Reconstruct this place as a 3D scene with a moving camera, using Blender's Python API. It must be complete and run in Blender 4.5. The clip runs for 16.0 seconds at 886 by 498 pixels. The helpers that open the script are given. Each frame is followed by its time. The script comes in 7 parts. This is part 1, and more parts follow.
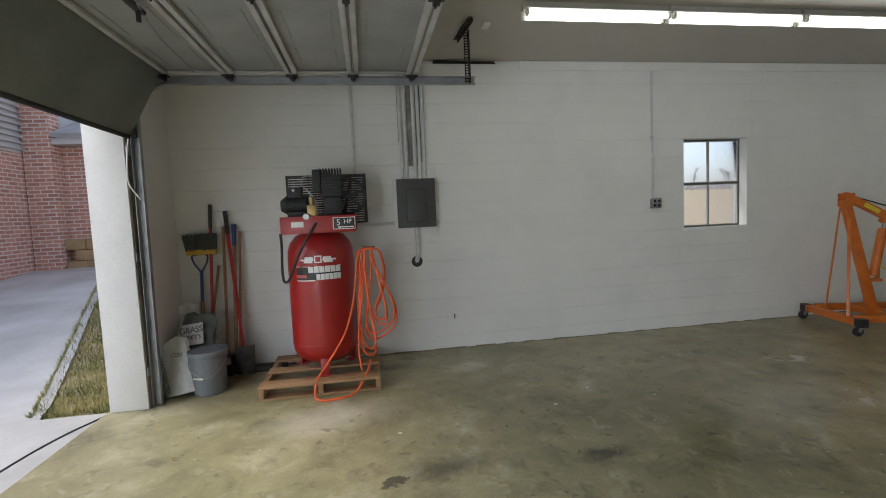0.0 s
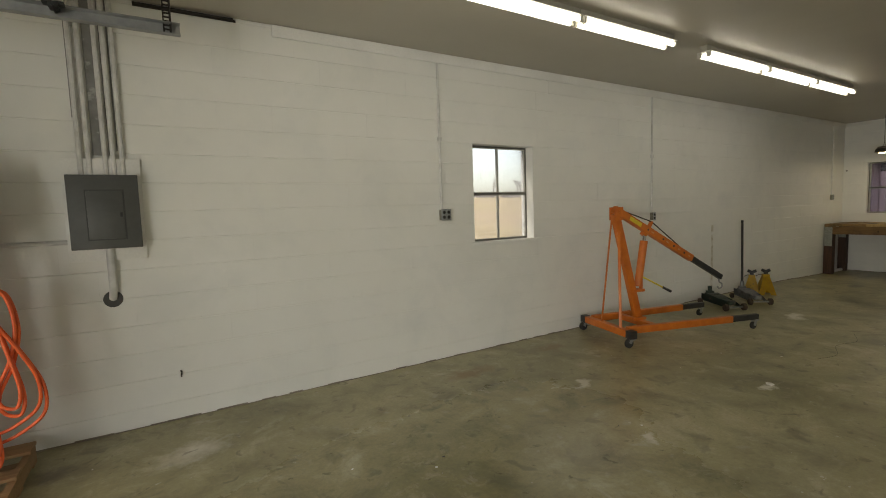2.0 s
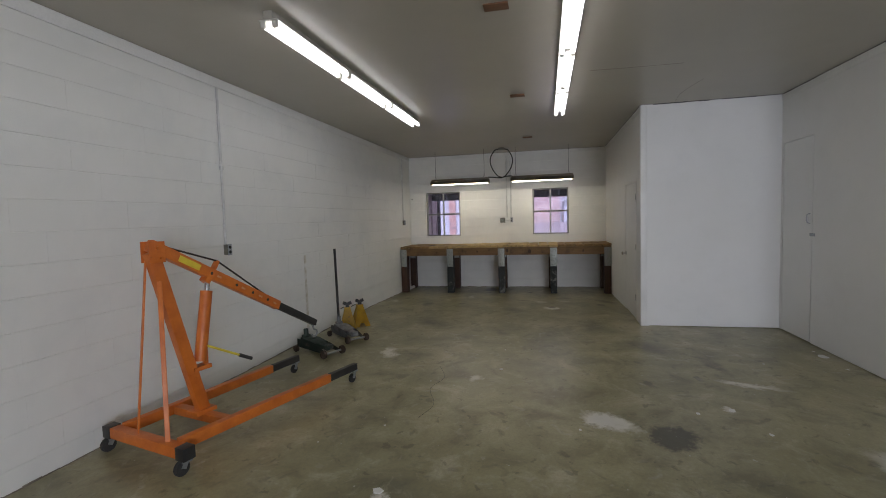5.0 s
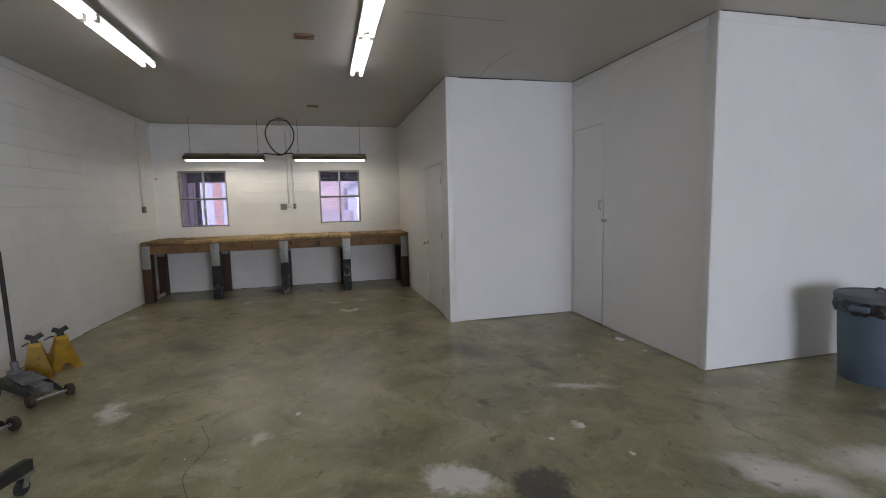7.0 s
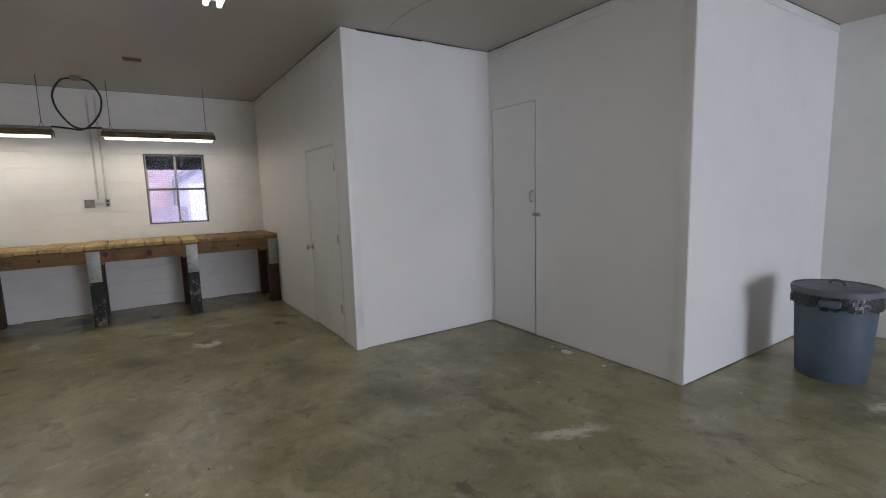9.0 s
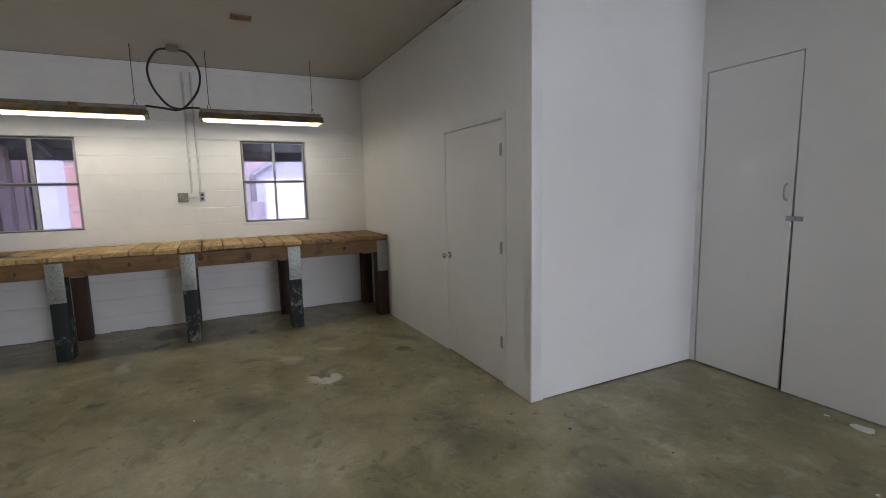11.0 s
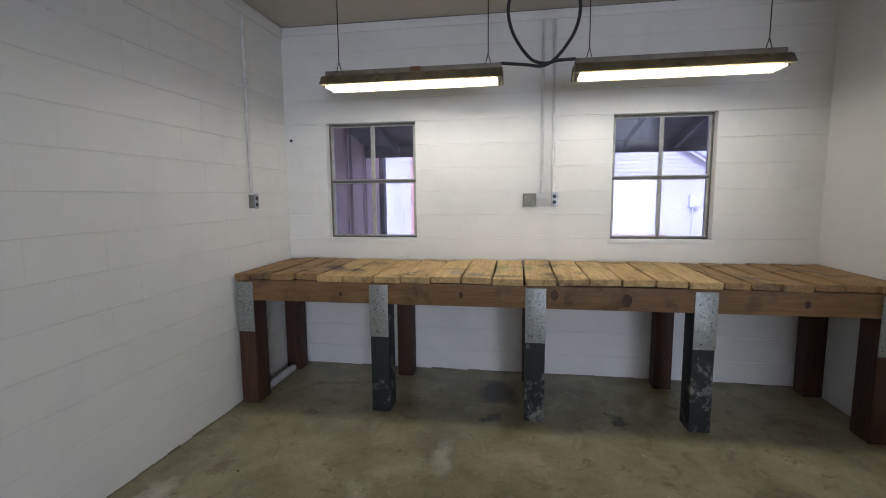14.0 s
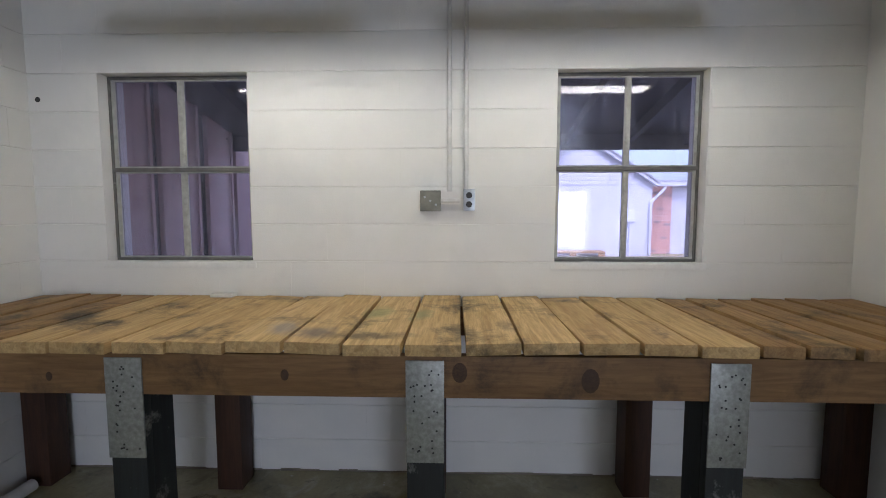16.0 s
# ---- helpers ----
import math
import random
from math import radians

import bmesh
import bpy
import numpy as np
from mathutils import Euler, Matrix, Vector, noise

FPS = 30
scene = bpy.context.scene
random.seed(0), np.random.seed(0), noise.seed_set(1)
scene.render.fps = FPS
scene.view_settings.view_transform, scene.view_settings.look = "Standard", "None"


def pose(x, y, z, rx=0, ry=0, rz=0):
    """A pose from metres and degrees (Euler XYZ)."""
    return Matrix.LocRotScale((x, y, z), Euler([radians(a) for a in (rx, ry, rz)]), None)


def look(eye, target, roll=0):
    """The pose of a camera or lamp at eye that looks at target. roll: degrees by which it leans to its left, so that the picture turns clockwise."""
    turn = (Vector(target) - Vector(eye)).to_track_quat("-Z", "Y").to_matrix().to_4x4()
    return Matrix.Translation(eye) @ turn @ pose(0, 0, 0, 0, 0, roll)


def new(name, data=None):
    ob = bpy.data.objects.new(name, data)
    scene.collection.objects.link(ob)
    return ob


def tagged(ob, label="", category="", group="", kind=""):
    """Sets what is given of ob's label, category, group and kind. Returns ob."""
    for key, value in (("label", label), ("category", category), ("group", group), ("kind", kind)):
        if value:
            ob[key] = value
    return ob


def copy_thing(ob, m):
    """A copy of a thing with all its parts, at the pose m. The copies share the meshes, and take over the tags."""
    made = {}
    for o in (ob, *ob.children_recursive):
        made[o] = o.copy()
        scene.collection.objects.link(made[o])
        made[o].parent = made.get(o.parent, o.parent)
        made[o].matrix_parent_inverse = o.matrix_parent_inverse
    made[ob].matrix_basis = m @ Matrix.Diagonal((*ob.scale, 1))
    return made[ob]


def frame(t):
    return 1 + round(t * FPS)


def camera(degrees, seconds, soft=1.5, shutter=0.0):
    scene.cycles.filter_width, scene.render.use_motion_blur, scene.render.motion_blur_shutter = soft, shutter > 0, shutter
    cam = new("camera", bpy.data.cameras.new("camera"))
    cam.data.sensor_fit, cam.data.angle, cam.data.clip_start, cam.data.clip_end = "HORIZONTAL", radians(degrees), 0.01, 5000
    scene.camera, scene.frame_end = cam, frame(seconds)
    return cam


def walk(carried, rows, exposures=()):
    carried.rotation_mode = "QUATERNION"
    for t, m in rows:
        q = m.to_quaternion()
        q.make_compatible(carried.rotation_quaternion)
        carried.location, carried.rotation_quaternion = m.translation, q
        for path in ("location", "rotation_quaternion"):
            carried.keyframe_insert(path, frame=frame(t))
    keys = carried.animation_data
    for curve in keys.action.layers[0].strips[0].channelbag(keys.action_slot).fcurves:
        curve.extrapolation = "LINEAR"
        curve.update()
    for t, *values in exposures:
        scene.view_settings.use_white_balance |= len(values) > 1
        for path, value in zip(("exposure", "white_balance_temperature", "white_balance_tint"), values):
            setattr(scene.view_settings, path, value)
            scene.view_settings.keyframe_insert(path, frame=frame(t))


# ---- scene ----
cam = camera(87.7, 16.0, soft=1.0)
PATH = [
    (0, (0.11, 0.197, 1.457), (0.43, 2.165, 1.302), -2.6),
    (0.5, (0.29, 0.426, 1.478), (0.657, 2.385, 1.317), -2.5),
    (1, (0.426, 0.714, 1.484), (0.957, 2.636, 1.331), -2.5),
    (1.5, (0.636, 0.931, 1.501), (1.398, 2.772, 1.331), -2.3),
    (2, (0.923, 1.069, 1.511), (1.962, 2.77, 1.341), -1.9),
    (2.5, (1.207, 1.232, 1.553), (2.507, 2.743, 1.387), -2.1),
    (3, (1.492, 1.379, 1.567), (2.997, 2.687, 1.416), -2.5),
    (3.5, (1.821, 1.455, 1.564), (3.486, 2.553, 1.407), -2.3),
    (4, (2.093, 1.55, 1.57), (3.887, 2.42, 1.407), -2.1),
    (4.2, (2.197, 1.608, 1.583), (4.032, 2.389, 1.428), -2.1),
    (6.3, (3.468, 2.034, 1.556), (5.456, 1.905, 1.386), -1.3),
    (6.5, (3.597, 2.016, 1.56), (5.575, 1.791, 1.374), -1.4),
    (7, (3.909, 2.055, 1.537), (5.837, 1.565, 1.329), -1.3),
    (7.5, (4.218, 2.145, 1.549), (6.063, 1.404, 1.338), -1.6),
    (8, (4.544, 2.154, 1.541), (6.293, 1.209, 1.327), -1.6),
    (8.2, (4.68, 2.155, 1.562), (6.387, 1.139, 1.331), -1.6),
    (10.3, (6.368, 2.409, 1.486), (8.021, 1.314, 1.225), -1.7),
    (10.5, (6.522, 2.437, 1.486), (8.211, 1.397, 1.224), -1.7),
    (11, (6.906, 2.482, 1.52), (8.686, 1.607, 1.263), -1.3),
    (11.5, (7.294, 2.605, 1.524), (9.158, 1.928, 1.26), -0.8),
    (12, (7.686, 2.685, 1.513), (9.611, 2.216, 1.237), -0.5),
    (12.5, (8.055, 2.776, 1.524), (10.018, 2.504, 1.252), -0.3),
    (13, (8.437, 2.883, 1.544), (10.419, 2.81, 1.283), -0.3),
    (13.5, (8.856, 2.886, 1.536), (10.838, 3.02, 1.304), -0.2),
    (14, (9.244, 2.906, 1.537), (11.205, 3.222, 1.305), -0.5),
    (14.5, (9.666, 2.918, 1.514), (11.604, 3.355, 1.282), -0.4),
    (15, (10.031, 2.794, 1.474), (11.973, 3.224, 1.263), -0.1),
    (15.5, (10.383, 2.723, 1.46), (12.352, 3.017, 1.262), 0.1),
    (16, (10.762, 2.66, 1.441), (12.754, 2.723, 1.273), 0.0),
]
# seconds, stops, kelvin, tint: the clip's camera lifts and cools its picture on the way in
EXPOSURES = [
    (0.0, 0.98, 6300, 11), (0.7, 1.08, 6700, 11), (1.5, 1.23, 7450, 8), (2.0, 1.2, 7650, 8), (2.5, 1.2, 6900, 10), (3.0, 1.26, 6600, 11), (3.5, 1.36, 6250, 14), (4.2, 1.38, 6150, 15),
    (7.0, 1.58, 5950, 19), (8.2, 1.64, 5950, 19), (10.3, 1.66, 6050, 18), (11.0, 1.72, 5950, 18), (12.5, 1.86, 5850, 17), (13.5, 2.0, 5700, 17), (14.5, 1.84, 5550, 19), (16.0, 1.72, 5600, 18),
]
walk(cam, [(t, look(eye, target, roll)) for t, eye, target, roll in PATH], EXPOSURES)
import itertools
SKY_STRENGTH, SUN_STRENGTH, TUBE_STRENGTH, BENCH_TUBE = 0.15, 1.5, 1.9, 6.0

# ---- daylight ----
world = bpy.data.worlds.new("overcast")
scene.world = world
world.use_nodes = True
wn, wl = world.node_tree.nodes, world.node_tree.links
sky = wn.new("ShaderNodeTexSky")
sky.sky_type, sky.sun_disc = "NISHITA", False
sky.sun_elevation, sky.sun_rotation = radians(48), radians(255)
sky.air_density, sky.dust_density, sky.ozone_density = 1.0, 2.5, 1.0
grey = wn.new("ShaderNodeHueSaturation")
grey.inputs["Saturation"].default_value = 0.6
wl.new(sky.outputs[0], grey.inputs["Color"])
wl.new(grey.outputs[0], wn["Background"].inputs[0])
wn["Background"].inputs[1].default_value = SKY_STRENGTH
sun_data = bpy.data.lights.new("sun", "SUN")
sun_data.energy, sun_data.angle, sun_data.color = SUN_STRENGTH, radians(25), (1.0, 0.97, 0.93)
sun = new("sun", sun_data)
sun.matrix_world = look((-26, 7, 30), (0, 0, 0))


# the second bay's open doorway lets in the sky
bay = bpy.data.lights.new("bay_daylight", "AREA")
bay.shape, bay.size, bay.size_y, bay.energy, bay.color = "RECTANGLE", 2.6, 2.1, 78.0, (0.86, 0.92, 1.0)
new("bay_daylight", bay).matrix_world = look((-1.96, -0.92, 1.1), (5, -0.92, 1.1))


# ---- materials ----
class Nodes:
    """A node material with short ways to add textures."""

    def __init__(self, name):
        self.m = bpy.data.materials.new(name)
        self.m.use_nodes = True
        self.n, self.l = self.m.node_tree.nodes, self.m.node_tree.links
        self.bsdf = self.n["Principled BSDF"]
        self.out = self.n["Material Output"]
        self.geo = None

    def add(self, kind, **sockets):
        node = self.n.new(kind)
        for key, value in sockets.items():
            self.put(node.inputs[key], value)
        return node

    def put(self, socket, value):
        if hasattr(value, "is_output") and value.is_output:
            self.l.new(value, socket)
        else:
            socket.default_value = value

    def where(self, stretch=(1, 1, 1), world_space=False, shuffle=False):
        src = self.add("ShaderNodeNewGeometry").outputs["Position"] if world_space else self.add("ShaderNodeTexCoord").outputs["Object"]
        mp = self.add("ShaderNodeMapping", Vector=src, Scale=stretch)
        if shuffle:
            info = self.add("ShaderNodeObjectInfo")
            mul = self.math("MULTIPLY", info.outputs["Random"], 37.0)
            self.l.new(self.add("ShaderNodeCombineXYZ", X=mul, Y=mul, Z=mul).outputs[0], mp.inputs["Location"])
        return mp.outputs[0]

    def noise(self, vec, scale, detail=5.0, rough=0.55, distort=0.0):
        return self.add("ShaderNodeTexNoise", Vector=vec, Scale=scale, Detail=detail, Roughness=rough, Distortion=distort).outputs["Fac"]

    def ramp(self, fac, lo, hi, a=(0, 0, 0, 1), b=(1, 1, 1, 1)):
        r = self.add("ShaderNodeValToRGB", Fac=fac)
        e = r.color_ramp.elements
        e[0].position, e[1].position, e[0].color, e[1].color = lo, hi, a, b
        return r.outputs[0]

    def math(self, op, a, b=0.0, clamp=False):
        k = self.n.new("ShaderNodeMath")
        k.operation, k.use_clamp = op, clamp
        self.put(k.inputs[0], a), self.put(k.inputs[1], b)
        return k.outputs[0]

    def mix(self, fac, a, b, how="MIX"):
        k = self.n.new("ShaderNodeMix")
        k.data_type, k.blend_type = "RGBA", how
        self.put(k.inputs["Factor"], fac), self.put(k.inputs["A"], a), self.put(k.inputs["B"], b)
        return k.outputs["Result"]

    def bump(self, height, strength=0.3, distance=0.01, after=None):
        b = self.add("ShaderNodeBump", Height=height, Strength=strength, Distance=distance)
        if after:
            self.l.new(after, b.inputs["Normal"])
        return b.outputs[0]

    def finish(self, color=None, rough=None, metal=None, normal=None, **more):
        for key, value in (("Base Color", color), ("Roughness", rough), ("Metallic", metal), ("Normal", normal), *more.items()):
            if value is not None:
                self.put(self.bsdf.inputs[key], value)
        return self.m


def rgb(r, g, b):
    return (r, g, b, 1)


def surface(name, a, b, scale=6.0, rough=(0.4, 0.7), metal=0.0, bump=0.2, grain=60.0, dist=0.003, wear=None, wear_at=(0.62, 0.72), wear_scale=9.0, shuffle=True):
    """A worn surface: two tones in patches, fine grain relief, uneven gloss, and a wear tone in spots."""
    s = Nodes(name)
    p = s.where(shuffle=shuffle)
    big, fine = s.noise(p, scale, 6), s.noise(p, grain, 4)
    col = s.mix(s.ramp(big, 0.35, 0.65), a, b)
    col = s.mix(s.math("MULTIPLY", s.ramp(fine, 0.4, 0.7), 0.12), col, rgb(a[0] * 0.5, a[1] * 0.5, a[2] * 0.5))
    if wear:
        col = s.mix(s.ramp(s.noise(p, wear_scale, 8, 0.7), *wear_at), col, wear)
    return s.finish(col, s.math("ADD", s.math("MULTIPLY", big, (rough[1] - rough[0]) * 1.6), rough[0] - 0.3 * (rough[1] - rough[0])), metal, s.bump(fine, bump, dist))


def wood(name, light, dark, along="x", grain=1.0, stain=None, stain_at=(0.56, 0.66), rough=0.65, spills=()):
    """Sawn timber with long grain, knots, and stains, different on every piece."""
    s = Nodes(name)
    st = {"x": (0.7, 9, 9), "y": (9, 0.7, 9), "z": (9, 9, 0.7)}[along]
    p = s.where(tuple(v * grain for v in st), shuffle=True)
    rings = s.noise(p, 3.0, 6, 0.6, 1.2)
    fine = s.noise(p, 14.0, 5, 0.7)
    col = s.mix(s.ramp(rings, 0.35, 0.68), light, dark)
    col = s.mix(s.math("MULTIPLY", s.ramp(fine, 0.45, 0.7), 0.45), col, rgb(dark[0] * 0.5, dark[1] * 0.5, dark[2] * 0.5))
    info = s.add("ShaderNodeObjectInfo").outputs["Random"]
    col = s.mix(s.math("MULTIPLY", info, 0.45), col, rgb(dark[0] * 0.75, dark[1] * 0.72, dark[2] * 0.65))
    if stain:
        w = s.where((3.2, 3.2, 3.2), world_space=True)
        col = s.mix(s.math("MULTIPLY", s.ramp(s.noise(w, 1.0, 9, 0.72, 0.3), *stain_at), 0.85), col, stain)
    if spills:
        at = s.where(world_space=True)
        blur = s.n.new("ShaderNodeVectorMath")
        blur.operation = "MULTIPLY_ADD"
        s.put(blur.inputs[0], s.add("ShaderNodeTexNoise", Vector=at, Scale=14.0, Detail=6.0, Roughness=0.7).outputs["Color"])
        blur.inputs[1].default_value = (0.16, 0.16, 0)
        s.put(blur.inputs[2], at)
        for x, y, rx, ry, turn, tone, amount in spills:
            mp = s.add("ShaderNodeMapping", Vector=blur.outputs[0])
            mp.vector_type = "TEXTURE"
            mp.inputs["Location"].default_value, mp.inputs["Rotation"].default_value, mp.inputs["Scale"].default_value = (x + 0.08, y + 0.08, 0), (0, 0, turn), (rx, ry, 50)
            ln = s.n.new("ShaderNodeVectorMath")
            ln.operation = "LENGTH"
            s.put(ln.inputs[0], mp.outputs[0])
            col = s.mix(s.math("MULTIPLY", s.ramp(ln.outputs["Value"], 0.3, 1.05, rgb(1, 1, 1), rgb(0, 0, 0)), amount), col, tone)
    return s.finish(col, rough, None, s.bump(s.math("ADD", rings, s.math("MULTIPLY", fine, 0.5)), 0.35, 0.003))


def painted_wall(name, tone, block=True):
    s = Nodes(name)
    p = s.where((1, 1, 1), world_space=True)
    big, mid, fine = s.noise(p, 0.7, 4), s.noise(p, 6, 5), s.noise(p, 160 if block else 70, 3)
    col = s.mix(s.ramp(big, 0.3, 0.7), tone, rgb(tone[0] * 0.93, tone[1] * 0.93, tone[2] * 0.92))
    col = s.mix(s.math("MULTIPLY", s.ramp(mid, 0.55, 0.8), 0.12), col, rgb(tone[0] * 0.75, tone[1] * 0.74, tone[2] * 0.7))
    thin = s.ramp(s.noise(p, 1.6, 6, 0.62, 0.4), 0.48, 0.74)
    col = s.mix(s.math("MULTIPLY", thin, 0.5 if block else 0.2), col, rgb(tone[0] * 0.80, tone[1] * 0.82, tone[2] * 0.84))
    scuff = s.ramp(s.noise(s.where((1, 1, 3.0), world_space=True), 11, 8, 0.75), 0.69, 0.74)
    col = s.mix(s.math("MULTIPLY", scuff, 0.35), col, rgb(0.38, 0.36, 0.33))
    nrm = s.bump(s.math("ADD", fine, s.math("MULTIPLY", mid, 1.2)), 0.35 if block else 0.12, 0.003)
    return s.finish(col, s.math("ADD", 0.42, s.math("MULTIPLY", mid, 0.25)), None, nrm)


WHITE_BLOCK = painted_wall("white painted block", rgb(0.80, 0.80, 0.775))
WHITE_PANEL = painted_wall("white painted panel", rgb(0.80, 0.80, 0.79), False)
WHITE_TRIM = surface("white trim paint", rgb(0.8, 0.8, 0.78), rgb(0.74, 0.74, 0.72), 3, (0.35, 0.5), bump=0.1)
CONDUIT = surface("white painted conduit", rgb(0.70, 0.70, 0.69), rgb(0.56, 0.56, 0.55), 12, (0.35, 0.5), bump=0.1)


def ceiling_paint():
    s = Nodes("off-white ceiling paint")
    p = s.where(world_space=True)
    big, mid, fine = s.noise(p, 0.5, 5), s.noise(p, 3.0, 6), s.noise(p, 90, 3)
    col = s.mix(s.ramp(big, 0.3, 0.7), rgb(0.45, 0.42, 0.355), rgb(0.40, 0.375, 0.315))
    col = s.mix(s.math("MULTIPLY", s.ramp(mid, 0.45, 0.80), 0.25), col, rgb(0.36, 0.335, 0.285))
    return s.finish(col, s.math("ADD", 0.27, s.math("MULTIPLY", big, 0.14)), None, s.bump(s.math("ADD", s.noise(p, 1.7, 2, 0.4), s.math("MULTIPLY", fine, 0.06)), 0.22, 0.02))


def floor_concrete():
    """Old garage slab: mottled tan and grey, oil stains, paint spills at their places, fine speckle."""
    s = Nodes("stained concrete floor")
    p = s.where(world_space=True)
    big, mid, fine, speck = s.noise(p, 0.55, 6, 0.6), s.noise(p, 2.3, 8, 0.66, 0.4), s.noise(p, 45, 5, 0.7), s.noise(p, 13, 3, 0.6)
    col = s.mix(s.ramp(big, 0.36, 0.64), rgb(0.255, 0.232, 0.118), rgb(0.42, 0.382, 0.225))
    col = s.mix(s.math("MULTIPLY", s.ramp(mid, 0.48, 0.68), 0.70), col, rgb(0.13, 0.118, 0.066))
    col = s.mix(s.math("MULTIPLY", s.ramp(mid, 0.32, 0.45, rgb(1, 1, 1), rgb(0, 0, 0)), 0.6), col, rgb(0.56, 0.52, 0.37))
    blot = s.noise(p, 5.5, 4, 0.5, 0.8)
    col = s.mix(s.math("MULTIPLY", s.ramp(blot, 0.60, 0.70), 0.5), col, rgb(0.115, 0.105, 0.068))
    col = s.mix(s.math("MULTIPLY", s.ramp(blot, 0.28, 0.36, rgb(1, 1, 1), rgb(0, 0, 0)), 0.4), col, rgb(0.50, 0.47, 0.39))
    col = s.mix(s.math("MULTIPLY", s.ramp(fine, 0.42, 0.72), 0.3), col, rgb(0.13, 0.12, 0.10))
    warp = s.add("ShaderNodeTexNoise", Vector=p, Scale=3.5, Detail=6.0, Roughness=0.7)
    wv = s.n.new("ShaderNodeVectorMath")
    wv.operation = "MULTIPLY_ADD"
    s.put(wv.inputs[0], warp.outputs["Color"])
    wv.inputs[1].default_value, wv.inputs[2].default_value = (0.42, 0.42, 0), (-0.21, -0.21, 0)
    pv = s.n.new("ShaderNodeVectorMath")
    s.put(pv.inputs[0], p), s.put(pv.inputs[1], wv.outputs[0])

    def spot(x, y, rx, ry, edge=0.5, turn=0.0):
        mp = s.add("ShaderNodeMapping", Vector=pv.outputs[0])
        mp.vector_type = "TEXTURE"
        mp.inputs["Location"].default_value = (x, y, 0)
        mp.inputs["Rotation"].default_value = (0, 0, turn)
        mp.inputs["Scale"].default_value = (rx, ry, 50)
        ln = s.n.new("ShaderNodeVectorMath")
        ln.operation = "LENGTH"
        s.put(ln.inputs[0], mp.outputs[0])
        return s.ramp(ln.outputs["Value"], 1 - edge, 1.0, rgb(1, 1, 1), rgb(0, 0, 0))

    oil, pale, rust = rgb(0.055, 0.05, 0.04), rgb(0.78, 0.76, 0.70), rgb(0.22, 0.13, 0.05)
    # centre, half sizes, softness, turn, strength
    oil_bays = (
        (0.48, 2.72, 0.34, 0.16, 0.8, 0.2, 0.75), (0.18, 2.62, 0.07, 0.05, 0.3, 0, 0.8), (1.41, 2.61, 0.2, 0.11, 0.7, 0, 0.8), (0.26, 4.55, 0.3, 0.12, 0.8, 0.1, 0.6),
        (6.04, 1.0, 0.2, 0.17, 0.3, 0, 0.85), (9.3, 1.2, 0.5, 0.3, 0.9, 0, 0.6), (8.32, 0.7, 0.45, 0.25, 0.9, 0.5, 0.65), (7.7, 0.19, 0.3, 0.08, 0.8, 0.3, 0.6),
        (8.87, 2.47, 0.25, 0.1, 0.8, 0.6, 0.6), (6.6, -3.0, 0.5, 0.3, 0.8, 0.4, 0.6), (6.1, -1.6, 0.3, 0.12, 0.8, 0.9, 0.6), (7.08, 0.92, 0.14, 0.06, 0.6, 0.5, 0.6),
    )
    oil_bench = (
        (12.80, 3.03, 0.27, 0.17, 0.4, 0, 1.0), (12.37, 3.09, 0.09, 0.05, 0.5, 0, 0.9), (12.46, 2.22, 0.12, 0.07, 0.5, 0, 0.9), (9.4, 3.6, 0.45, 0.25, 0.9, 0.6, 0.65),
        (10.98, 3.4, 0.12, 0.07, 0.6, 0.3, 0.8), (10.87, 4.0, 0.3, 0.14, 0.8, 0.2, 0.75), (11.33, 0.8, 0.32, 0.12, 0.8, 0.5, 0.75), (10.97, 0.93, 0.12, 0.06, 0.5, 0.2, 0.85),
        (11.4, 2.25, 0.25, 0.07, 0.8, 1.2, 0.65), (12.0, 3.4, 0.3, 0.2, 0.8, 0.1, 0.5), (10.4, 2.4, 0.4, 0.2, 0.9, 0.9, 0.5),
    )
    spills = (
        (6.22, 1.41, 0.30, 0.14, 0.4, 0.9, 0.95), (5.76, -0.32, 0.42, 0.2, 0.6, 0.7, 0.9), (5.62, -1.02, 0.45, 0.24, 0.6, 1.0, 0.9), (7.78, 3.67, 0.26, 0.10, 0.6, 0.3, 0.9),
        (7.17, 0.08, 0.34, 0.07, 0.7, 1.17, 0.75), (10.60, 1.78, 0.20, 0.10, 0.35, 0.9, 0.95), (3.89, 3.70, 0.13, 0.07, 0.5, 0.4, 0.7), (5.01, 2.8, 0.12, 0.07, 0.5, 0, 0.8),
        (3.5, 2.85, 0.13, 0.06, 0.6, 0.5, 0.6), (1.0, 4.39, 0.25, 0.14, 0.8, 0.2, 0.6), (-0.2, 3.6, 0.6, 0.3, 0.9, 0.2, 0.35), (7.04, 2.52, 0.12, 0.07, 0.7, 0, 0.6),
    )
    scuffs = (
        (11.23, 4.75, 0.2, 0.1, 0.8, 0.2, 0.5), (11.37, 1.56, 0.2, 0.08, 0.8, 0.9, 0.45), (11.24, 1.95, 0.2, 0.1, 0.8, 0.4, 0.5), (11.86, 3.35, 0.25, 0.1, 0.8, 0.1, 0.45),
        (6.14, -1.87, 0.2, 0.05, 0.6, 1.4, 0.6), (6.6, 0.45, 0.07, 0.05, 0.5, 0, 0.7), (3.0, 3.0, 0.8, 0.5, 1.0, 0.4, 0.2),
    )
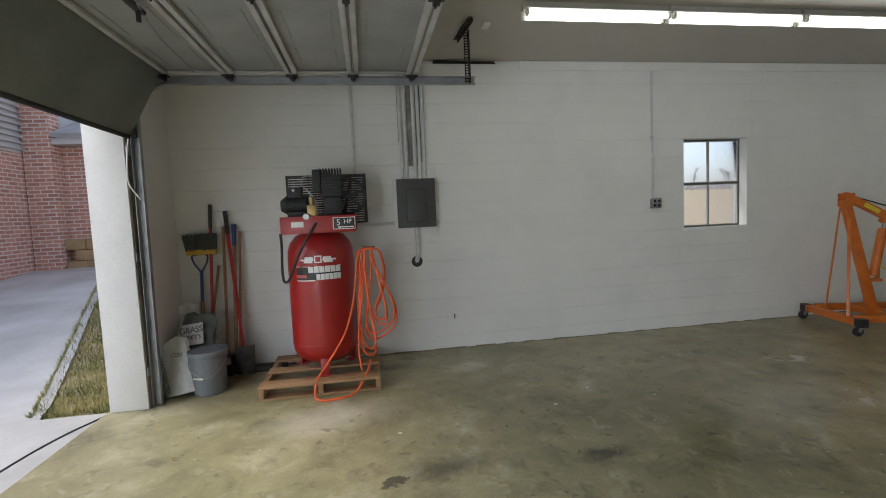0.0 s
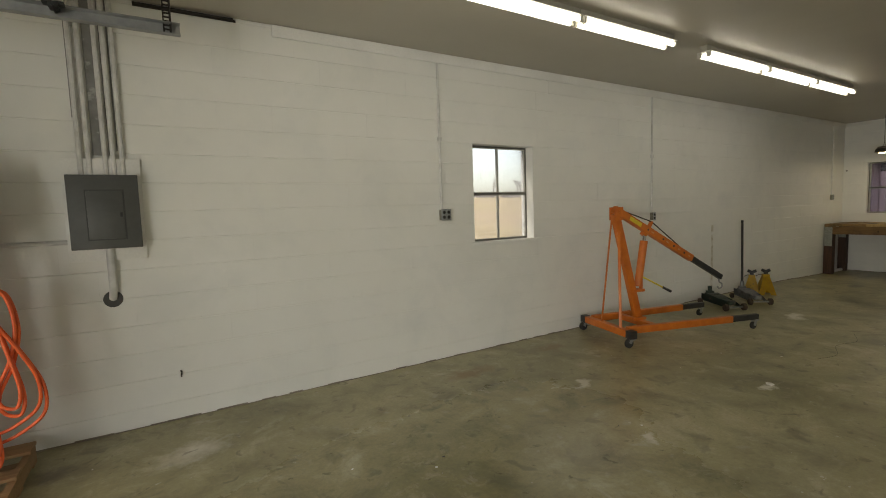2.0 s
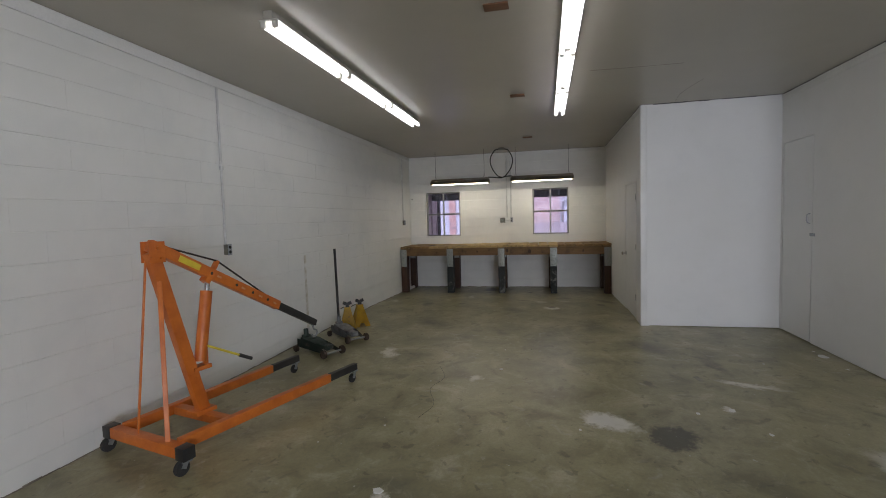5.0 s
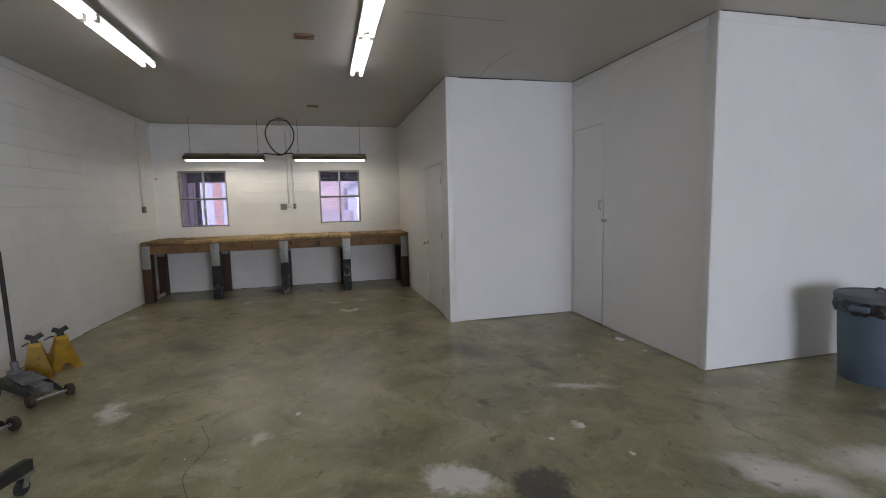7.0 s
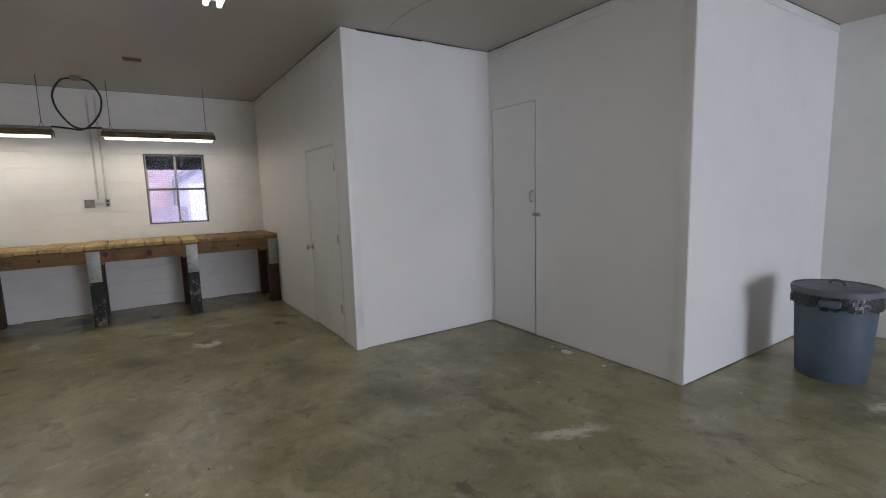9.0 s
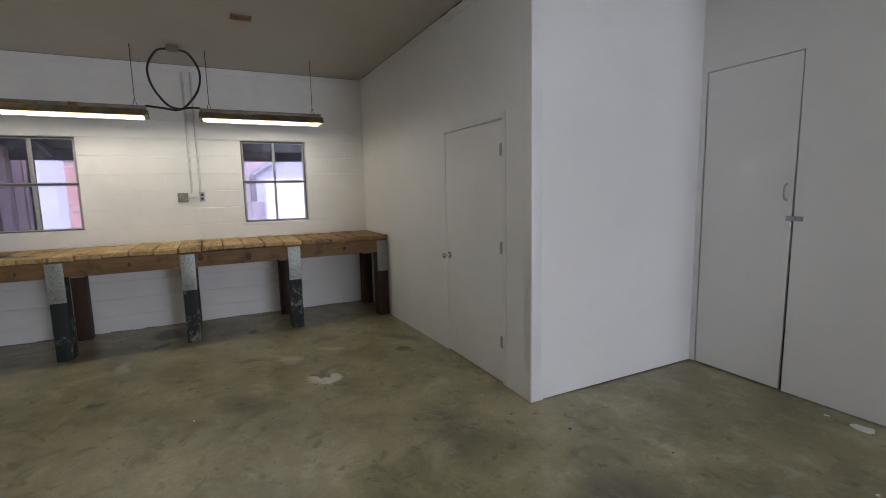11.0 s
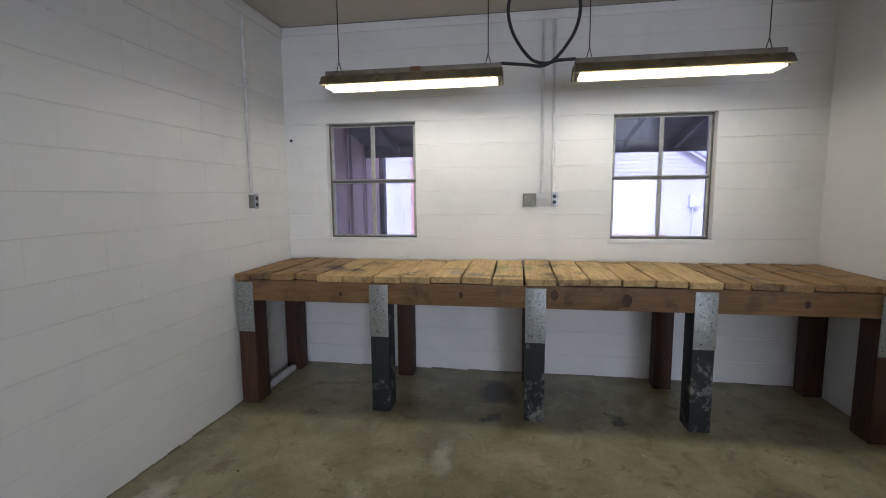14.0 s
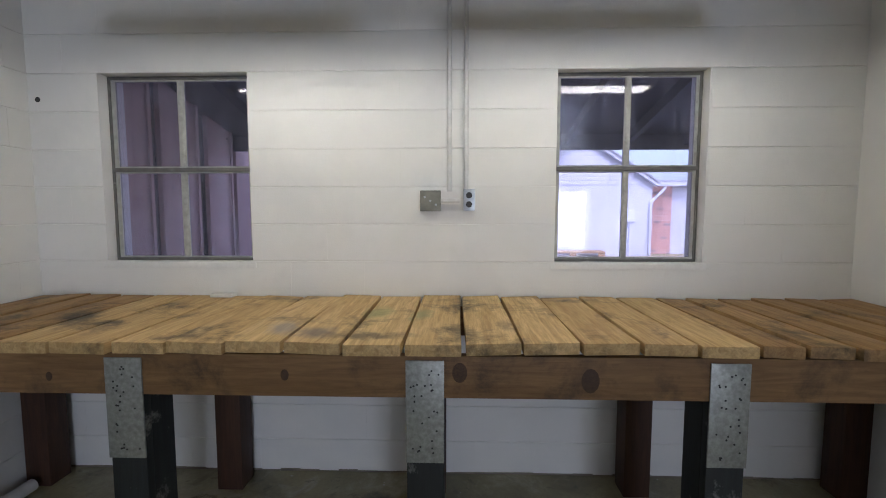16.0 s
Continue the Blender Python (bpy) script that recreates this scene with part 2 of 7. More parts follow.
    for rows, tone in ((oil_bays, oil), (oil_bench, oil), (spills, pale), (scuffs, pale), (((3.26, 4.51, 0.3, 0.13, 0.6, 0.1, 0.65), (4.4, 4.6, 0.22, 0.12, 0.6, 0, 0.6)), rust), (((10.69, 1.81, 0.11, 0.05, 0.3, 0.9, 0.9), (7.3, 0.487, 0.1, 0.05, 0.5, 0.3, 0.8)), rgb(0.15, 0.14, 0.11))):
        for x, y, rx, ry, edge, turn, amount in rows:
            col = s.mix(s.math("MULTIPLY", spot(x, y, rx, ry, edge, turn), amount), col, tone)
    col = s.mix(s.math("MULTIPLY", s.ramp(speck, 0.72, 0.735), 0.8), col, rgb(0.55, 0.54, 0.5))
    pit = s.noise(p, 9, 4, 0.62, 0.5)
    col = s.mix(s.math("MULTIPLY", s.ramp(pit, 0.62, 0.68), 0.5), col, rgb(0.085, 0.075, 0.045))
    scuff = s.noise(p, 6.5, 7, 0.72, 0.9)
    col = s.mix(s.math("MULTIPLY", s.ramp(scuff, 0.56, 0.74), 0.5), col, rgb(0.50, 0.465, 0.34))
    vor = s.add("ShaderNodeTexVoronoi", Vector=pv.outputs[0], Scale=0.55)
    vor.feature = "DISTANCE_TO_EDGE"
    crack = s.ramp(vor.outputs["Distance"], 0.0, 0.0035, rgb(1, 1, 1), rgb(0, 0, 0))
    crack = s.math("MULTIPLY", crack, s.ramp(big, 0.58, 0.64))
    col = s.mix(s.math("MULTIPLY", crack, 0.6), col, rgb(0.05, 0.05, 0.04))
    worn_smooth = spot(2.3, 3.0, 2.4, 1.7, 0.7, 0.3)
    rough = s.math("SUBTRACT", s.math("ADD", 0.24, s.math("MULTIPLY", big, 0.20)), s.math("MULTIPLY", worn_smooth, 0.15))
    return s.finish(col, rough, None, s.bump(s.math("ADD", mid, s.math("MULTIPLY", fine, 0.25)), 0.12, 0.010))


CEILING, FLOOR = ceiling_paint(), floor_concrete()
ORANGE = surface("orange hoist paint", rgb(0.62, 0.17, 0.02), rgb(0.50, 0.12, 0.015), 8, (0.35, 0.5), bump=0.1, wear=rgb(0.12, 0.05, 0.03), wear_at=(0.66, 0.72))
RED = surface("red tank enamel", rgb(0.34, 0.018, 0.015), rgb(0.28, 0.014, 0.013), 4, (0.25, 0.4), bump=0.05, wear=rgb(0.2, 0.05, 0.04), wear_at=(0.7, 0.76))
TOOL_RED = surface("red tool paint", rgb(0.45, 0.02, 0.02), rgb(0.35, 0.02, 0.02), 6, (0.3, 0.45), bump=0.05)
TOOL_BLUE = surface("blue tool plastic", rgb(0.02, 0.05, 0.22), rgb(0.02, 0.04, 0.16), 6, (0.3, 0.45), bump=0.05)
BLACK = surface("black paint", rgb(0.018, 0.018, 0.018), rgb(0.03, 0.03, 0.03), 9, (0.35, 0.55), bump=0.15, wear=rgb(0.10, 0.09, 0.08), wear_at=(0.7, 0.75))
RUBBER = surface("black rubber", rgb(0.02, 0.02, 0.02), rgb(0.035, 0.033, 0.03), 14, (0.6, 0.8), bump=0.2)
IRON = surface("dark cast iron", rgb(0.025, 0.026, 0.028), rgb(0.04, 0.04, 0.04), 12, (0.45, 0.65), 0.4, 0.3, 90)
BARE_BLOCK = surface("bare grey block", rgb(0.30, 0.30, 0.295), rgb(0.22, 0.22, 0.215), 9, (0.75, 0.9), bump=0.5, wear=rgb(0.55, 0.55, 0.54), wear_at=(0.58, 0.68), wear_scale=5)
STEEL = surface("galvanised steel", rgb(0.44, 0.46, 0.48), rgb(0.33, 0.35, 0.37), 22, (0.32, 0.5), 0.85, 0.1)
PLATE = surface("galvanised nail plate", rgb(0.37, 0.385, 0.355), rgb(0.26, 0.27, 0.245), 55, (0.4, 0.55), 0.55, 0.2, 120)
TRACK = surface("grey door track steel", rgb(0.36, 0.37, 0.375), rgb(0.28, 0.29, 0.30), 10, (0.35, 0.5), 0.6, 0.1)
CHROME = surface("chrome", rgb(0.7, 0.7, 0.72), rgb(0.62, 0.62, 0.64), 10, (0.12, 0.2), 1.0, 0.02)
BRASS = surface("brass fittings", rgb(0.45, 0.32, 0.12), rgb(0.3, 0.22, 0.1), 10, (0.3, 0.5), 0.9, 0.1)
RUST = surface("rusty perforated steel", rgb(0.045, 0.034, 0.028), rgb(0.03, 0.025, 0.022), 20, (0.6, 0.8), 0.3, 0.3)
PANEL_GREY = surface("dark grey enamel", rgb(0.075, 0.078, 0.075), rgb(0.06, 0.062, 0.06), 5, (0.4, 0.55), 0.1, 0.05)
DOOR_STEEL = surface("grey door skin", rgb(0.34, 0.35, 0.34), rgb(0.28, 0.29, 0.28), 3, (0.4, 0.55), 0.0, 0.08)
# darker, greener than the other sections: the shade it hangs in is painted in
DOOR_DARK = surface("shaded green grey door skin", rgb(0.18, 0.195, 0.17), rgb(0.14, 0.155, 0.135), 3, (0.45, 0.6), 0.0, 0.08)
STRUT = surface("pale door strut", rgb(0.62, 0.62, 0.6), rgb(0.5, 0.5, 0.48), 6, (0.35, 0.5), 0.3, 0.06)
BOX_GREY = surface("grey outlet box", rgb(0.23, 0.23, 0.19), rgb(0.17, 0.17, 0.14), 16, (0.4, 0.6), 0.3, 0.1)
IVORY = surface("ivory plastic", rgb(0.62, 0.6, 0.52), rgb(0.55, 0.53, 0.46), 16, (0.35, 0.5), bump=0.03)
GREEN_JACK = surface("dirty green jack paint", rgb(0.02, 0.04, 0.03), rgb(0.035, 0.045, 0.035), 14, (0.4, 0.65), 0.2, 0.25, wear=rgb(0.12, 0.10, 0.07), wear_at=(0.58, 0.68))
GREY_JACK = surface("worn grey jack steel", rgb(0.22, 0.22, 0.215), rgb(0.14, 0.14, 0.14), 14, (0.4, 0.6), 0.4, 0.25, wear=rgb(0.08, 0.06, 0.045), wear_at=(0.56, 0.66))
BROWN_WHEEL = surface("brown jack wheel", rgb(0.07, 0.045, 0.03), rgb(0.045, 0.03, 0.022), 20, (0.5, 0.7), 0.1, 0.2)
LOAD_MARK = surface("worn load mark", rgb(0.62, 0.36, 0.22), rgb(0.56, 0.22, 0.08), 40, (0.4, 0.5), bump=0.05)
YELLOW = surface("yellow stand paint", rgb(0.62, 0.38, 0.01), rgb(0.5, 0.29, 0.01), 10, (0.35, 0.5), 0.0, 0.1, wear=rgb(0.12, 0.08, 0.04), wear_at=(0.64, 0.7))
CAN_GREY = surface("blue grey plastic", rgb(0.085, 0.12, 0.155), rgb(0.07, 0.10, 0.13), 4, (0.45, 0.6), 0.0, 0.15, wear=rgb(0.14, 0.17, 0.2), wear_at=(0.66, 0.78))
LID_GREY = surface("grey lid plastic", rgb(0.12, 0.135, 0.15), rgb(0.09, 0.10, 0.115), 6, (0.45, 0.6), 0.0, 0.15)
BAG = surface("black bin bag", rgb(0.012, 0.012, 0.013), rgb(0.02, 0.02, 0.02), 10, (0.2, 0.35), 0.0, 0.7, 25, 0.02)
BUCKET = surface("grey bucket plastic", rgb(0.20, 0.215, 0.24), rgb(0.165, 0.18, 0.20), 6, (0.4, 0.55), 0.0, 0.08)
CORD_ORANGE = surface("orange cord jacket", rgb(0.80, 0.13, 0.03), rgb(0.68, 0.10, 0.025), 20, (0.4, 0.55), 0.0, 0.05)
SACK = surface("printed paper sack", rgb(0.78, 0.78, 0.75), rgb(0.60, 0.61, 0.59), 6, (0.55, 0.75), 0.0, 0.6, 22, 0.02)
SACK_DARK = surface("sack print", rgb(0.10, 0.12, 0.11), rgb(0.16, 0.17, 0.16), 9, (0.55, 0.75), 0.0, 0.4, 22, 0.01)
PRINT_WHITE = surface("white print", rgb(0.8, 0.8, 0.78), rgb(0.72, 0.72, 0.7), 20, (0.4, 0.5), bump=0.02)
PRINT_BLACK = surface("black print", rgb(0.02, 0.02, 0.02), rgb(0.03, 0.03, 0.03), 20, (0.4, 0.5), bump=0.02)
STICKER_YELLOW = surface("yellow sticker", rgb(0.75, 0.62, 0.05), rgb(0.65, 0.5, 0.04), 20, (0.4, 0.5), bump=0.02)
BRISTLE = surface("grey broom bristle", rgb(0.09, 0.095, 0.08), rgb(0.05, 0.05, 0.045), 60, (0.7, 0.85), 0.0, 0.6, 120)
ASH = wood("worn handle wood", rgb(0.42, 0.24, 0.11), rgb(0.24, 0.12, 0.05), "z", 1.5)
# old spills on the bench top: centre, half sizes, turn, colour, strength
BENCH_SPILLS = (
    (12.72, 4.33, 0.20, 0.10, 0.3, rgb(0.02, 0.018, 0.014), 0.9), (12.62, 4.1, 0.10, 0.05, 0.9, rgb(0.03, 0.025, 0.018), 0.8), (12.55, 3.35, 0.14, 0.08, 0.3, rgb(0.20, 0.22, 0.26), 0.55), (12.48, 3.2, 0.10, 0.10, 0, rgb(0.10, 0.10, 0.12), 0.6),
    (12.85, 3.02, 0.16, 0.09, 0, rgb(0.24, 0.27, 0.11), 0.6), (12.8, 2.82, 0.13, 0.07, 0, rgb(0.24, 0.28, 0.13), 0.6), (12.55, 2.66, 0.09, 0.07, 0, rgb(0.05, 0.04, 0.025), 0.75), (12.46, 3.0, 0.06, 0.22, 0, rgb(0.06, 0.05, 0.035), 0.7),
    (12.42, 3.72, 0.05, 0.12, 0, rgb(0.07, 0.05, 0.03), 0.7), (12.6, 2.46, 0.12, 0.05, 0, rgb(0.16, 0.10, 0.05), 0.6),
)
PLANK = wood("bench plank wood", rgb(0.72, 0.52, 0.235), rgb(0.44, 0.28, 0.105), "x", 1.0, rgb(0.07, 0.055, 0.03), (0.52, 0.66), 0.65, BENCH_SPILLS)
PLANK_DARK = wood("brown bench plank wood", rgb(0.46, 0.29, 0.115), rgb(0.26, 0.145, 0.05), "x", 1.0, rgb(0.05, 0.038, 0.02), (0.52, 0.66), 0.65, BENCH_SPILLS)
BEAM = wood("bench beam wood", rgb(0.32, 0.19, 0.072), rgb(0.18, 0.095, 0.034), "y", 1.0, rgb(0.06, 0.035, 0.018), (0.52, 0.66))
KNOT = wood("dark knot wood", rgb(0.10, 0.05, 0.02), rgb(0.045, 0.022, 0.01), "z", 4.0)
POST_BROWN = wood("red brown post wood", rgb(0.085, 0.036, 0.016), rgb(0.042, 0.018, 0.009), "z")
POST_BLACK = wood("black tarred post wood", rgb(0.015, 0.020, 0.018), rgb(0.008, 0.010, 0.009), "z", 1.0, rgb(0.26, 0.25, 0.22), (0.53, 0.60))
PALLET = wood("pallet wood", rgb(0.46, 0.29, 0.15), rgb(0.31, 0.18, 0.085), "x")
DARK_BOARD = wood("dark floor board", rgb(0.05, 0.042, 0.035), rgb(0.03, 0.026, 0.022), "x")
PATCH = wood("brown ceiling patch", rgb(0.26, 0.13, 0.06), rgb(0.16, 0.08, 0.04), "y")
SHED = wood("weathered brown shed boards", rgb(0.62, 0.44, 0.39), rgb(0.44, 0.29, 0.26), "z", 0.6)
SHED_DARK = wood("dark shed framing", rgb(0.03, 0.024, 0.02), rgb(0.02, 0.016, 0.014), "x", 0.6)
HOOD = surface("aged lamp hood", rgb(0.27, 0.245, 0.20), rgb(0.18, 0.155, 0.12), 9, (0.4, 0.6), 0.3, 0.1, wear=rgb(0.12, 0.07, 0.04), wear_at=(0.56, 0.66), wear_scale=14)
LAMP_CREAM = surface("cream lamp enamel", rgb(0.72, 0.66, 0.46), rgb(0.66, 0.6, 0.4), 5, (0.35, 0.5), bump=0.03)
LAMP_WHITE = surface("white lamp enamel", rgb(0.7, 0.69, 0.64), rgb(0.6, 0.59, 0.54), 5, (0.3, 0.45), 0.0, 0.03)
WINDOW_STEEL = surface("dark window steel", rgb(0.11, 0.106, 0.098), rgb(0.17, 0.165, 0.15), 30, (0.5, 0.7), 0.2, 0.2, wear=rgb(0.4, 0.4, 0.37), wear_at=(0.62, 0.68))
SASH_GREY = surface("grey painted sash", rgb(0.42, 0.42, 0.39), rgb(0.32, 0.32, 0.29), 30, (0.5, 0.7), 0.0, 0.3, wear=rgb(0.5, 0.5, 0.46), wear_at=(0.6, 0.68))
CONCRETE_OUT = surface("pale driveway concrete", rgb(0.62, 0.615, 0.605), rgb(0.44, 0.435, 0.42), 0.8, (0.7, 0.85), 0.0, 0.3, 30, 0.01, shuffle=False)
SIDING = surface("white vinyl siding", rgb(0.58, 0.58, 0.59), rgb(0.53, 0.53, 0.55), 1.0, (0.45, 0.6), bump=0.03, shuffle=False)
ROOF_GREY = surface("pale grey roofing", rgb(0.42, 0.42, 0.43), rgb(0.34, 0.34, 0.35), 3, (0.7, 0.85), bump=0.3, shuffle=False)
TAN_STONE = surface("tan stone blocks", rgb(0.42, 0.29, 0.15), rgb(0.32, 0.22, 0.12), 3, (0.7, 0.85), bump=0.4, grain=20, dist=0.01)
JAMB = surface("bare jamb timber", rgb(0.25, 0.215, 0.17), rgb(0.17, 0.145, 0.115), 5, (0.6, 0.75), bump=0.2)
# distance haze is mixed into the greys of far twigs and needles
TWIG = surface("haze-paled winter twigs", rgb(0.34, 0.33, 0.33), rgb(0.26, 0.25, 0.25), 2, (0.8, 0.9), bump=0.1)
NEEDLE = surface("haze-paled evergreen needles", rgb(0.085, 0.10, 0.085), rgb(0.12, 0.135, 0.115), 2, (0.7, 0.9), bump=0.2)


def glowing(name, color, strength):
    s = Nodes(name)
    return s.finish(rgb(0.8, 0.8, 0.8), 0.4, **{"Emission Color": color, "Emission Strength": strength})


TUBE = glowing("lit fluorescent tube", rgb(1.0, 0.985, 0.93), TUBE_STRENGTH)
TUBE_WARM = glowing("lit warm tube", rgb(1.0, 0.92, 0.70), BENCH_TUBE)
TUBE_DEAD = surface("unlit tube glass", rgb(0.75, 0.74, 0.68), rgb(0.68, 0.67, 0.6), 10, (0.15, 0.25), bump=0.02)


def dirty_glass(name, dirt, tone):
    """Clear pane with a veil of dust, wiped streaks and dried specks that catch the light from both sides."""
    s = Nodes(name)
    p = s.where((9, 9, 1.5), world_space=True)
    smear = s.ramp(s.noise(p, 1.5, 8, 0.72, 1.5), 0.46, 0.78)
    specks = s.ramp(s.noise(s.where((1, 1, 0.6), world_space=True), 42, 2, 0.5), 0.70, 0.76)
    veil = s.math("ADD", s.math("MULTIPLY", s.math("ADD", smear, s.math("MULTIPLY", specks, 1.4)), dirt), dirt * 0.15, True)
    s.l.remove(s.out.inputs["Surface"].links[0])
    clear, gloss = s.add("ShaderNodeBsdfTransparent", Color=tone), s.add("ShaderNodeBsdfGlossy", Roughness=0.02)
    dust, glow = s.add("ShaderNodeBsdfDiffuse", Color=rgb(0.60, 0.60, 0.66)), s.add("ShaderNodeBsdfTranslucent", Color=rgb(0.80, 0.80, 0.90))
    fres = s.add("ShaderNodeFresnel", IOR=1.5).outputs[0]
    film, glassy, whole = s.n.new("ShaderNodeMixShader"), s.n.new("ShaderNodeMixShader"), s.n.new("ShaderNodeMixShader")
    film.inputs[0].default_value = 0.7
    s.l.new(dust.outputs[0], film.inputs[1]), s.l.new(glow.outputs[0], film.inputs[2])
    s.put(glassy.inputs[0], fres), s.l.new(clear.outputs[0], glassy.inputs[1]), s.l.new(gloss.outputs[0], glassy.inputs[2])
    s.put(whole.inputs[0], veil), s.l.new(glassy.outputs[0], whole.inputs[1]), s.l.new(film.outputs[0], whole.inputs[2])
    s.l.new(whole.outputs[0], s.out.inputs["Surface"])
    return s.m


GLASS, GLASS_DIRTY = dirty_glass("window glass", 0.04, rgb(0.95, 0.96, 0.99)), dirty_glass("dirty window glass", 0.17, rgb(0.68, 0.68, 0.80))


def brickwork(name, one_tone, two_tone, joint):
    s = Nodes(name)
    geo = s.add("ShaderNodeNewGeometry")
    sep = s.add("ShaderNodeSeparateXYZ", Vector=geo.outputs["Position"])
    run = s.math("ADD", sep.outputs["X"], sep.outputs["Y"])
    uv = s.add("ShaderNodeCombineXYZ", X=run, Y=sep.outputs["Z"], Z=0.0).outputs[0]
    b = s.add("ShaderNodeTexBrick", Vector=uv, Scale=1.0)
    for key, value in (("Mortar Size", 0.013), ("Brick Width", 0.25), ("Row Height", 0.084), ("Mortar Smooth", 0.3), ("Bias", -0.2)):
        b.inputs[key].default_value = value
    b.inputs["Color1"].default_value, b.inputs["Color2"].default_value, b.inputs["Mortar"].default_value = one_tone, two_tone, joint
    col = s.mix(s.math("MULTIPLY", s.ramp(s.noise(uv, 2.5, 5), 0.4, 0.7), 0.35), b.outputs["Color"], one_tone)
    return s.finish(col, 0.8, None, s.bump(b.outputs["Fac"], 0.5, -0.01))


BRICK = brickwork("red brick wall", rgb(0.54, 0.27, 0.20), rgb(0.32, 0.145, 0.115), rgb(0.66, 0.61, 0.57))
# the dusty panes' haze is put into this brick's washed-out colour
BRICK_PALE = brickwork("haze-paled brick", rgb(0.60, 0.42, 0.37), rgb(0.46, 0.29, 0.25), rgb(0.72, 0.68, 0.66))


def meadow(name, a, b, c):
    s = Nodes(name)
    p = s.where(world_space=True)
    far, near = s.noise(p, 0.06, 6, 0.6), s.noise(s.where((1, 3, 1), world_space=True), 0.7, 8, 0.7)
    col = s.mix(s.ramp(far, 0.35, 0.65), a, b)
    col = s.mix(s.math("MULTIPLY", s.ramp(near, 0.44, 0.66), 0.75), col, c)
    return s.finish(col, 0.9, None, s.bump(near, 0.5, 0.05))


FIELD = meadow("dry winter field", rgb(0.40, 0.31, 0.21), rgb(0.35, 0.30, 0.16), rgb(0.20, 0.155, 0.085))
GRASS = surface("dry yellow grass blades", rgb(0.44, 0.37, 0.15), rgb(0.14, 0.17, 0.045), 2.6, (0.7, 0.9), bump=0.1, shuffle=False)


# ---- mesh helpers ----
def box(bm, x0, x1, y0, y1, z0, z1, bevel=0.0):
    c = Vector(((x0 + x1) / 2, (y0 + y1) / 2, (z0 + z1) / 2))
    made = bmesh.ops.create_cube(bm, size=1, matrix=Matrix.Translation(c) @ Matrix.Diagonal((x1 - x0, y1 - y0, z1 - z0, 1)))["verts"]
    if bevel:
        edges = list({e for v in made for e in v.link_edges})
        bmesh.ops.bevel(bm, geom=edges, offset=bevel, segments=2, affect="EDGES", profile=0.6)
    return made


def bar(bm, a, b, w, h, bevel=0.0, up=(0, 0, 1)):
    """A square bar from a to b, w wide and h high."""
    a, b = Vector(a), Vector(b)
    d = b - a
    z = d.normalized()
    x = Vector(up).cross(z)
    x = Vector((1, 0, 0)) if x.length < 1e-4 else x.normalized()
    m = Matrix((x, z.cross(x), z)).transposed().to_4x4()
    made = bmesh.ops.create_cube(bm, size=1, matrix=Matrix.Translation((a + b) / 2) @ m @ Matrix.Diagonal((w, h, d.length, 1)))["verts"]
    if bevel:
        bmesh.ops.bevel(bm, geom=list({e for v in made for e in v.link_edges}), offset=bevel, segments=2, affect="EDGES", profile=0.6)
    return made


def rod(bm, a, b, r, r2=None, seg=12):
    a, b = Vector(a), Vector(b)
    q = (b - a).to_track_quat("Z", "Y").to_matrix().to_4x4()
    return bmesh.ops.create_cone(bm, cap_ends=True, segments=seg, radius1=r, radius2=r if r2 is None else r2, depth=(b - a).length, matrix=Matrix.Translation((a + b) / 2) @ q)["verts"]


def lathe(bm, profile, centre=(0, 0, 0), seg=32, squash=(1, 1)):
    """A turned shape: (radius, height) pairs round a vertical axis."""
    rings = []
    for r, z in profile:
        rings.append([bm.verts.new((centre[0] + squash[0] * r * math.cos(2 * math.pi * i / seg), centre[1] + squash[1] * r * math.sin(2 * math.pi * i / seg), centre[2] + z)) for i in range(seg)])
    for lo, hi in zip(rings, rings[1:]):
        for i in range(seg):
            bm.faces.new((lo[i], lo[(i + 1) % seg], hi[(i + 1) % seg], hi[i]))
    for ring, flip in ((rings[0], True), (rings[-1], False)):
        if (ring[0].co - ring[seg // 2].co).length > 1e-3:
            bm.faces.new(ring[::-1] if flip else ring)


def smooth_path(points, steps=8):
    """Points along a soft curve through the given ones."""
    p = [Vector(q) for q in points]
    p = [2 * p[0] - p[1], *p, 2 * p[-1] - p[-2]]
    made = []
    for a, b, c, d in zip(p, p[1:], p[2:], p[3:]):
        for i in range(steps):
            t = i / steps
            made.append(0.5 * (2 * b + (c - a) * t + (2 * a - 5 * b + 4 * c - d) * t * t + (3 * b - a - 3 * c + d) * t ** 3))
    return made + [p[-2]]


def tube(bm, points, r, seg=8, soft=True, steps=8):
    pts = smooth_path(points, steps) if soft else [Vector(q) for q in points]
    side, rings = None, []
    for i, p in enumerate(pts):
        d = (pts[min(i + 1, len(pts) - 1)] - pts[max(i - 1, 0)]).normalized()
        if side is None:
            side = d.orthogonal().normalized()
        side = (side - d * side.dot(d)).normalized()
        up = d.cross(side)
        rings.append([bm.verts.new(p + r * (math.cos(2 * math.pi * k / seg) * side + math.sin(2 * math.pi * k / seg) * up)) for k in range(seg)])
    for lo, hi in zip(rings, rings[1:]):
        for k in range(seg):
            bm.faces.new((lo[k], lo[(k + 1) % seg], hi[(k + 1) % seg], hi[k]))
    bm.faces.new(rings[0][::-1]), bm.faces.new(rings[-1])


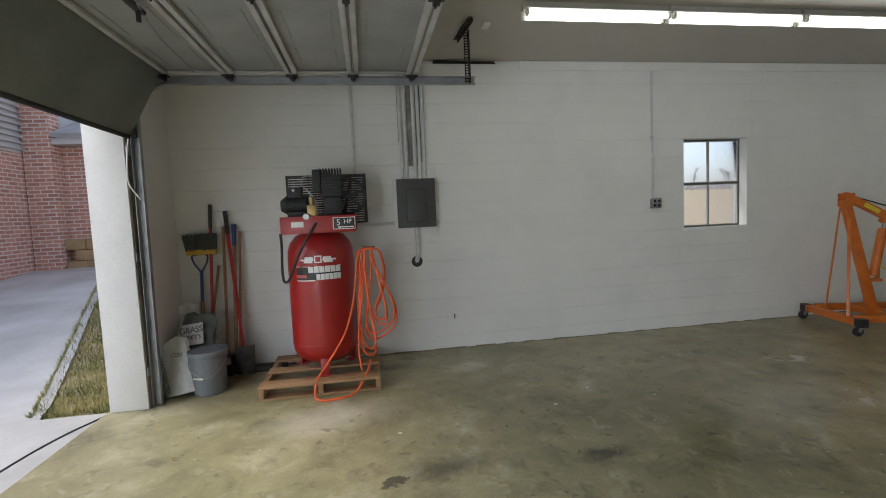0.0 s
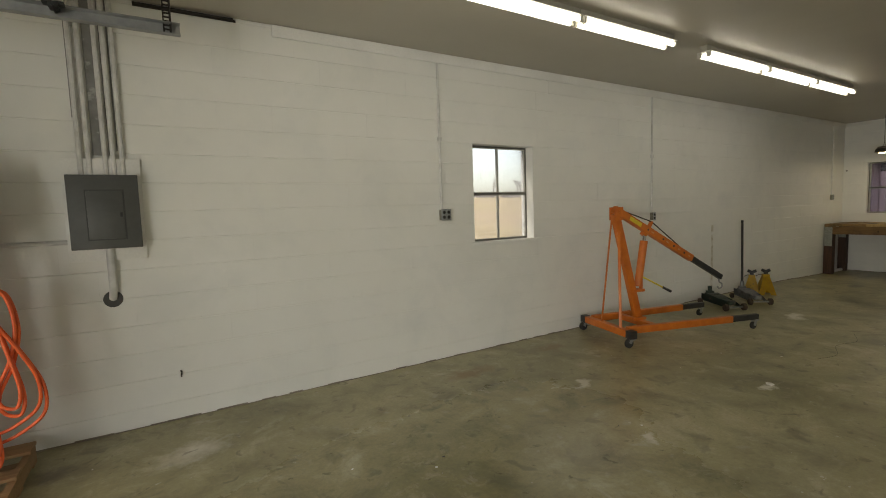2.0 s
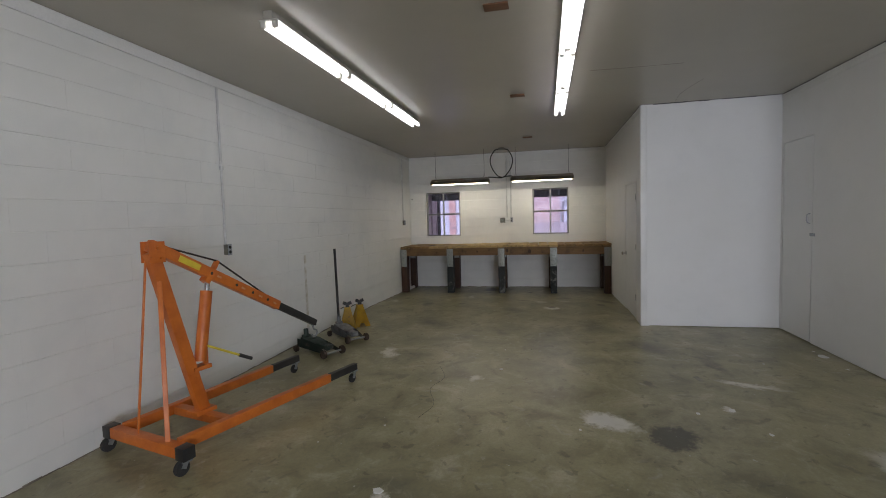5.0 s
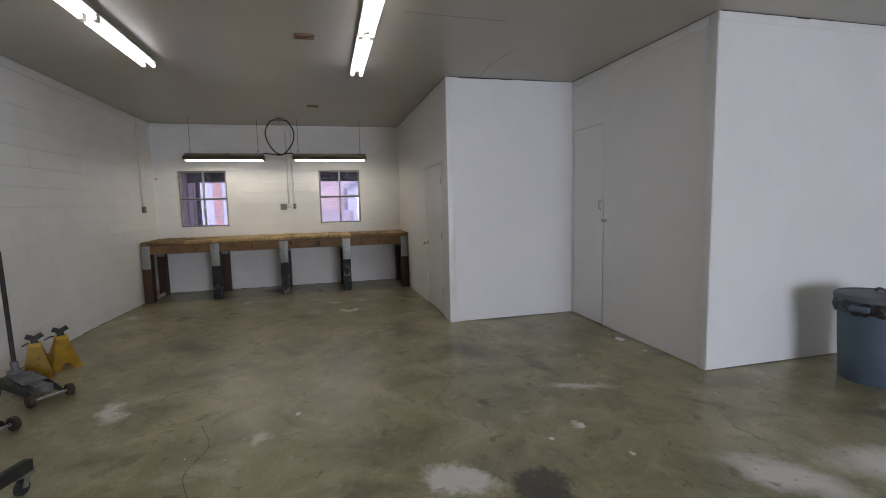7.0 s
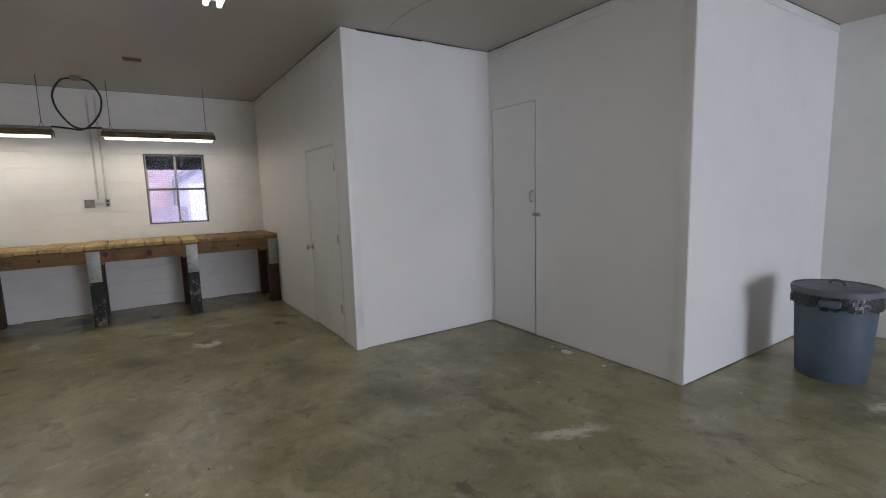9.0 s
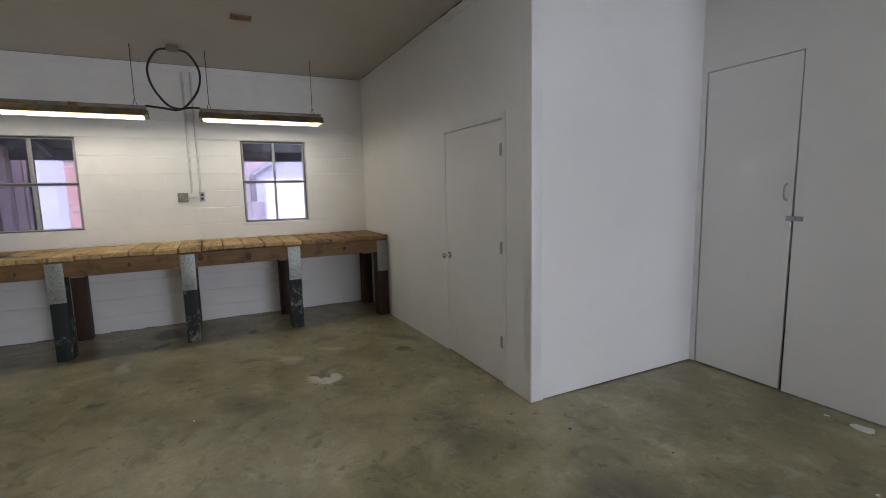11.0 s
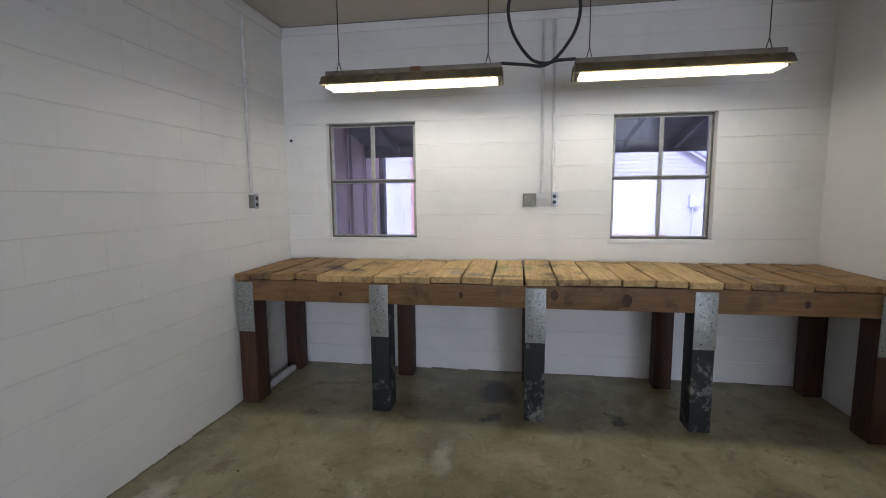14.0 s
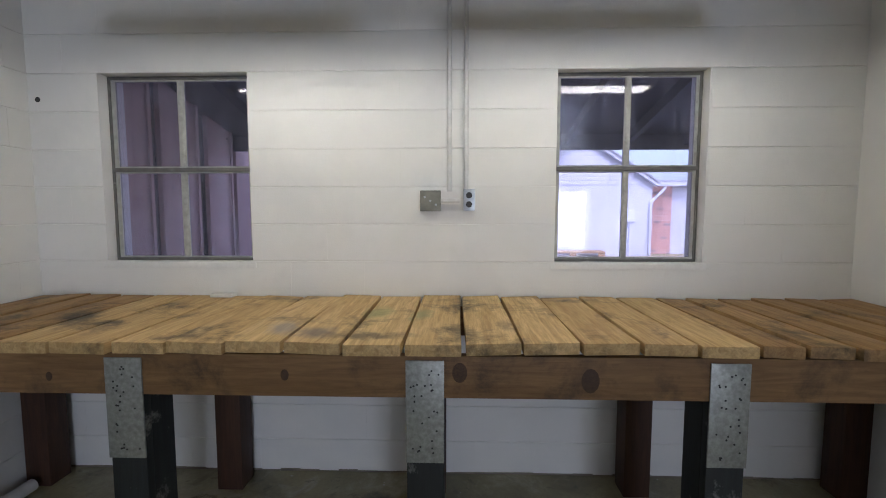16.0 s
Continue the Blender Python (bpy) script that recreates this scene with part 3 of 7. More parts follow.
def wrap(bm, r, a0, a1, z0, z1, steps=10, thick=0.0015):
    """A label wrapped round a vertical cylinder, angles in degrees."""
    rows = []
    for i in range(steps + 1):
        a = radians(a0 + (a1 - a0) * i / steps)
        rows.append([bm.verts.new((q * math.cos(a), q * math.sin(a), z)) for q in (r, r + thick) for z in (z0, z1)])
    for p, q in zip(rows, rows[1:]):
        bm.faces.new((p[2], q[2], q[3], p[3]))
        bm.faces.new((p[0], p[2], p[3], p[1])) if p is rows[0] else None


def mesh_of(name, bm, material, smooth=True):
    me = bpy.data.meshes.new(name)
    bmesh.ops.recalc_face_normals(bm, faces=bm.faces[:])
    bm.to_mesh(me)
    bm.free()
    me.materials.append(material)
    if smooth:
        me.shade_smooth()
        me.set_sharp_from_angle(angle=radians(35))
    return me


def part(name, bm, material, parent, label="", kind=""):
    """One mesh under a thing or under a part."""
    ob = new(name, mesh_of(name, bm, material))
    ob.parent = parent
    return tagged(ob, label, kind=kind)


def thing(name, place, label, category, group="", kind=""):
    ob = new(name)
    ob.empty_display_size = 0.1
    ob.matrix_world = place if isinstance(place, Matrix) else pose(*place)
    return tagged(ob, label, category, group, kind)


def solid(name, bm, material, label, category, kind="structure"):
    return tagged(new(name, mesh_of(name, bm, material)), label, category, "", kind)


def boxes(*rows, bevel=0.0):
    bm = bmesh.new()
    for r in rows:
        box(bm, *r, bevel=bevel)
    return bm


def one(maker, *args, **more):
    bm = bmesh.new()
    maker(bm, *args, **more)
    return bm


def letters(name, text, size, material, parent, m, label="", depth=0.001):
    """Text in the built-in font, as a mesh under parent, at the pose m."""
    cu = bpy.data.curves.new(name, "FONT")
    cu.body, cu.size, cu.extrude, cu.align_x, cu.align_y = text, size, depth, "CENTER", "CENTER"
    tmp = bpy.data.objects.new(name, cu)
    scene.collection.objects.link(tmp)
    me = bpy.data.meshes.new_from_object(tmp.evaluated_get(bpy.context.evaluated_depsgraph_get()))
    bpy.data.objects.remove(tmp)
    bpy.data.curves.remove(cu)
    me.transform(m)
    me.materials.clear()
    me.materials.append(material)
    ob = new(name, me)
    ob.parent = parent
    return tagged(ob, label)


# ---- plan, metres ----
N, E, W, S, H = 5.0, 13.26, -1.70, -3.65, 3.02          # inner faces of the outer walls, ceiling
CLO_Y, CLO_X, STO_Y, STO_X = 0.566, 9.43, -1.12, 7.13     # closet and store room walls
Z0, COURSE = 0.145, 0.2032
WIN_A, WIN_B, WIN_C, WIN_Z = (3.72, 4.545), (3.79, 4.61), (1.35, 2.136), (1.155, 2.18)
DOOR_Y, DOOR2_Y = (1.38, 4.14), (-2.30, 0.46)


def wall_with_holes(axis, at0, at1, a0, a1, z0, z1, holes):
    """A wall between at0 and at1, from a0 to a1, with through openings (a, b, lo, hi)."""
    bm = bmesh.new()
    put = (lambda a, b, lo, hi: box(bm, a, b, at0, at1, lo, hi)) if axis == "x" else (lambda a, b, lo, hi: box(bm, at0, at1, a, b, lo, hi))
    cursor = a0
    for a, b, lo, hi in sorted(holes):
        put(cursor, a, z0, z1)
        if lo > z0:
            put(a, b, z0, lo)
        if hi < z1:
            put(a, b, hi, z1)
        cursor = b
    put(cursor, a1, z0, z1)
    return bm


def ground_height(x, y):
    def step(v, a, b):
        t = min(1, max(0, (v - a) / (b - a)))
        return t * t * (3 - 2 * t)
    north = 0.05 * min(max(y - 5.4, 0), 110)
    west = 0.085 * min(max(y - 4.3, 0), 8) * step(-x, 1.5, 4)
    return -0.05 + max(north, west)


# ---- shell ----
def fall(x):
    """The slab dips a little towards the workbench."""
    t = min(max((x - 10.3) / 2.2, 0), 1)
    return -0.044 * t * t * (3 - 2 * t)


slab_bm = bmesh.new()
stations = [W - 0.3] + [10.3 + 0.2 * i for i in range(12)] + [E]
loops = [[slab_bm.verts.new(v) for v in ((x, S, -0.2), (x, N, -0.2), (x, N, fall(x)), (x, S, fall(x)))] for x in stations]
for p0, p1 in zip(loops, loops[1:]):
    for i in range(4):
        slab_bm.faces.new((p0[i], p1[i], p1[(i + 1) % 4], p0[(i + 1) % 4]))
slab_bm.faces.new(loops[0][::-1]), slab_bm.faces.new(loops[-1])
bmesh.ops.recalc_face_normals(slab_bm, faces=slab_bm.faces[:])
slab = solid("floor", slab_bm, FLOOR, "stained bare concrete garage floor with paint spills", "floor")
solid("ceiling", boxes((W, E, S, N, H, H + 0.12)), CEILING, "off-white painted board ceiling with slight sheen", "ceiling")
solid("roof", boxes((W - 0.35, E + 0.25, S - 0.25, N + 0.25, H + 0.12, H + 0.3)), ROOF_GREY, "flat grey garage roof", "roof")
hole_a, hole_b, hole_c = (*WIN_A, *WIN_Z), (*WIN_B, *WIN_Z), (*WIN_C, *WIN_Z)
wall_north = solid("wall_north", wall_with_holes("x", N + 0.0045, N + 0.2, W - 0.3, E + 0.2, -0.12, H + 0.12, [hole_a]), WHITE_BLOCK, "white painted concrete block wall", "wall")
wall_east = solid("wall_east", wall_with_holes("y", E + 0.0045, E + 0.2, S - 0.2, N + 0.006, -0.12, H + 0.12, [hole_c, hole_b]), WHITE_BLOCK, "white painted concrete block end wall with two windows", "wall")
solid("wall_west", wall_with_holes("y", W - 0.28, W, S, N + 0.006, -0.12, H + 0.12, [(*DOOR2_Y, -0.12, 2.42), (*DOOR_Y, -0.12, 2.42)]), WHITE_BLOCK, "white painted front wall with garage door opening", "wall")
solid("wall_south", boxes((W - 0.3, E + 0.006, S - 0.2, S, -0.12, H + 0.12)), WHITE_BLOCK, "white painted concrete block side wall", "wall")
D1, D2 = (9.79, 10.72, 0.0, 2.02), (8.70, 9.385, 0.0, 2.393)
solid("wall_closet", wall_with_holes("x", CLO_Y - 0.1, CLO_Y, CLO_X, E, -0.06, H, [(D1[0], D1[1], -0.06, D1[3])]), WHITE_PANEL, "smooth white painted closet partition", "wall")
solid("wall_nook", boxes((CLO_X, CLO_X + 0.1, STO_Y, CLO_Y - 0.1, 0.008, H)), WHITE_PANEL, "smooth white painted partition end", "wall")
solid("wall_store", wall_with_holes("x", STO_Y - 0.1, STO_Y, STO_X, CLO_X + 0.1, 0.008, H, [D2]), WHITE_PANEL, "smooth white painted store room partition", "wall")
solid("wall_store_end", boxes((STO_X, STO_X + 0.1, S, STO_Y - 0.1, 0.008, H)), WHITE_PANEL, "smooth white painted store room end wall", "wall")
solid("wall_store_back", boxes((CLO_X + 0.1, CLO_X + 0.2, S, STO_Y, 0, H)), WHITE_PANEL, "plain inner store room wall", "wall")
for name, rows in (
    ("trim_north", (1.79, E - 0.003, N - 0.018, N - 0.002, 2.925, H - 0.003)), ("trim_east", (E - 0.014, E - 0.002, CLO_Y + 0.003, N - 0.02, 2.945, H - 0.004)),
    ("trim_corner_store", (STO_X + 0.002, STO_X + 0.095, STO_Y + 0.001, STO_Y + 0.010, 0.004, H - 0.003)), ("trim_corner_closet", (CLO_X + 0.002, CLO_X + 0.085, CLO_Y + 0.001, CLO_Y + 0.010, 0.004, H - 0.003)),
    ("trim_corner_nook", (CLO_X - 0.008, CLO_X - 0.001, CLO_Y - 0.075, CLO_Y + 0.010, 0.004, H - 0.003)),
    ("trim_store_top", (STO_X + 0.1, CLO_X - 0.002, STO_Y + 0.001, STO_Y + 0.009, 2.935, H - 0.004)), ("trim_closet_top", (CLO_X + 0.09, E - 0.016, CLO_Y + 0.001, CLO_Y + 0.009, 2.945, H - 0.004)),
    ("trim_end_top", (STO_X - 0.008, STO_X - 0.001, S + 0.002, STO_Y + 0.008, 2.945, H - 0.004)),
):
    solid(name, boxes(rows, bevel=0.002), WHITE_TRIM, "narrow white painted trim board", "trim")
solid("trim_jamb", boxes((W - 0.27, W + 0.012, DOOR_Y[1] - 0.02, DOOR_Y[1] - 0.002, 0.003, 2.40), bevel=0.003), WHITE_TRIM, "white painted garage door jamb board", "trim")
solid("trim_jamb_inner", boxes((W + 0.002, W + 0.020, DOOR_Y[1] + 0.0, DOOR_Y[1] + 0.11, 0.003, 2.55), bevel=0.002), JAMB, "bare weathered timber track board", "trim")


def windows(name, m, width, glass, deep, label, bar_w, putty):
    """Steel window, two by two panes, in local axes: x along the wall, y outwards, z up."""
    w, h = width, WIN_Z[1] - WIN_Z[0]
    win = thing(name, m, label, "window", "", "structure")
    fr = bmesh.new()
    for row in ((0.002, 0.016, deep, deep + 0.024, 0.002, h - 0.002), (w - 0.016, w - 0.002, deep, deep + 0.024, 0.002, h - 0.002), (0.016, w - 0.016, deep, deep + 0.024, h - 0.020, h - 0.002), (0.016, w - 0.016, deep, deep + 0.024, 0.002, 0.018)):
        box(fr, *row, bevel=0.003)
    part("window_frame", fr, WINDOW_STEEL, win, "rusty dark steel frame")
    part("meeting_rail", boxes((0.016, w - 0.016, deep - 0.004, deep + 0.028, h * 0.5 - 0.012, h * 0.5 + 0.010), bevel=0.003), WINDOW_STEEL, win)
    for lo, hi in ((0.018, h * 0.5 - 0.012), (h * 0.5 + 0.010, h - 0.020)):
        part("muntin", boxes((w / 2 - bar_w, w / 2 + bar_w, deep + 0.004, deep + 0.026, lo, hi), bevel=0.003), SASH_GREY, win)
        for a, b in ((0.016, w / 2 - bar_w), (w / 2 + bar_w, w - 0.016)):
            left, right = (putty if a < 0.1 else 0.005), (putty if b > w - 0.1 else 0.005)
            sash = bmesh.new()
            for row in ((a, a + left, deep + 0.008, deep + 0.024, lo, hi), (b - right, b, deep + 0.008, deep + 0.024, lo, hi), (a + left, b - right, deep + 0.008, deep + 0.024, lo, lo + 0.008), (a + left, b - right, deep + 0.008, deep + 0.024, hi - 0.008, hi)):
                box(sash, *row)
            part("putty_frame", sash, SASH_GREY, win)
            pane = part("pane", boxes((a + 0.003, b - 0.003, deep + 0.014, deep + 0.018, lo + 0.003, hi - 0.003)), glass, win, "dusty glass pane")
            pane.visible_shadow = False
    part("window_sill", boxes((-0.02, w + 0.02, -0.006, deep - 0.01, -0.035, 0.001), bevel=0.004), WHITE_TRIM, win, "white painted sloping sill")
    return win


windows("window_1", pose(WIN_A[0], N, WIN_Z[0]), WIN_A[1] - WIN_A[0], GLASS, 0.115, "steel four-pane window with white reveal, looking onto a field", 0.009, 0.007)
windows("window_2", pose(E, WIN_B[1], WIN_Z[0], 0, 0, -90), WIN_B[1] - WIN_B[0], GLASS_DIRTY, 0.07, "dirty steel four-pane window above the workbench", 0.014, 0.022)
windows("window_3", pose(E, WIN_C[1], WIN_Z[0], 0, 0, -90), WIN_C[1] - WIN_C[0], GLASS_DIRTY, 0.07, "dirty steel four-pane window with streaked glass", 0.011, 0.016)


def door(name, hole, y, label):
    d = thing(name, (hole[0], y, 0), label, "door", "", "structure")
    return d, hole[1] - hole[0], hole[3]


d1, dw, dh = door("door_1", D1, CLO_Y, "closed flush white closet door with round knob")
part("leaf", boxes((0.005, dw - 0.005, -0.042, -0.002, 0.012, dh - 0.005), bevel=0.002), WHITE_PANEL, d1)
for z in (1.80, 1.07, 0.336):
    hg = bmesh.new()
    rod(hg, (0.004, 0.006, z - 0.045), (0.004, 0.006, z + 0.045), 0.007)
    box(hg, 0.004, 0.034, -0.001, 0.003, z - 0.044, z + 0.044)
    part("hinge", hg, STEEL, d1, "dull steel hinge")
knob = bmesh.new()
rod(knob, (dw - 0.06, -0.002, 0.917), (dw - 0.06, 0.006, 0.917), 0.032, seg=20)
rod(knob, (dw - 0.06, 0.006, 0.917), (dw - 0.06, 0.04, 0.917), 0.012)
bmesh.ops.create_uvsphere(knob, u_segments=20, v_segments=12, radius=0.027, matrix=Matrix.Translation((dw - 0.06, 0.055, 0.917)) @ Matrix.Diagonal((1, 0.8, 1, 1)))
part("door_knob", knob, CHROME, d1, "round chrome door knob")
solid("trim_door_casing", boxes((D1[0] - 0.052, D1[0] - 0.006, CLO_Y + 0.001, CLO_Y + 0.006, 0.004, 2.06), (D1[0] - 0.052, D1[1] + 0.02, CLO_Y + 0.001, CLO_Y + 0.005, 2.024, 2.06), bevel=0.001), WHITE_TRIM, "flat white painted door casing", "trim")
d2, dw, dh = door("door_2", D2, STO_Y, "closed tall white plywood door with hasp")
leaf = boxes((0.008, dw - 0.013, -0.022, -0.002, 0.012, dh - 0.006))
for v in leaf.verts:
    v.co.x += 0.016 * max(0, 1 - v.co.z / 1.0) if v.co.x < 0.3 else 0
part("leaf", leaf, WHITE_PANEL, d2)
part("door_handle", one(tube, [(0.055, -0.002, 1.39), (0.055, 0.028, 1.405), (0.055, 0.034, 1.447), (0.055, 0.028, 1.49), (0.055, -0.002, 1.505)], 0.007), STEEL, d2, "small steel pull handle")
hp = boxes((-0.06, 0.05, 0.001, 0.005, 1.245, 1.28), (-0.02, 0.0, 0.005, 0.022, 1.25, 1.275), bevel=0.0015)
part("hasp", hp, STEEL, d2, "galvanised hasp")

# batten housing is darker and browner than the white reflector below it
HOUSING = surface("dull batten enamel", rgb(0.42, 0.40, 0.34), rgb(0.34, 0.32, 0.27), 5, (0.4, 0.55), 0.0, 0.05)


# ---- strip lights under the ceiling ----
def strip_light(group):
    """A bare twin-tube batten, 1.2 m long, hanging from z = 0 down, along x."""
    t = thing("ceiling_light", (0, 0, 0), "white twin-tube fluorescent batten, lit, on the ceiling", "ceiling light", group)
    part("housing", boxes((0.0, 1.205, -0.035, 0.035, -0.058, -0.002), bevel=0.006), HOUSING, t)
    part("reflector", one(lambda bm: box(bm, 0.004, 1.201, -0.07, 0.07, -0.066, -0.059, bevel=0.002)), LAMP_WHITE, t)
    for y in (-0.045, 0.045):
        part("tube", one(rod, (0.03, y, -0.092), (1.175, y, -0.092), 0.019, seg=12), TUBE, t, "lit fluorescent tube")
        for x in (0.006, 1.178):
            part("lamp_holder", boxes((x, x + 0.022, y - 0.018, y + 0.018, -0.113, -0.067), bevel=0.004), IVORY, t)
    return t


first = strip_light("fluorescent battens")
spots = [(x, 3.665) for x in (1.37, 2.59, 3.81, 5.55, 6.77, 7.99)] + [(x, 1.645) for x in (5.55, 6.77, 7.99)]
first.matrix_basis = pose(*spots[0], H)
for x, y in spots[1:]:
    copy_thing(first, pose(x, y, H))


# ---- hanging lamps over the bench ----
def shop_light(y0, y1, tube_mat, label):
    t = thing("hanging_lamp", (12.50, y0, 2.385), label, "hanging lamp", "lamps over the workbench")
    n = y1 - y0
    part("housing", boxes((-0.04, 0.04, 0.0, n, -0.035, 0.03), bevel=0.006), HOOD, t)
    for s in (-1, 1):
        hood = bmesh.new()
        fold = [[hood.verts.new((s * px, y, pz)) for y in (-0.01, n + 0.01)] for px, pz in ((0.041, -0.002), (0.088, -0.020), (0.134, -0.080))]
        for a, b in zip(fold, fold[1:]):
            hood.faces.new((a[0], b[0], b[1], a[1]))
        bmesh.ops.solidify(hood, geom=hood.faces[:], thickness=0.003)
        part("reflector_wing", hood, HOOD, t, "rust-spotted tin reflector")
        liner = bmesh.new()
        fold = [[liner.verts.new((s * px, y, pz)) for y in (-0.004, n + 0.004)] for px, pz in ((0.036, -0.040), (0.080, -0.044), (0.124, -0.088))]
        for a, b in zip(fold, fold[1:]):
            liner.faces.new((a[0], b[0], b[1], a[1]))
        bmesh.ops.solidify(liner, geom=liner.faces[:], thickness=0.002)
        part("reflector_liner", liner, LAMP_CREAM, t, "cream enamelled inner reflector")
    for x in (-0.05, 0.05):
        part("tube", one(rod, (x, 0.03, -0.076), (x, n - 0.03, -0.076), 0.019), tube_mat, t, "lit tube")
    for y in (0.012, n - 0.012):
        part("end_cap", boxes((-0.085, 0.085, y - 0.008, y + 0.008, -0.095, -0.03), bevel=0.004), HOOD, t)
    for y in (0.09, n - 0.09):
        part("chain", one(lambda bm: (tube(bm, [(0, y, 0.62), (0, y, 0.10)], 0.0035, 6, False), tube(bm, [(0, y, 0.10), (0, y - 0.02, 0.028)], 0.003, 6, False), tube(bm, [(0, y, 0.10), (0, y + 0.02, 0.028)], 0.003, 6, False))), IRON, t, "thin hanging chain")
    return t


lamp_l = shop_light(3.02, 4.26, TUBE_WARM, "rusty tin shop light with warm lit tubes hanging from chains")
lamp_r = shop_light(1.29, 2.54, TUBE_WARM, "old tin shop light, lit, hanging from thin chains")
part("paper_tag", boxes((-0.046, -0.041, 0.55, 0.62, 0.0, 0.03)), PATCH, lamp_l, "brown scrap of tape")

jb = thing("junction_box", (12.51, 2.74, H), "grey junction box on the ceiling with looped black cable", "junction box")
part("box", boxes((-0.05, 0.05, -0.055, 0.055, -0.045, -0.002), bevel=0.004), BOX_GREY, jb)
part("cable", one(tube, [(0, 0.05, -0.025), (0, 0.15, -0.06), (0, 0.235, -0.22), (0.0, 0.21, -0.40), (0, 0.10, -0.57), (0, 0.0, -0.615), (0, -0.10, -0.60), (-0.01, -0.205, -0.60)], 0.011, 8), RUBBER, jb, "looped black cable")
part("cable", one(tube, [(0.012, -0.05, -0.025), (0.012, -0.14, -0.06), (0.012, -0.225, -0.22), (0.012, -0.205, -0.40), (0.014, -0.10, -0.56), (0.02, 0.0, -0.625), (0.012, 0.12, -0.615), (0, 0.285, -0.60)], 0.011, 8), RUBBER, jb, "looped black cable")


# ---- workbench along the end wall ----
bench = thing("workbench", (12.36, CLO_Y, 0), "long heavy timber workbench with stained plank top", "workbench")
B_LEN, BACK = N - CLO_Y - 0.006, E - 12.36 - 0.004
rng = random.Random(3)
SEAMS = (0.004, 0.18, 0.36, 0.535, 0.717, 0.885, 1.04, 1.25, 1.45, 1.66, 1.868, 2.076, 2.29, 2.507, 2.72, 2.934, 3.15, 3.355, 3.572, 3.777, 3.96, 4.14, 4.30, 4.426)
for k, (y0, y1) in enumerate(zip(SEAMS, SEAMS[1:])):
    worn = 0.035 if k == 19 else rng.uniform(-0.022, 0.004)
    pl = bmesh.new()
    box(pl, worn, BACK - rng.uniform(0.0, 0.02), y0 + rng.uniform(0.002, 0.005), y1 - rng.uniform(0.007, 0.012), 0.926, 0.970)
    bmesh.ops.subdivide_edges(pl, edges=[e for e in pl.edges if abs(e.verts[0].co.x - e.verts[1].co.x) > 0.3], cuts=5)
    bmesh.ops.bevel(pl, geom=[e for e in pl.edges if e.calc_face_angle(0) > 1], offset=0.005, segments=2, affect="EDGES", profile=0.6)
    lift, skew, cup = rng.uniform(-0.003, 0.006), rng.uniform(-0.004, 0.004), rng.uniform(-0.004, 0.004)
    for v in pl.verts:
        u = (v.co.y - (y0 + y1) / 2) / (y1 - y0)
        v.co.z += lift + skew * u * 2 + cup * math.sin(3 * v.co.x + k)
        v.co.y += 0.0025 * math.sin(5 * v.co.x + 2.3 * k)
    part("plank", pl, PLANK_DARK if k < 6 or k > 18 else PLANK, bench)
beam = part("front_beam", boxes((0.012, 0.052, 0.006, B_LEN - 0.004, 0.765, 0.921), bevel=0.004), BEAM, bench, "knotty front beam")
for k, (ky, kz, kr) in enumerate(((1.62, 0.835, 0.036), (2.085, 0.86, 0.03), (2.72, 0.845, 0.017), (3.6, 0.83, 0.014), (0.55, 0.84, 0.02))):
    knot = bmesh.new()
    lathe(knot, [(0.0, 0.0), (kr, 0.0), (kr * 0.7, 0.0012), (0.0, 0.0016)], seg=14, squash=(1.25, 0.9))
    part("knot", knot, KNOT, beam, "dark round knot").matrix_basis = pose(0.0118, ky, kz, 0, -90, 0)
part("back_beam", boxes((BACK - 0.05, BACK - 0.01, 0.006, B_LEN - 0.004, 0.765, 0.921), bevel=0.004), BEAM, bench)
for yc, mat in ((0.075, POST_BROWN), (1.135, POST_BLACK), (2.21, POST_BLACK), (3.315, POST_BLACK), (4.357, POST_BROWN)):
    lo, hi = yc - 0.067, yc + 0.067
    post = part("post", boxes((0.054, 0.185, lo, hi, -0.0445, 0.92), (0.012, 0.0535, lo, hi, -0.0435, 0.763), bevel=0.005), mat, bench, "dark painted square timber post")
    plate = boxes((0.004, 0.0105, lo - 0.002, hi + 0.002, 0.525, 0.905), bevel=0.001)
    heads, dots = bmesh.new(), random.Random(int(yc * 100))
    for i in range(26):
        py, pz = dots.uniform(lo + 0.015, hi - 0.015), dots.uniform(0.55, 0.875)
        rod(heads, (0.0045, py, pz), (0.0025, py, pz), 0.0044, 0.003, 6)
    part("nail_plate", plate, PLATE, post, "galvanised nail plate")
    part("nail_heads", heads, IRON, post, "dark nail heads", "stuff")
for yc in (0.07, 1.165, 2.22, 3.30, 4.35):
    rear = part("post", boxes((BACK - 0.19, BACK - 0.055, yc - 0.067, yc + 0.067, -0.0445, 0.92), bevel=0.005), POST_BROWN, bench, "red brown square timber post")
    part("nail_plate", boxes((BACK - 0.195, BACK - 0.1905, yc - 0.062, yc + 0.062, 0.66, 0.75)), PLATE, rear, "galvanised nail plate")
pp = thing("floor_pipe", (12.6, N - 0.09, fall(12.6)), "white plastic pipe on the floor under the bench", "pipe")
part("pipe", one(rod, (-0.08, 0.0, 0.036), (0.42, -0.005, 0.036), 0.032, seg=16), CONDUIT, pp)
part("coupling", one(rod, (-0.11, 0.0, 0.042), (-0.05, 0.0, 0.042), 0.04, seg=16), CONDUIT, pp)
chip = thing("wood_block", (E - 0.06, 3.93, 0.973), "small white painted wood offcut on the bench", "offcut")
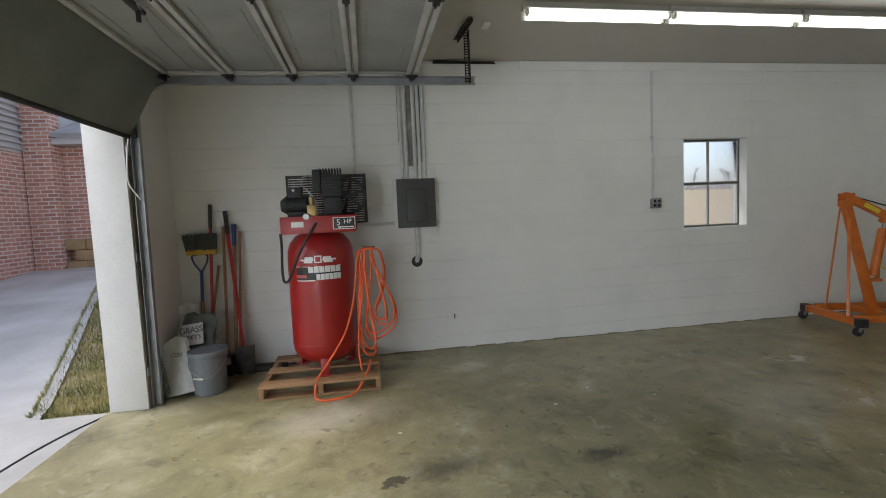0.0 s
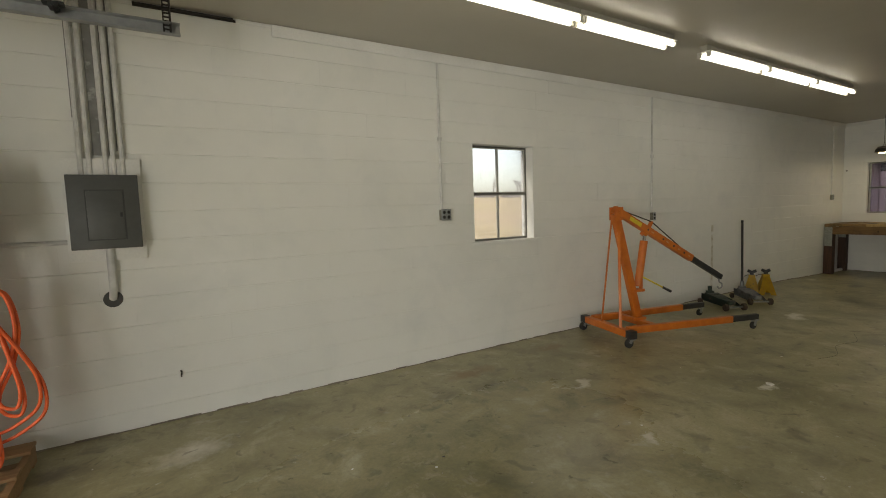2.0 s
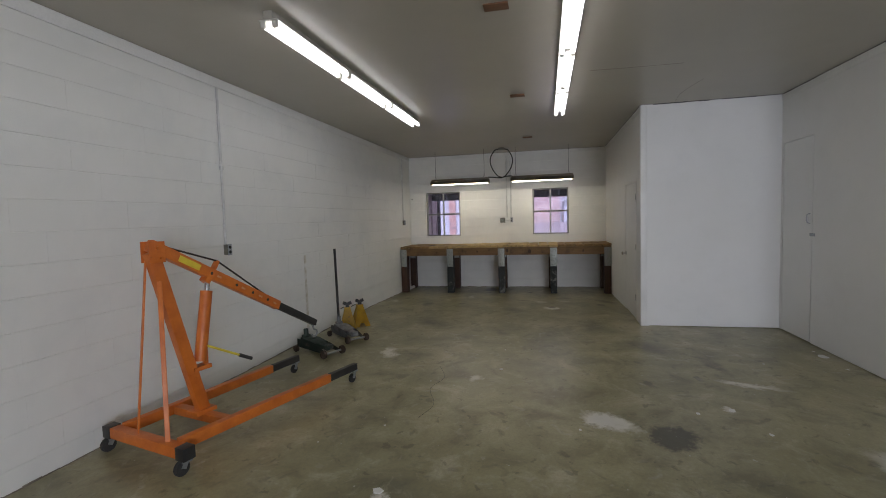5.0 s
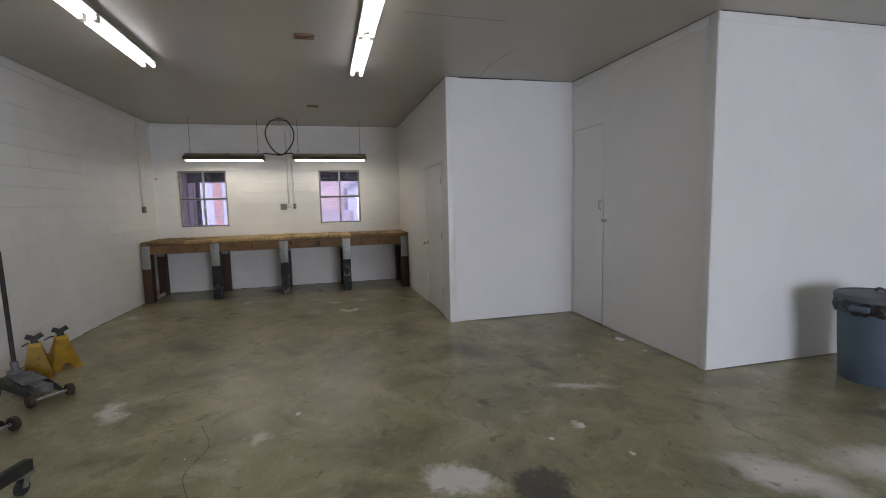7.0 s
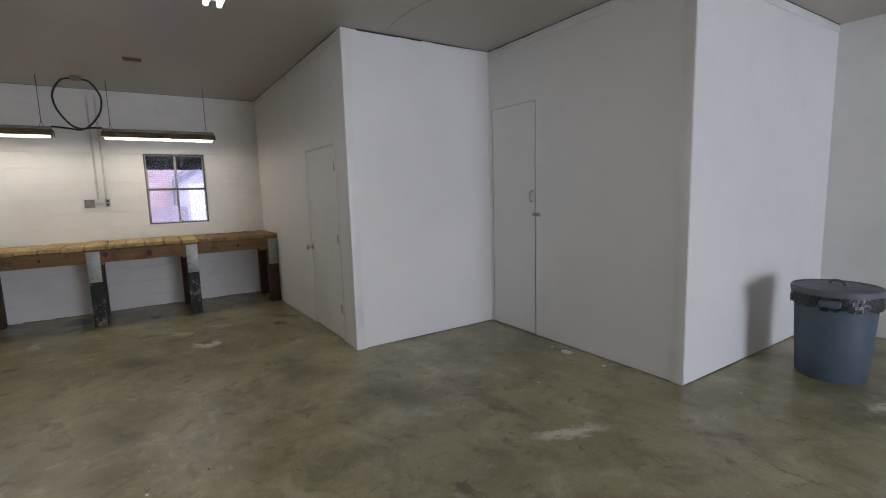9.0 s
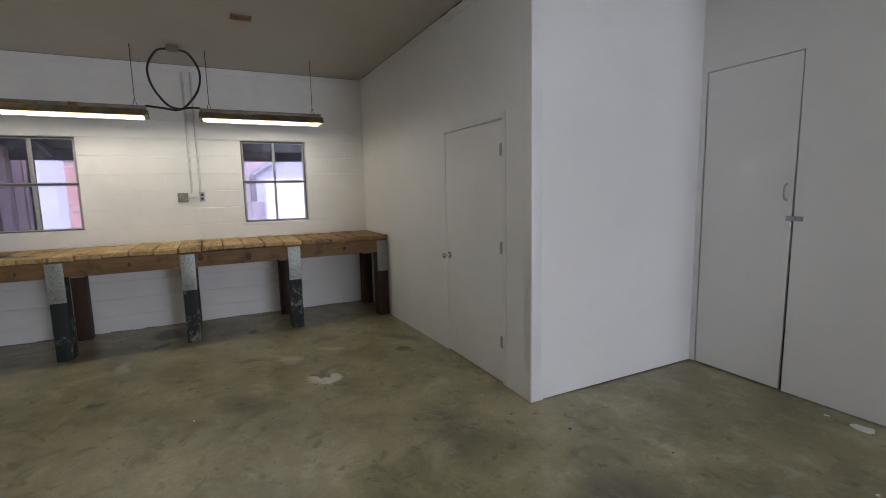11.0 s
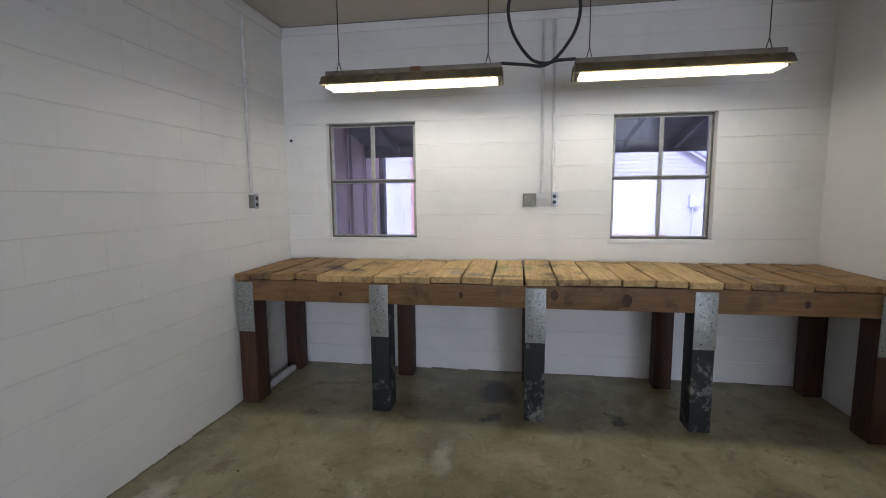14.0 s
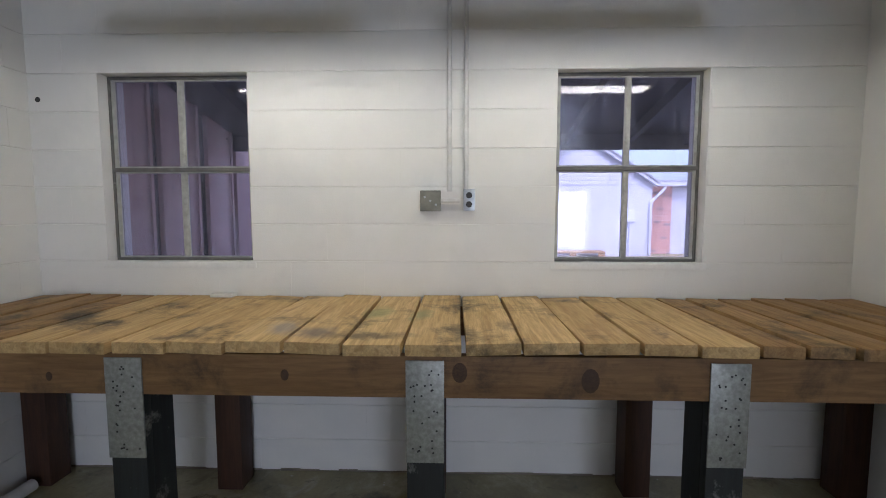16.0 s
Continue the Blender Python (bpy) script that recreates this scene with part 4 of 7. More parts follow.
part("offcut", boxes((-0.03, 0.03, -0.06, 0.06, 0.0, 0.014), bevel=0.002), WHITE_TRIM, chip)


# ---- overhead garage door, standing open ----
gd = thing("garage_door", (0, 0, 0), "grey sectional overhead garage door, raised open", "garage door", "", "structure")
SEC, DZ, DX0 = 0.48, 2.64, -1.37
for i in range(4):
    x0 = DX0 + i * SEC
    sec = part("section", boxes((x0 + 0.004, x0 + SEC - 0.004, DOOR_Y[0] - 0.05, DOOR_Y[1] - 0.02, DZ, DZ + 0.035), bevel=0.004), DOOR_STEEL, gd)
    ribs = bmesh.new()
    for k in range(4):
        yb = DOOR_Y[1] - 0.12 - k * 0.60
        for xa, xb, ya, yc in ((x0 + 0.10, x0 + 0.108, yb - 0.42, yb), (x0 + 0.37, x0 + 0.378, yb - 0.42, yb)):
            box(ribs, xa, xb, ya, yc, DZ - 0.004, DZ + 0.002)
    part("embossed_panel", ribs, DOOR_STEEL, sec)
bx, bz = DX0 - 0.275, 2.165
low = bmesh.new()
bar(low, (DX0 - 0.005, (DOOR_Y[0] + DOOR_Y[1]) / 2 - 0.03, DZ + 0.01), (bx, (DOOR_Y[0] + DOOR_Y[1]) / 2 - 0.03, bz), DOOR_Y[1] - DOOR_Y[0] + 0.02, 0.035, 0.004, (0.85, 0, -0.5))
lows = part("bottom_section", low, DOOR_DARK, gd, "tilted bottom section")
part("weather_seal", one(rod, (bx - 0.004, DOOR_Y[0] - 0.04, bz - 0.014), (bx - 0.004, DOOR_Y[1] - 0.025, bz - 0.014), 0.020, seg=10), RUBBER, lows, "black rubber weather seal")
for i in range(5):
    x = DX0 + i * SEC
    st = bmesh.new()
    for dx in (-0.028, 0.028):
        box(st, x + dx - 0.017, x + dx + 0.017, DOOR_Y[0] - 0.04, DOOR_Y[1] - 0.03, DZ - 0.03, DZ - 0.001, bevel=0.002)
    part("strut", st, STRUT, gd, "pale horizontal strut")
    for y in (DOOR_Y[1] - 0.02, 2.73, DOOR_Y[0] + 0.02):
        hg = boxes((x - 0.045, x + 0.045, y - 0.03, y + 0.03, DZ - 0.042, DZ - 0.032), (x - 0.02, x + 0.02, y - 0.035, y + 0.035, DZ - 0.062, DZ - 0.042), bevel=0.002)
        rod(hg, (x, y - 0.05, DZ - 0.058), (x, y + 0.06, DZ - 0.058), 0.007)
        part("hinge", hg, IRON, gd, "dark roller hinge")
    if i < 4:
        for y in (2.73,):
            part("stile", boxes((x + 0.05, x + SEC - 0.05, y - 0.03, y + 0.03, DZ - 0.03, DZ - 0.002), bevel=0.003), TRACK, gd, "dark grey upright stile")
part("end_stile", boxes((DX0, DX0 + 4 * SEC, DOOR_Y[1] - 0.075, DOOR_Y[1] - 0.025, DZ - 0.02, DZ - 0.0305 + 0.012), bevel=0.002), STRUT, gd)
part("sticker", boxes((0.20, 0.33, 2.70, 2.76, DZ - 0.0335, DZ - 0.0305)), STICKER_YELLOW, gd, "yellow warning sticker")
part("lock_bar", one(tube, [(-0.98, 2.85, DZ - 0.05), (-1.06, 3.3, DZ - 0.045), (-1.12, 4.05, DZ - 0.03)], 0.005, 6), STEEL, gd, "thin steel lock rod")
part("lift_handle", boxes((-1.03, -0.99, 2.75, 2.98, DZ - 0.055, DZ - 0.035), (-1.02, -1.0, 2.92, 2.94, DZ - 0.11, DZ - 0.055), bevel=0.004), IRON, gd, "black lift handle")

copy_thing(gd, pose(0, DOOR2_Y[1] - DOOR_Y[1], 0))


def channel(bm, pts, wide, deep, lean=(0, 1, 0)):
    """A C-shaped track along the points."""
    for a, b in zip(pts, pts[1:]):
        a, b = Vector(a), Vector(b)
        d, l = (b - a).normalized(), Vector(lean)
        side = d.cross(l).normalized()
        over = d * 0.004
        bar(bm, a - over + l * deep, b + over + l * deep, wide, 0.004, up=l)
        for s in (-1, 1):
            bar(bm, a - over + side * s * wide / 2 + l * deep / 2, b + over + side * s * wide / 2 + l * deep / 2, 0.004, deep, up=l)


TX, TY, TZ = -1.64, 4.155, 2.585
bend = [(TX + 0.02 + 0.30 * (1 - math.cos(a)), TY, TZ - 0.30 + 0.30 * math.sin(a)) for a in [radians(9 * i) for i in range(11)]]
track = thing("door_track", (0, 0, 0), "grey steel garage door track with curved corner", "door track", "", "structure")
ch = bmesh.new()
channel(ch, [(TX, TY, 0.01), *[(TX + 0.02, TY, TZ - 0.31)], *bend, (1.10, TY, TZ)], 0.06, 0.045)
part("rail", ch, TRACK, track)
for z in (0.30, 1.22, 2.05):
    part("track_bracket", boxes((W + 0.021, TX + 0.01, TY + 0.047, TY + 0.052, z - 0.03, z + 0.03), (W + 0.021, W + 0.026, TY - 0.03, TY + 0.047, z - 0.035, z + 0.035), bevel=0.001), STEEL, track, "steel track bracket")
cab = part("lift_cable", one(tube, [(TX - 0.01, TY - 0.03, 2.15), (TX - 0.03, TY - 0.035, 2.0), (TX - 0.035, TY - 0.04, 1.8), (TX + 0.03, TY - 0.02, 1.67)], 0.006, 6), WHITE_TRIM, track, "slack white cord")
part("roller_bracket", boxes((TX - 0.04, TX + 0.04, TY - 0.05, TY - 0.005, 2.14, 2.26), bevel=0.006), IRON, track, "dark bottom roller bracket")


def perforated(bm, a, b, wide, up):
    """Slotted angle iron: two flanges with a row of square holes left between rungs."""
    a, b = Vector(a), Vector(b)
    d, u = (b - a).normalized(), Vector(up).normalized()
    s = d.cross(u)
    for off in (-wide / 2 + 0.004, wide / 2 - 0.004):
        bar(bm, a + s * off, b + s * off, 0.008, 0.003, up=u)
    n = max(2, int((b - a).length / 0.022))
    for i in range(n + 1):
        p = a + (b - a) * i / n
        bar(bm, p - s * wide / 2, p + s * wide / 2, 0.010, 0.003, up=u)
    bar(bm, a + s * wide / 2 + u * wide / 2, b + s * wide / 2 + u * wide / 2, 0.003, wide, up=u)


hang = thing("track_hanger", (1.04, TY + 0.03, H), "rusty perforated angle iron hanger under the ceiling", "bracket", "", "structure")
part("upright", one(perforated, (0, 0, -0.46), (0, 0, -0.012), 0.04, (0, -1, 0)), RUST, hang)
part("ceiling_angle", one(perforated, (-0.05, 0.20, -0.016), (-0.02, -0.28, -0.016), 0.034, (0, 0, -1)), RUST, hang)
# stands for the dark ragged gap at the wall's top, drawn as an angle strip
wa = thing("wall_angle", (0.87, N, 2.985), "dark ragged gap along the top of the block wall", "bracket", "", "structure")
part("angle", one(lambda bm: (box(bm, 0.0, 0.66, -0.006, -0.001, 0.002, 0.02), box(bm, 0.0, 0.64, -0.035, -0.006, 0.014, 0.02))), RUST, wa)


# ---- outdoors ----
def ground_sheet():
    bm = bmesh.new()
    line = sorted({round(s * v, 2) for v in (0, 1, 2, 3, 4, 5.4, 6, 7, 8, 9, 10, 12, 14, 16, 18, 20, 23, 26, 30, 36, 45, 60, 80, 115, 160, 300, 900) for s in (-1, 1)})
    grid = [[bm.verts.new((x, y, ground_height(x, y))) for y in line] for x in line]
    for i in range(len(line) - 1):
        for j in range(len(line) - 1):
            bm.faces.new((grid[i][j], grid[i + 1][j], grid[i + 1][j + 1], grid[i][j + 1]))
    return bm


solid("ground", ground_sheet(), FIELD, "dry tan winter field rising gently to the tree line", "ground")


def draped(outline, nx, ny, lift, thick=0.0):
    """A patch lying on the ground between two edges: outline(u, v) gives the place."""
    bm = bmesh.new()
    g = []
    for i in range(nx + 1):
        row = []
        for j in range(ny + 1):
            x, y = outline(i / nx, j / ny)
            row.append(bm.verts.new((x, y, ground_height(x, y) + lift)))
        g.append(row)
    for i in range(nx):
        for j in range(ny):
            bm.faces.new((g[i][j], g[i + 1][j], g[i + 1][j + 1], g[i][j + 1]))
    return bm


solid("road", draped(lambda u, v: (-2.45 - 0.42 * (max(0, -6 + 20 * v - 4.1)) * (1 if v > 0 else 0) - 11 * (1 - u), -6 + 20 * v), 24, 40, 0.03), CONCRETE_OUT, "pale cracked concrete driveway", "driveway")
solid("pavement", boxes((-2.75, W - 0.302, DOOR2_Y[0] - 0.4, 4.16, -0.10, -0.006), bevel=0.008), CONCRETE_OUT, "concrete apron before the garage door", "pavement")
gap = bmesh.new()
tube(gap, [(-2.0, 4.05, -0.004), (-2.12, 3.75, -0.004), (-2.2, 3.3, -0.004), (-2.26, 2.4, -0.004)], 0.008, 6)
solid("pavement_crack", gap, PRINT_BLACK, "dark open joint in the concrete apron", "crack")


def grass_tufts():
    r = random.Random(11)
    verts, faces = [], []
    for i in range(16000):
        v = r.random() ** 1.3
        y = 4.25 + 5.5 * v
        x = -2.45 - 0.42 * max(0, y - 4.1) + min(1.8, max(-0.1, r.gauss(0.55, 0.5)))
        if -2.02 < x and y < 5.25:
            continue
        z, a, h = ground_height(x, y) + 0.01, r.uniform(0, 6.3), r.uniform(0.02, 0.075)
        w, lean = 0.006, r.uniform(0, 0.06)
        n = len(verts)
        verts += [(x - w * math.cos(a), y - w * math.sin(a), z), (x + w * math.cos(a), y + w * math.sin(a), z), (x + lean * math.sin(a), y - lean * math.cos(a), z + h)]
        faces.append((n, n + 1, n + 2))
    me = bpy.data.meshes.new("grass")
    me.from_pydata(verts, [], faces)
    me.materials.append(GRASS)
    return tagged(new("grass", me), "dry yellow green lawn strip beside the driveway", "grass", "", "stuff")


grass_tufts()


def brick_house():
    """House across the drive: wall along y, chimney breast in the corner, wall along x, siding above."""
    h = thing("brick_house", (-7.1, 11.7, ground_height(-7.1, 11.7) - 0.05), "two-storey red brick house with white siding above", "house")
    part("wall", boxes((-6.0, -0.02, -9.0, 5.0, 0.0, 2.62)), BRICK, h, "red brick lower wall")
    part("wall", boxes((-0.02, 7.0, 0.25, 5.0, 0.0, 2.8)), BRICK, h, "red brick return wall")
    for i in range(16):
        z = 2.62 + i * 0.13
        part("siding_board", one(lambda bm: bar(bm, (0.0, -9.0, z + 0.065), (0.0, 0.2, z + 0.065), 0.02, 0.135, up=(1, 0, 0.12))), SIDING, h)
    part("wall", boxes((-6.0, -0.03, -9.0, 5.0, 2.62, 4.7)), SIDING, h)
    part("chimney", boxes((0.0, 0.56, -0.12, 0.25, 0.0, 6.0), bevel=0.01), BRICK, h, "brick chimney breast")
    part("soffit", boxes((0.57, 7.4, -0.1, 5.3, 2.8, 2.94)), SIDING, h)
    part("roof", one(lambda bm: bar(bm, (4.3, -0.2, 2.98), (4.3, 3.5, 4.6), 7.4, 0.08, up=(0, -0.4, 1))), ROOF_GREY, h)
    part("roof", boxes((-6.4, 0.4, -9.4, 5.4, 4.7, 4.85)), ROOF_GREY, h)
    k = 0
    for row in range(3):
        for i in range(3):
            part("stone", boxes((0.57 + i * 0.42 + (0.2 if row % 2 else 0), 0.98 + i * 0.42 + (0.2 if row % 2 else 0), -0.03, 0.24, 0.0 + row * 0.24, 0.23 + row * 0.24), bevel=0.02), TAN_STONE, h, "tan stone block")
    return h


brick_house()


def lean_to():
    t = thing("lean_to", (E + 0.2, 0, 0), "brown timber lean-to shed with dark roof behind the garage", "shed")
    L = 15.8 - E - 0.2
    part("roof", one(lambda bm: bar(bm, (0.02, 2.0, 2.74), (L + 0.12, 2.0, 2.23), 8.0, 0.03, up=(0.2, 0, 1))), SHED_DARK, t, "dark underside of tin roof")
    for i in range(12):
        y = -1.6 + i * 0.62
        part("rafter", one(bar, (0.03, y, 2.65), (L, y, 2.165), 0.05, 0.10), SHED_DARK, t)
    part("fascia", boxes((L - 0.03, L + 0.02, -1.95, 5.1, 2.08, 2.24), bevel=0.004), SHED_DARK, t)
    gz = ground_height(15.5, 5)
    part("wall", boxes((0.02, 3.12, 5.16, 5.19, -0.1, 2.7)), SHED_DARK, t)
    r = random.Random(5)
    for a, b in ((13.49, 13.93), (13.94, 14.40), (14.53, 15.07), (15.25, 15.71), (15.82, 16.26), (16.27, 16.56)):
        part("board", boxes((a - E - 0.2, b - E - 0.2, 5.085 + r.uniform(0, 0.012), 5.14, -0.08, 2.62), bevel=0.006), SHED, t, "weathered brown board")
        part("batten", boxes((b - E - 0.2 - 0.05, b - E - 0.2 - 0.015, 5.07, 5.084, -0.08, 2.6), bevel=0.003), SHED, t)
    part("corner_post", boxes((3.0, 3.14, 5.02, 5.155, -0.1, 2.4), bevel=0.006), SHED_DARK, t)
    return t


lean_to()


BRICK_PIECE = surface("pale red brick", rgb(0.60, 0.36, 0.29), rgb(0.50, 0.28, 0.22), 1.5, (0.75, 0.9), bump=0.3)
BRICK_DULL = surface("dark clinker brick", rgb(0.24, 0.19, 0.18), rgb(0.30, 0.23, 0.21), 1.5, (0.75, 0.9), bump=0.3)
# boards lifted towards pale grey to carry the same window haze
FENCE_GREY = wood("haze-paled fence boards", rgb(0.48, 0.42, 0.42), rgb(0.36, 0.31, 0.31), "z", 0.6)


def white_house():
    """White sided garage across the yard with brick pilaster, and a gabled wing."""
    g = ground_height(23, 4)
    h = thing("white_house", (22.6, 0, g - 0.06), "white sided house with brick pilaster and gabled wing", "house")
    part("wall", boxes((0.0, 6.0, 4.7, 12.0, 0.0, 3.4)), SIDING, h)
    far_pier = part("pilaster", boxes((-0.08, 0.0, 5.70, 5.98, 0.0, 3.2)), BRICK_PALE, h, "red brick pilaster")
    for row in range(34):
        for k, (a, b) in enumerate(((5.70, 5.90), (5.91, 5.98)) if row % 2 else ((5.70, 5.77), (5.78, 5.98))):
            part("brick", boxes((-0.092, -0.078, a, b, 0.03 + row * 0.09, 0.108 + row * 0.09)), BRICK_DULL if (row * 5 + k * 3) % 13 == 0 else BRICK_PIECE, far_pier)
    part("soffit", boxes((-0.4, 6.4, 4.4, 12.3, 3.4, 3.55)), SIDING, h)
    part("wall", boxes((6.5, 9.0, -1.0, 4.7, 0.0, 4.2)), BRICK_PALE, h, "hazy red brick wall")
    part("downspout", boxes((6.42, 6.49, 1.0, 1.09, 0.0, 4.2), bevel=0.01), SIDING, h, "white downspout")
    wing = bmesh.new()
    x0, y0, y1, eave, peak = 3.4, -3.64, 0.98, 2.41, 3.88
    for xx in (x0, x0 + 5):
        v = [wing.verts.new(c) for c in ((xx, y0, 0), (xx, y1, 0), (xx, y1, eave), (xx, (y0 + y1) / 2, peak), (xx, y0, eave))]
        wing.faces.new(v)
    wing.verts.ensure_lookup_table()
    for a, b in ((0, 4), (4, 3), (3, 2), (2, 1)):
        wing.faces.new([wing.verts[k] for k in (a, b, b + 5, a + 5)])
    part("gable_wing", wing, SIDING, h, "white gabled wing")
    for ya in (y0 - 0.12, y1 + 0.12):
        part("rake_board", one(bar, (x0 - 0.14, ya, eave - 0.06), (x0 - 0.14, (y0 + y1) / 2, peak + 0.05), 0.16, 0.10), SIDING, h)
        part("roof_edge", one(bar, (x0 - 0.12, ya, eave + 0.03), (x0 - 0.12, (y0 + y1) / 2, peak + 0.14), 0.30, 0.05), ROOF_GREY, h)
    for i in range(11):
        z = eave - 0.05 + 0.135 * i
        half = (y1 - y0) / 2 * (1 - max(0, z + 0.12 - eave) / (peak - eave))
        part("siding_board", boxes((x0 - 0.016, x0 - 0.002, (y0 + y1) / 2 - half, (y0 + y1) / 2 + half, z, z + 0.128), bevel=0.003), SIDING, h)
    part("wall", boxes((4.2, 8.0, -9.0, y0 - 0.002, 0.0, 2.45)), SIDING, h)
    pier = part("pilaster", boxes((4.1, 4.199, -4.58, -3.9, 0.0, 2.42)), BRICK_PALE, h, "red brick pilaster")
    for row in range(26):
        for k, (a, b) in enumerate(((-4.58, -4.35), (-4.34, -4.12), (-4.11, -3.9)) if row % 2 else ((-4.58, -4.47), (-4.46, -4.24), (-4.23, -4.01), (-4.0, -3.9))):
            part("brick", boxes((4.085, 4.102, a, b, 0.03 + row * 0.09, 0.108 + row * 0.09)), BRICK_DULL if (row * 5 + k * 3) % 11 == 0 else BRICK_PIECE, pier)
    part("gutter", boxes((3.72, 3.86, -9.0, y0 - 0.15, 2.34, 2.46), bevel=0.02), SIDING, h, "white eave gutter")
    part("downspout", one(tube, [(3.8, -4.2, 2.34), (3.75, -4.16, 2.24), (3.40, -3.66, 1.86), (3.34, -3.58, 1.68), (3.34, -3.58, 1.0), (3.34, -3.58, 0.06)], 0.05, 8), SIDING, h, "white bent downspout")
    part("roof", boxes((3.9, 8.4, -9.4, y0 - 0.16, 2.47, 2.56)), ROOF_GREY, h)
    part("meter_box", boxes((x0 - 0.14, x0 - 0.003, -3.07, -2.80, 1.17, 1.57), bevel=0.02), CONDUIT, h, "pale grey meter box")
    part("meter_pipe", one(tube, [(x0 - 0.06, -2.93, 1.17), (x0 - 0.06, -2.93, 0.06)], 0.025, 6, False), CONDUIT, h)
    part("step", boxes((x0 - 0.6, x0 - 0.1, -2.0, -0.2, 0.19, 0.25), (x0 - 0.58, x0 - 0.5, -2.0, -1.8, 0.06, 0.19), (x0 - 0.58, x0 - 0.5, -1.1, -0.9, 0.06, 0.19), bevel=0.01), PALLET, h, "low wooden step")
    return h


white_house()
solid("yard_pavement", draped(lambda u, v: (16.4 + 9 * u, -10 + 22 * v), 12, 16, 0.03), CONCRETE_OUT, "pale concrete yard behind the garage", "pavement")
fence = thing("board_fence", (25.6, 0, ground_height(25.6, 3)), "weathered grey board fence", "fence")
for i in range(16):
    part("board", boxes((0, 0.03, 0.75 + i * 0.24, 0.75 + i * 0.24 + 0.22, 0, 1.25 + 0.03 * (i % 3))), FENCE_GREY, fence)


# ---- far trees ----
def bare_tree(r, height):
    """Winter tree: trunk, limbs and a haze of fine twigs, thin and forked."""
    segs = []

    def grow(p, d, length, rad, depth):
        q = p + d * length
        segs.append((p, q, rad))
        if depth:
            for _ in range(3 if depth > 2 else 4):
                nd = (d + Vector((r.uniform(-1, 1), r.uniform(-1, 1), r.uniform(-0.2, 0.7))) * 0.75).normalized()
                grow(p + d * length * r.uniform(0.55, 1), nd, length * r.uniform(0.55, 0.8), rad * 0.55, depth - 1)

    grow(Vector((0, 0, -0.3)), Vector((r.uniform(-0.1, 0.1), r.uniform(-0.1, 0.1), 1)), height * 0.30, height * 0.022, 4)
    verts, faces = [], []
    for p, q, rad in segs:
        d = (q - p).normalized()
        u = d.orthogonal().normalized()
        w = d.cross(u)
        n = len(verts)
        for c, k in ((p, rad), (q, rad * 0.55)):
            verts += [c + u * k, c - u * k * 0.5 + w * k * 0.87, c - u * k * 0.5 - w * k * 0.87]
        faces += [(n, n + 1, n + 4, n + 3), (n + 1, n + 2, n + 5, n + 4), (n + 2, n, n + 3, n + 5)]
    return verts, faces, len(segs)


def raw(name, verts, faces, mat, parent):
    me = bpy.data.meshes.new(name)
    me.from_pydata([tuple(v) for v in verts], [], faces)
    me.materials.append(mat)
    ob = new(name, me)
    ob.parent = parent
    return ob


rt = random.Random(21)
shapes = []
for k in range(3):
    v, f, n = bare_tree(rt, 7.0)
    x, y = 71 + k * 4, 91 - k * 4
    t = thing("bare_tree", (x, y, ground_height(x, y)), "leafless winter tree at the field's edge, greyed for haze", "tree", "far bare trees")
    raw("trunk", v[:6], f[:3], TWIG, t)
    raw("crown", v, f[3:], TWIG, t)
    shapes.append(t)
for i in range(42):
    a = radians(rt.uniform(28, 72))
    d = rt.uniform(98, 125)
    x, y, k = d * math.cos(a), d * math.sin(a), rt.uniform(0.55, 1.0) * (1.25 if a < radians(52) else 0.42)
    c = copy_thing(shapes[i % 3], pose(x, y, ground_height(x, y), 0, 0, rt.uniform(0, 360)))
    c.scale = (k * 1.2, k * 1.2, k)
    for ch2 in c.children:
        ch2.parent = c


def brush():
    r = random.Random(4)
    verts, faces = [], []
    for i in range(12000):
        a = radians(r.uniform(15, 100))
        d = r.uniform(100, 135)
        x, y = d * math.cos(a), d * math.sin(a)
        z, h, w, b = ground_height(x, y), r.uniform(0.25, 1.1), r.uniform(0.04, 0.16), r.uniform(0, 6.3)
        n = len(verts)
        verts += [(x - w * math.cos(b), y - w * math.sin(b), z - 0.2), (x + w * math.cos(b), y + w * math.sin(b), z - 0.2), (x + r.uniform(-0.5, 0.5), y, z + h)]
        faces.append((n, n + 1, n + 2))
    me = bpy.data.meshes.new("far_brush")
    me.from_pydata(verts, [], faces)
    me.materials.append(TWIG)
    tagged(new("far_brush", me), "brush along the far field edge, greyed for haze", "brush", "", "stuff")


brush()


def evergreen(x, y, height):
    t = thing("evergreen_tree", (x, y, ground_height(x, y)), "rounded evergreen at the far field edge, greyed for haze", "tree")
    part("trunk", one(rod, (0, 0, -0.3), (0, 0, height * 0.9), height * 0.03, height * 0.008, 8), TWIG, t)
    r = random.Random(int(x))
    verts, faces = [], []
    for i in range(4200):
        h = r.uniform(0.12, 1.0)
        reach = height * (0.50 + 0.08 * math.sin(h * 23)) * math.sin(math.pi * min(1, 0.25 + 0.75 * h)) ** 0.7 * r.uniform(0.3, 1.0)
        a = r.uniform(0, 6.3)
        c = Vector((reach * math.cos(a), reach * math.sin(a), height * h))
        s = height * r.uniform(0.012, 0.030)
        n = len(verts)
        for _ in range(3):
            verts.append(c + Vector((r.uniform(-1, 1), r.uniform(-1, 1), r.uniform(-0.6, 0.6))) * s * 1.5)
        faces.append((n, n + 1, n + 2))
    raw("crown", verts, faces, NEEDLE, t)


evergreen(50, 78, 4.2)
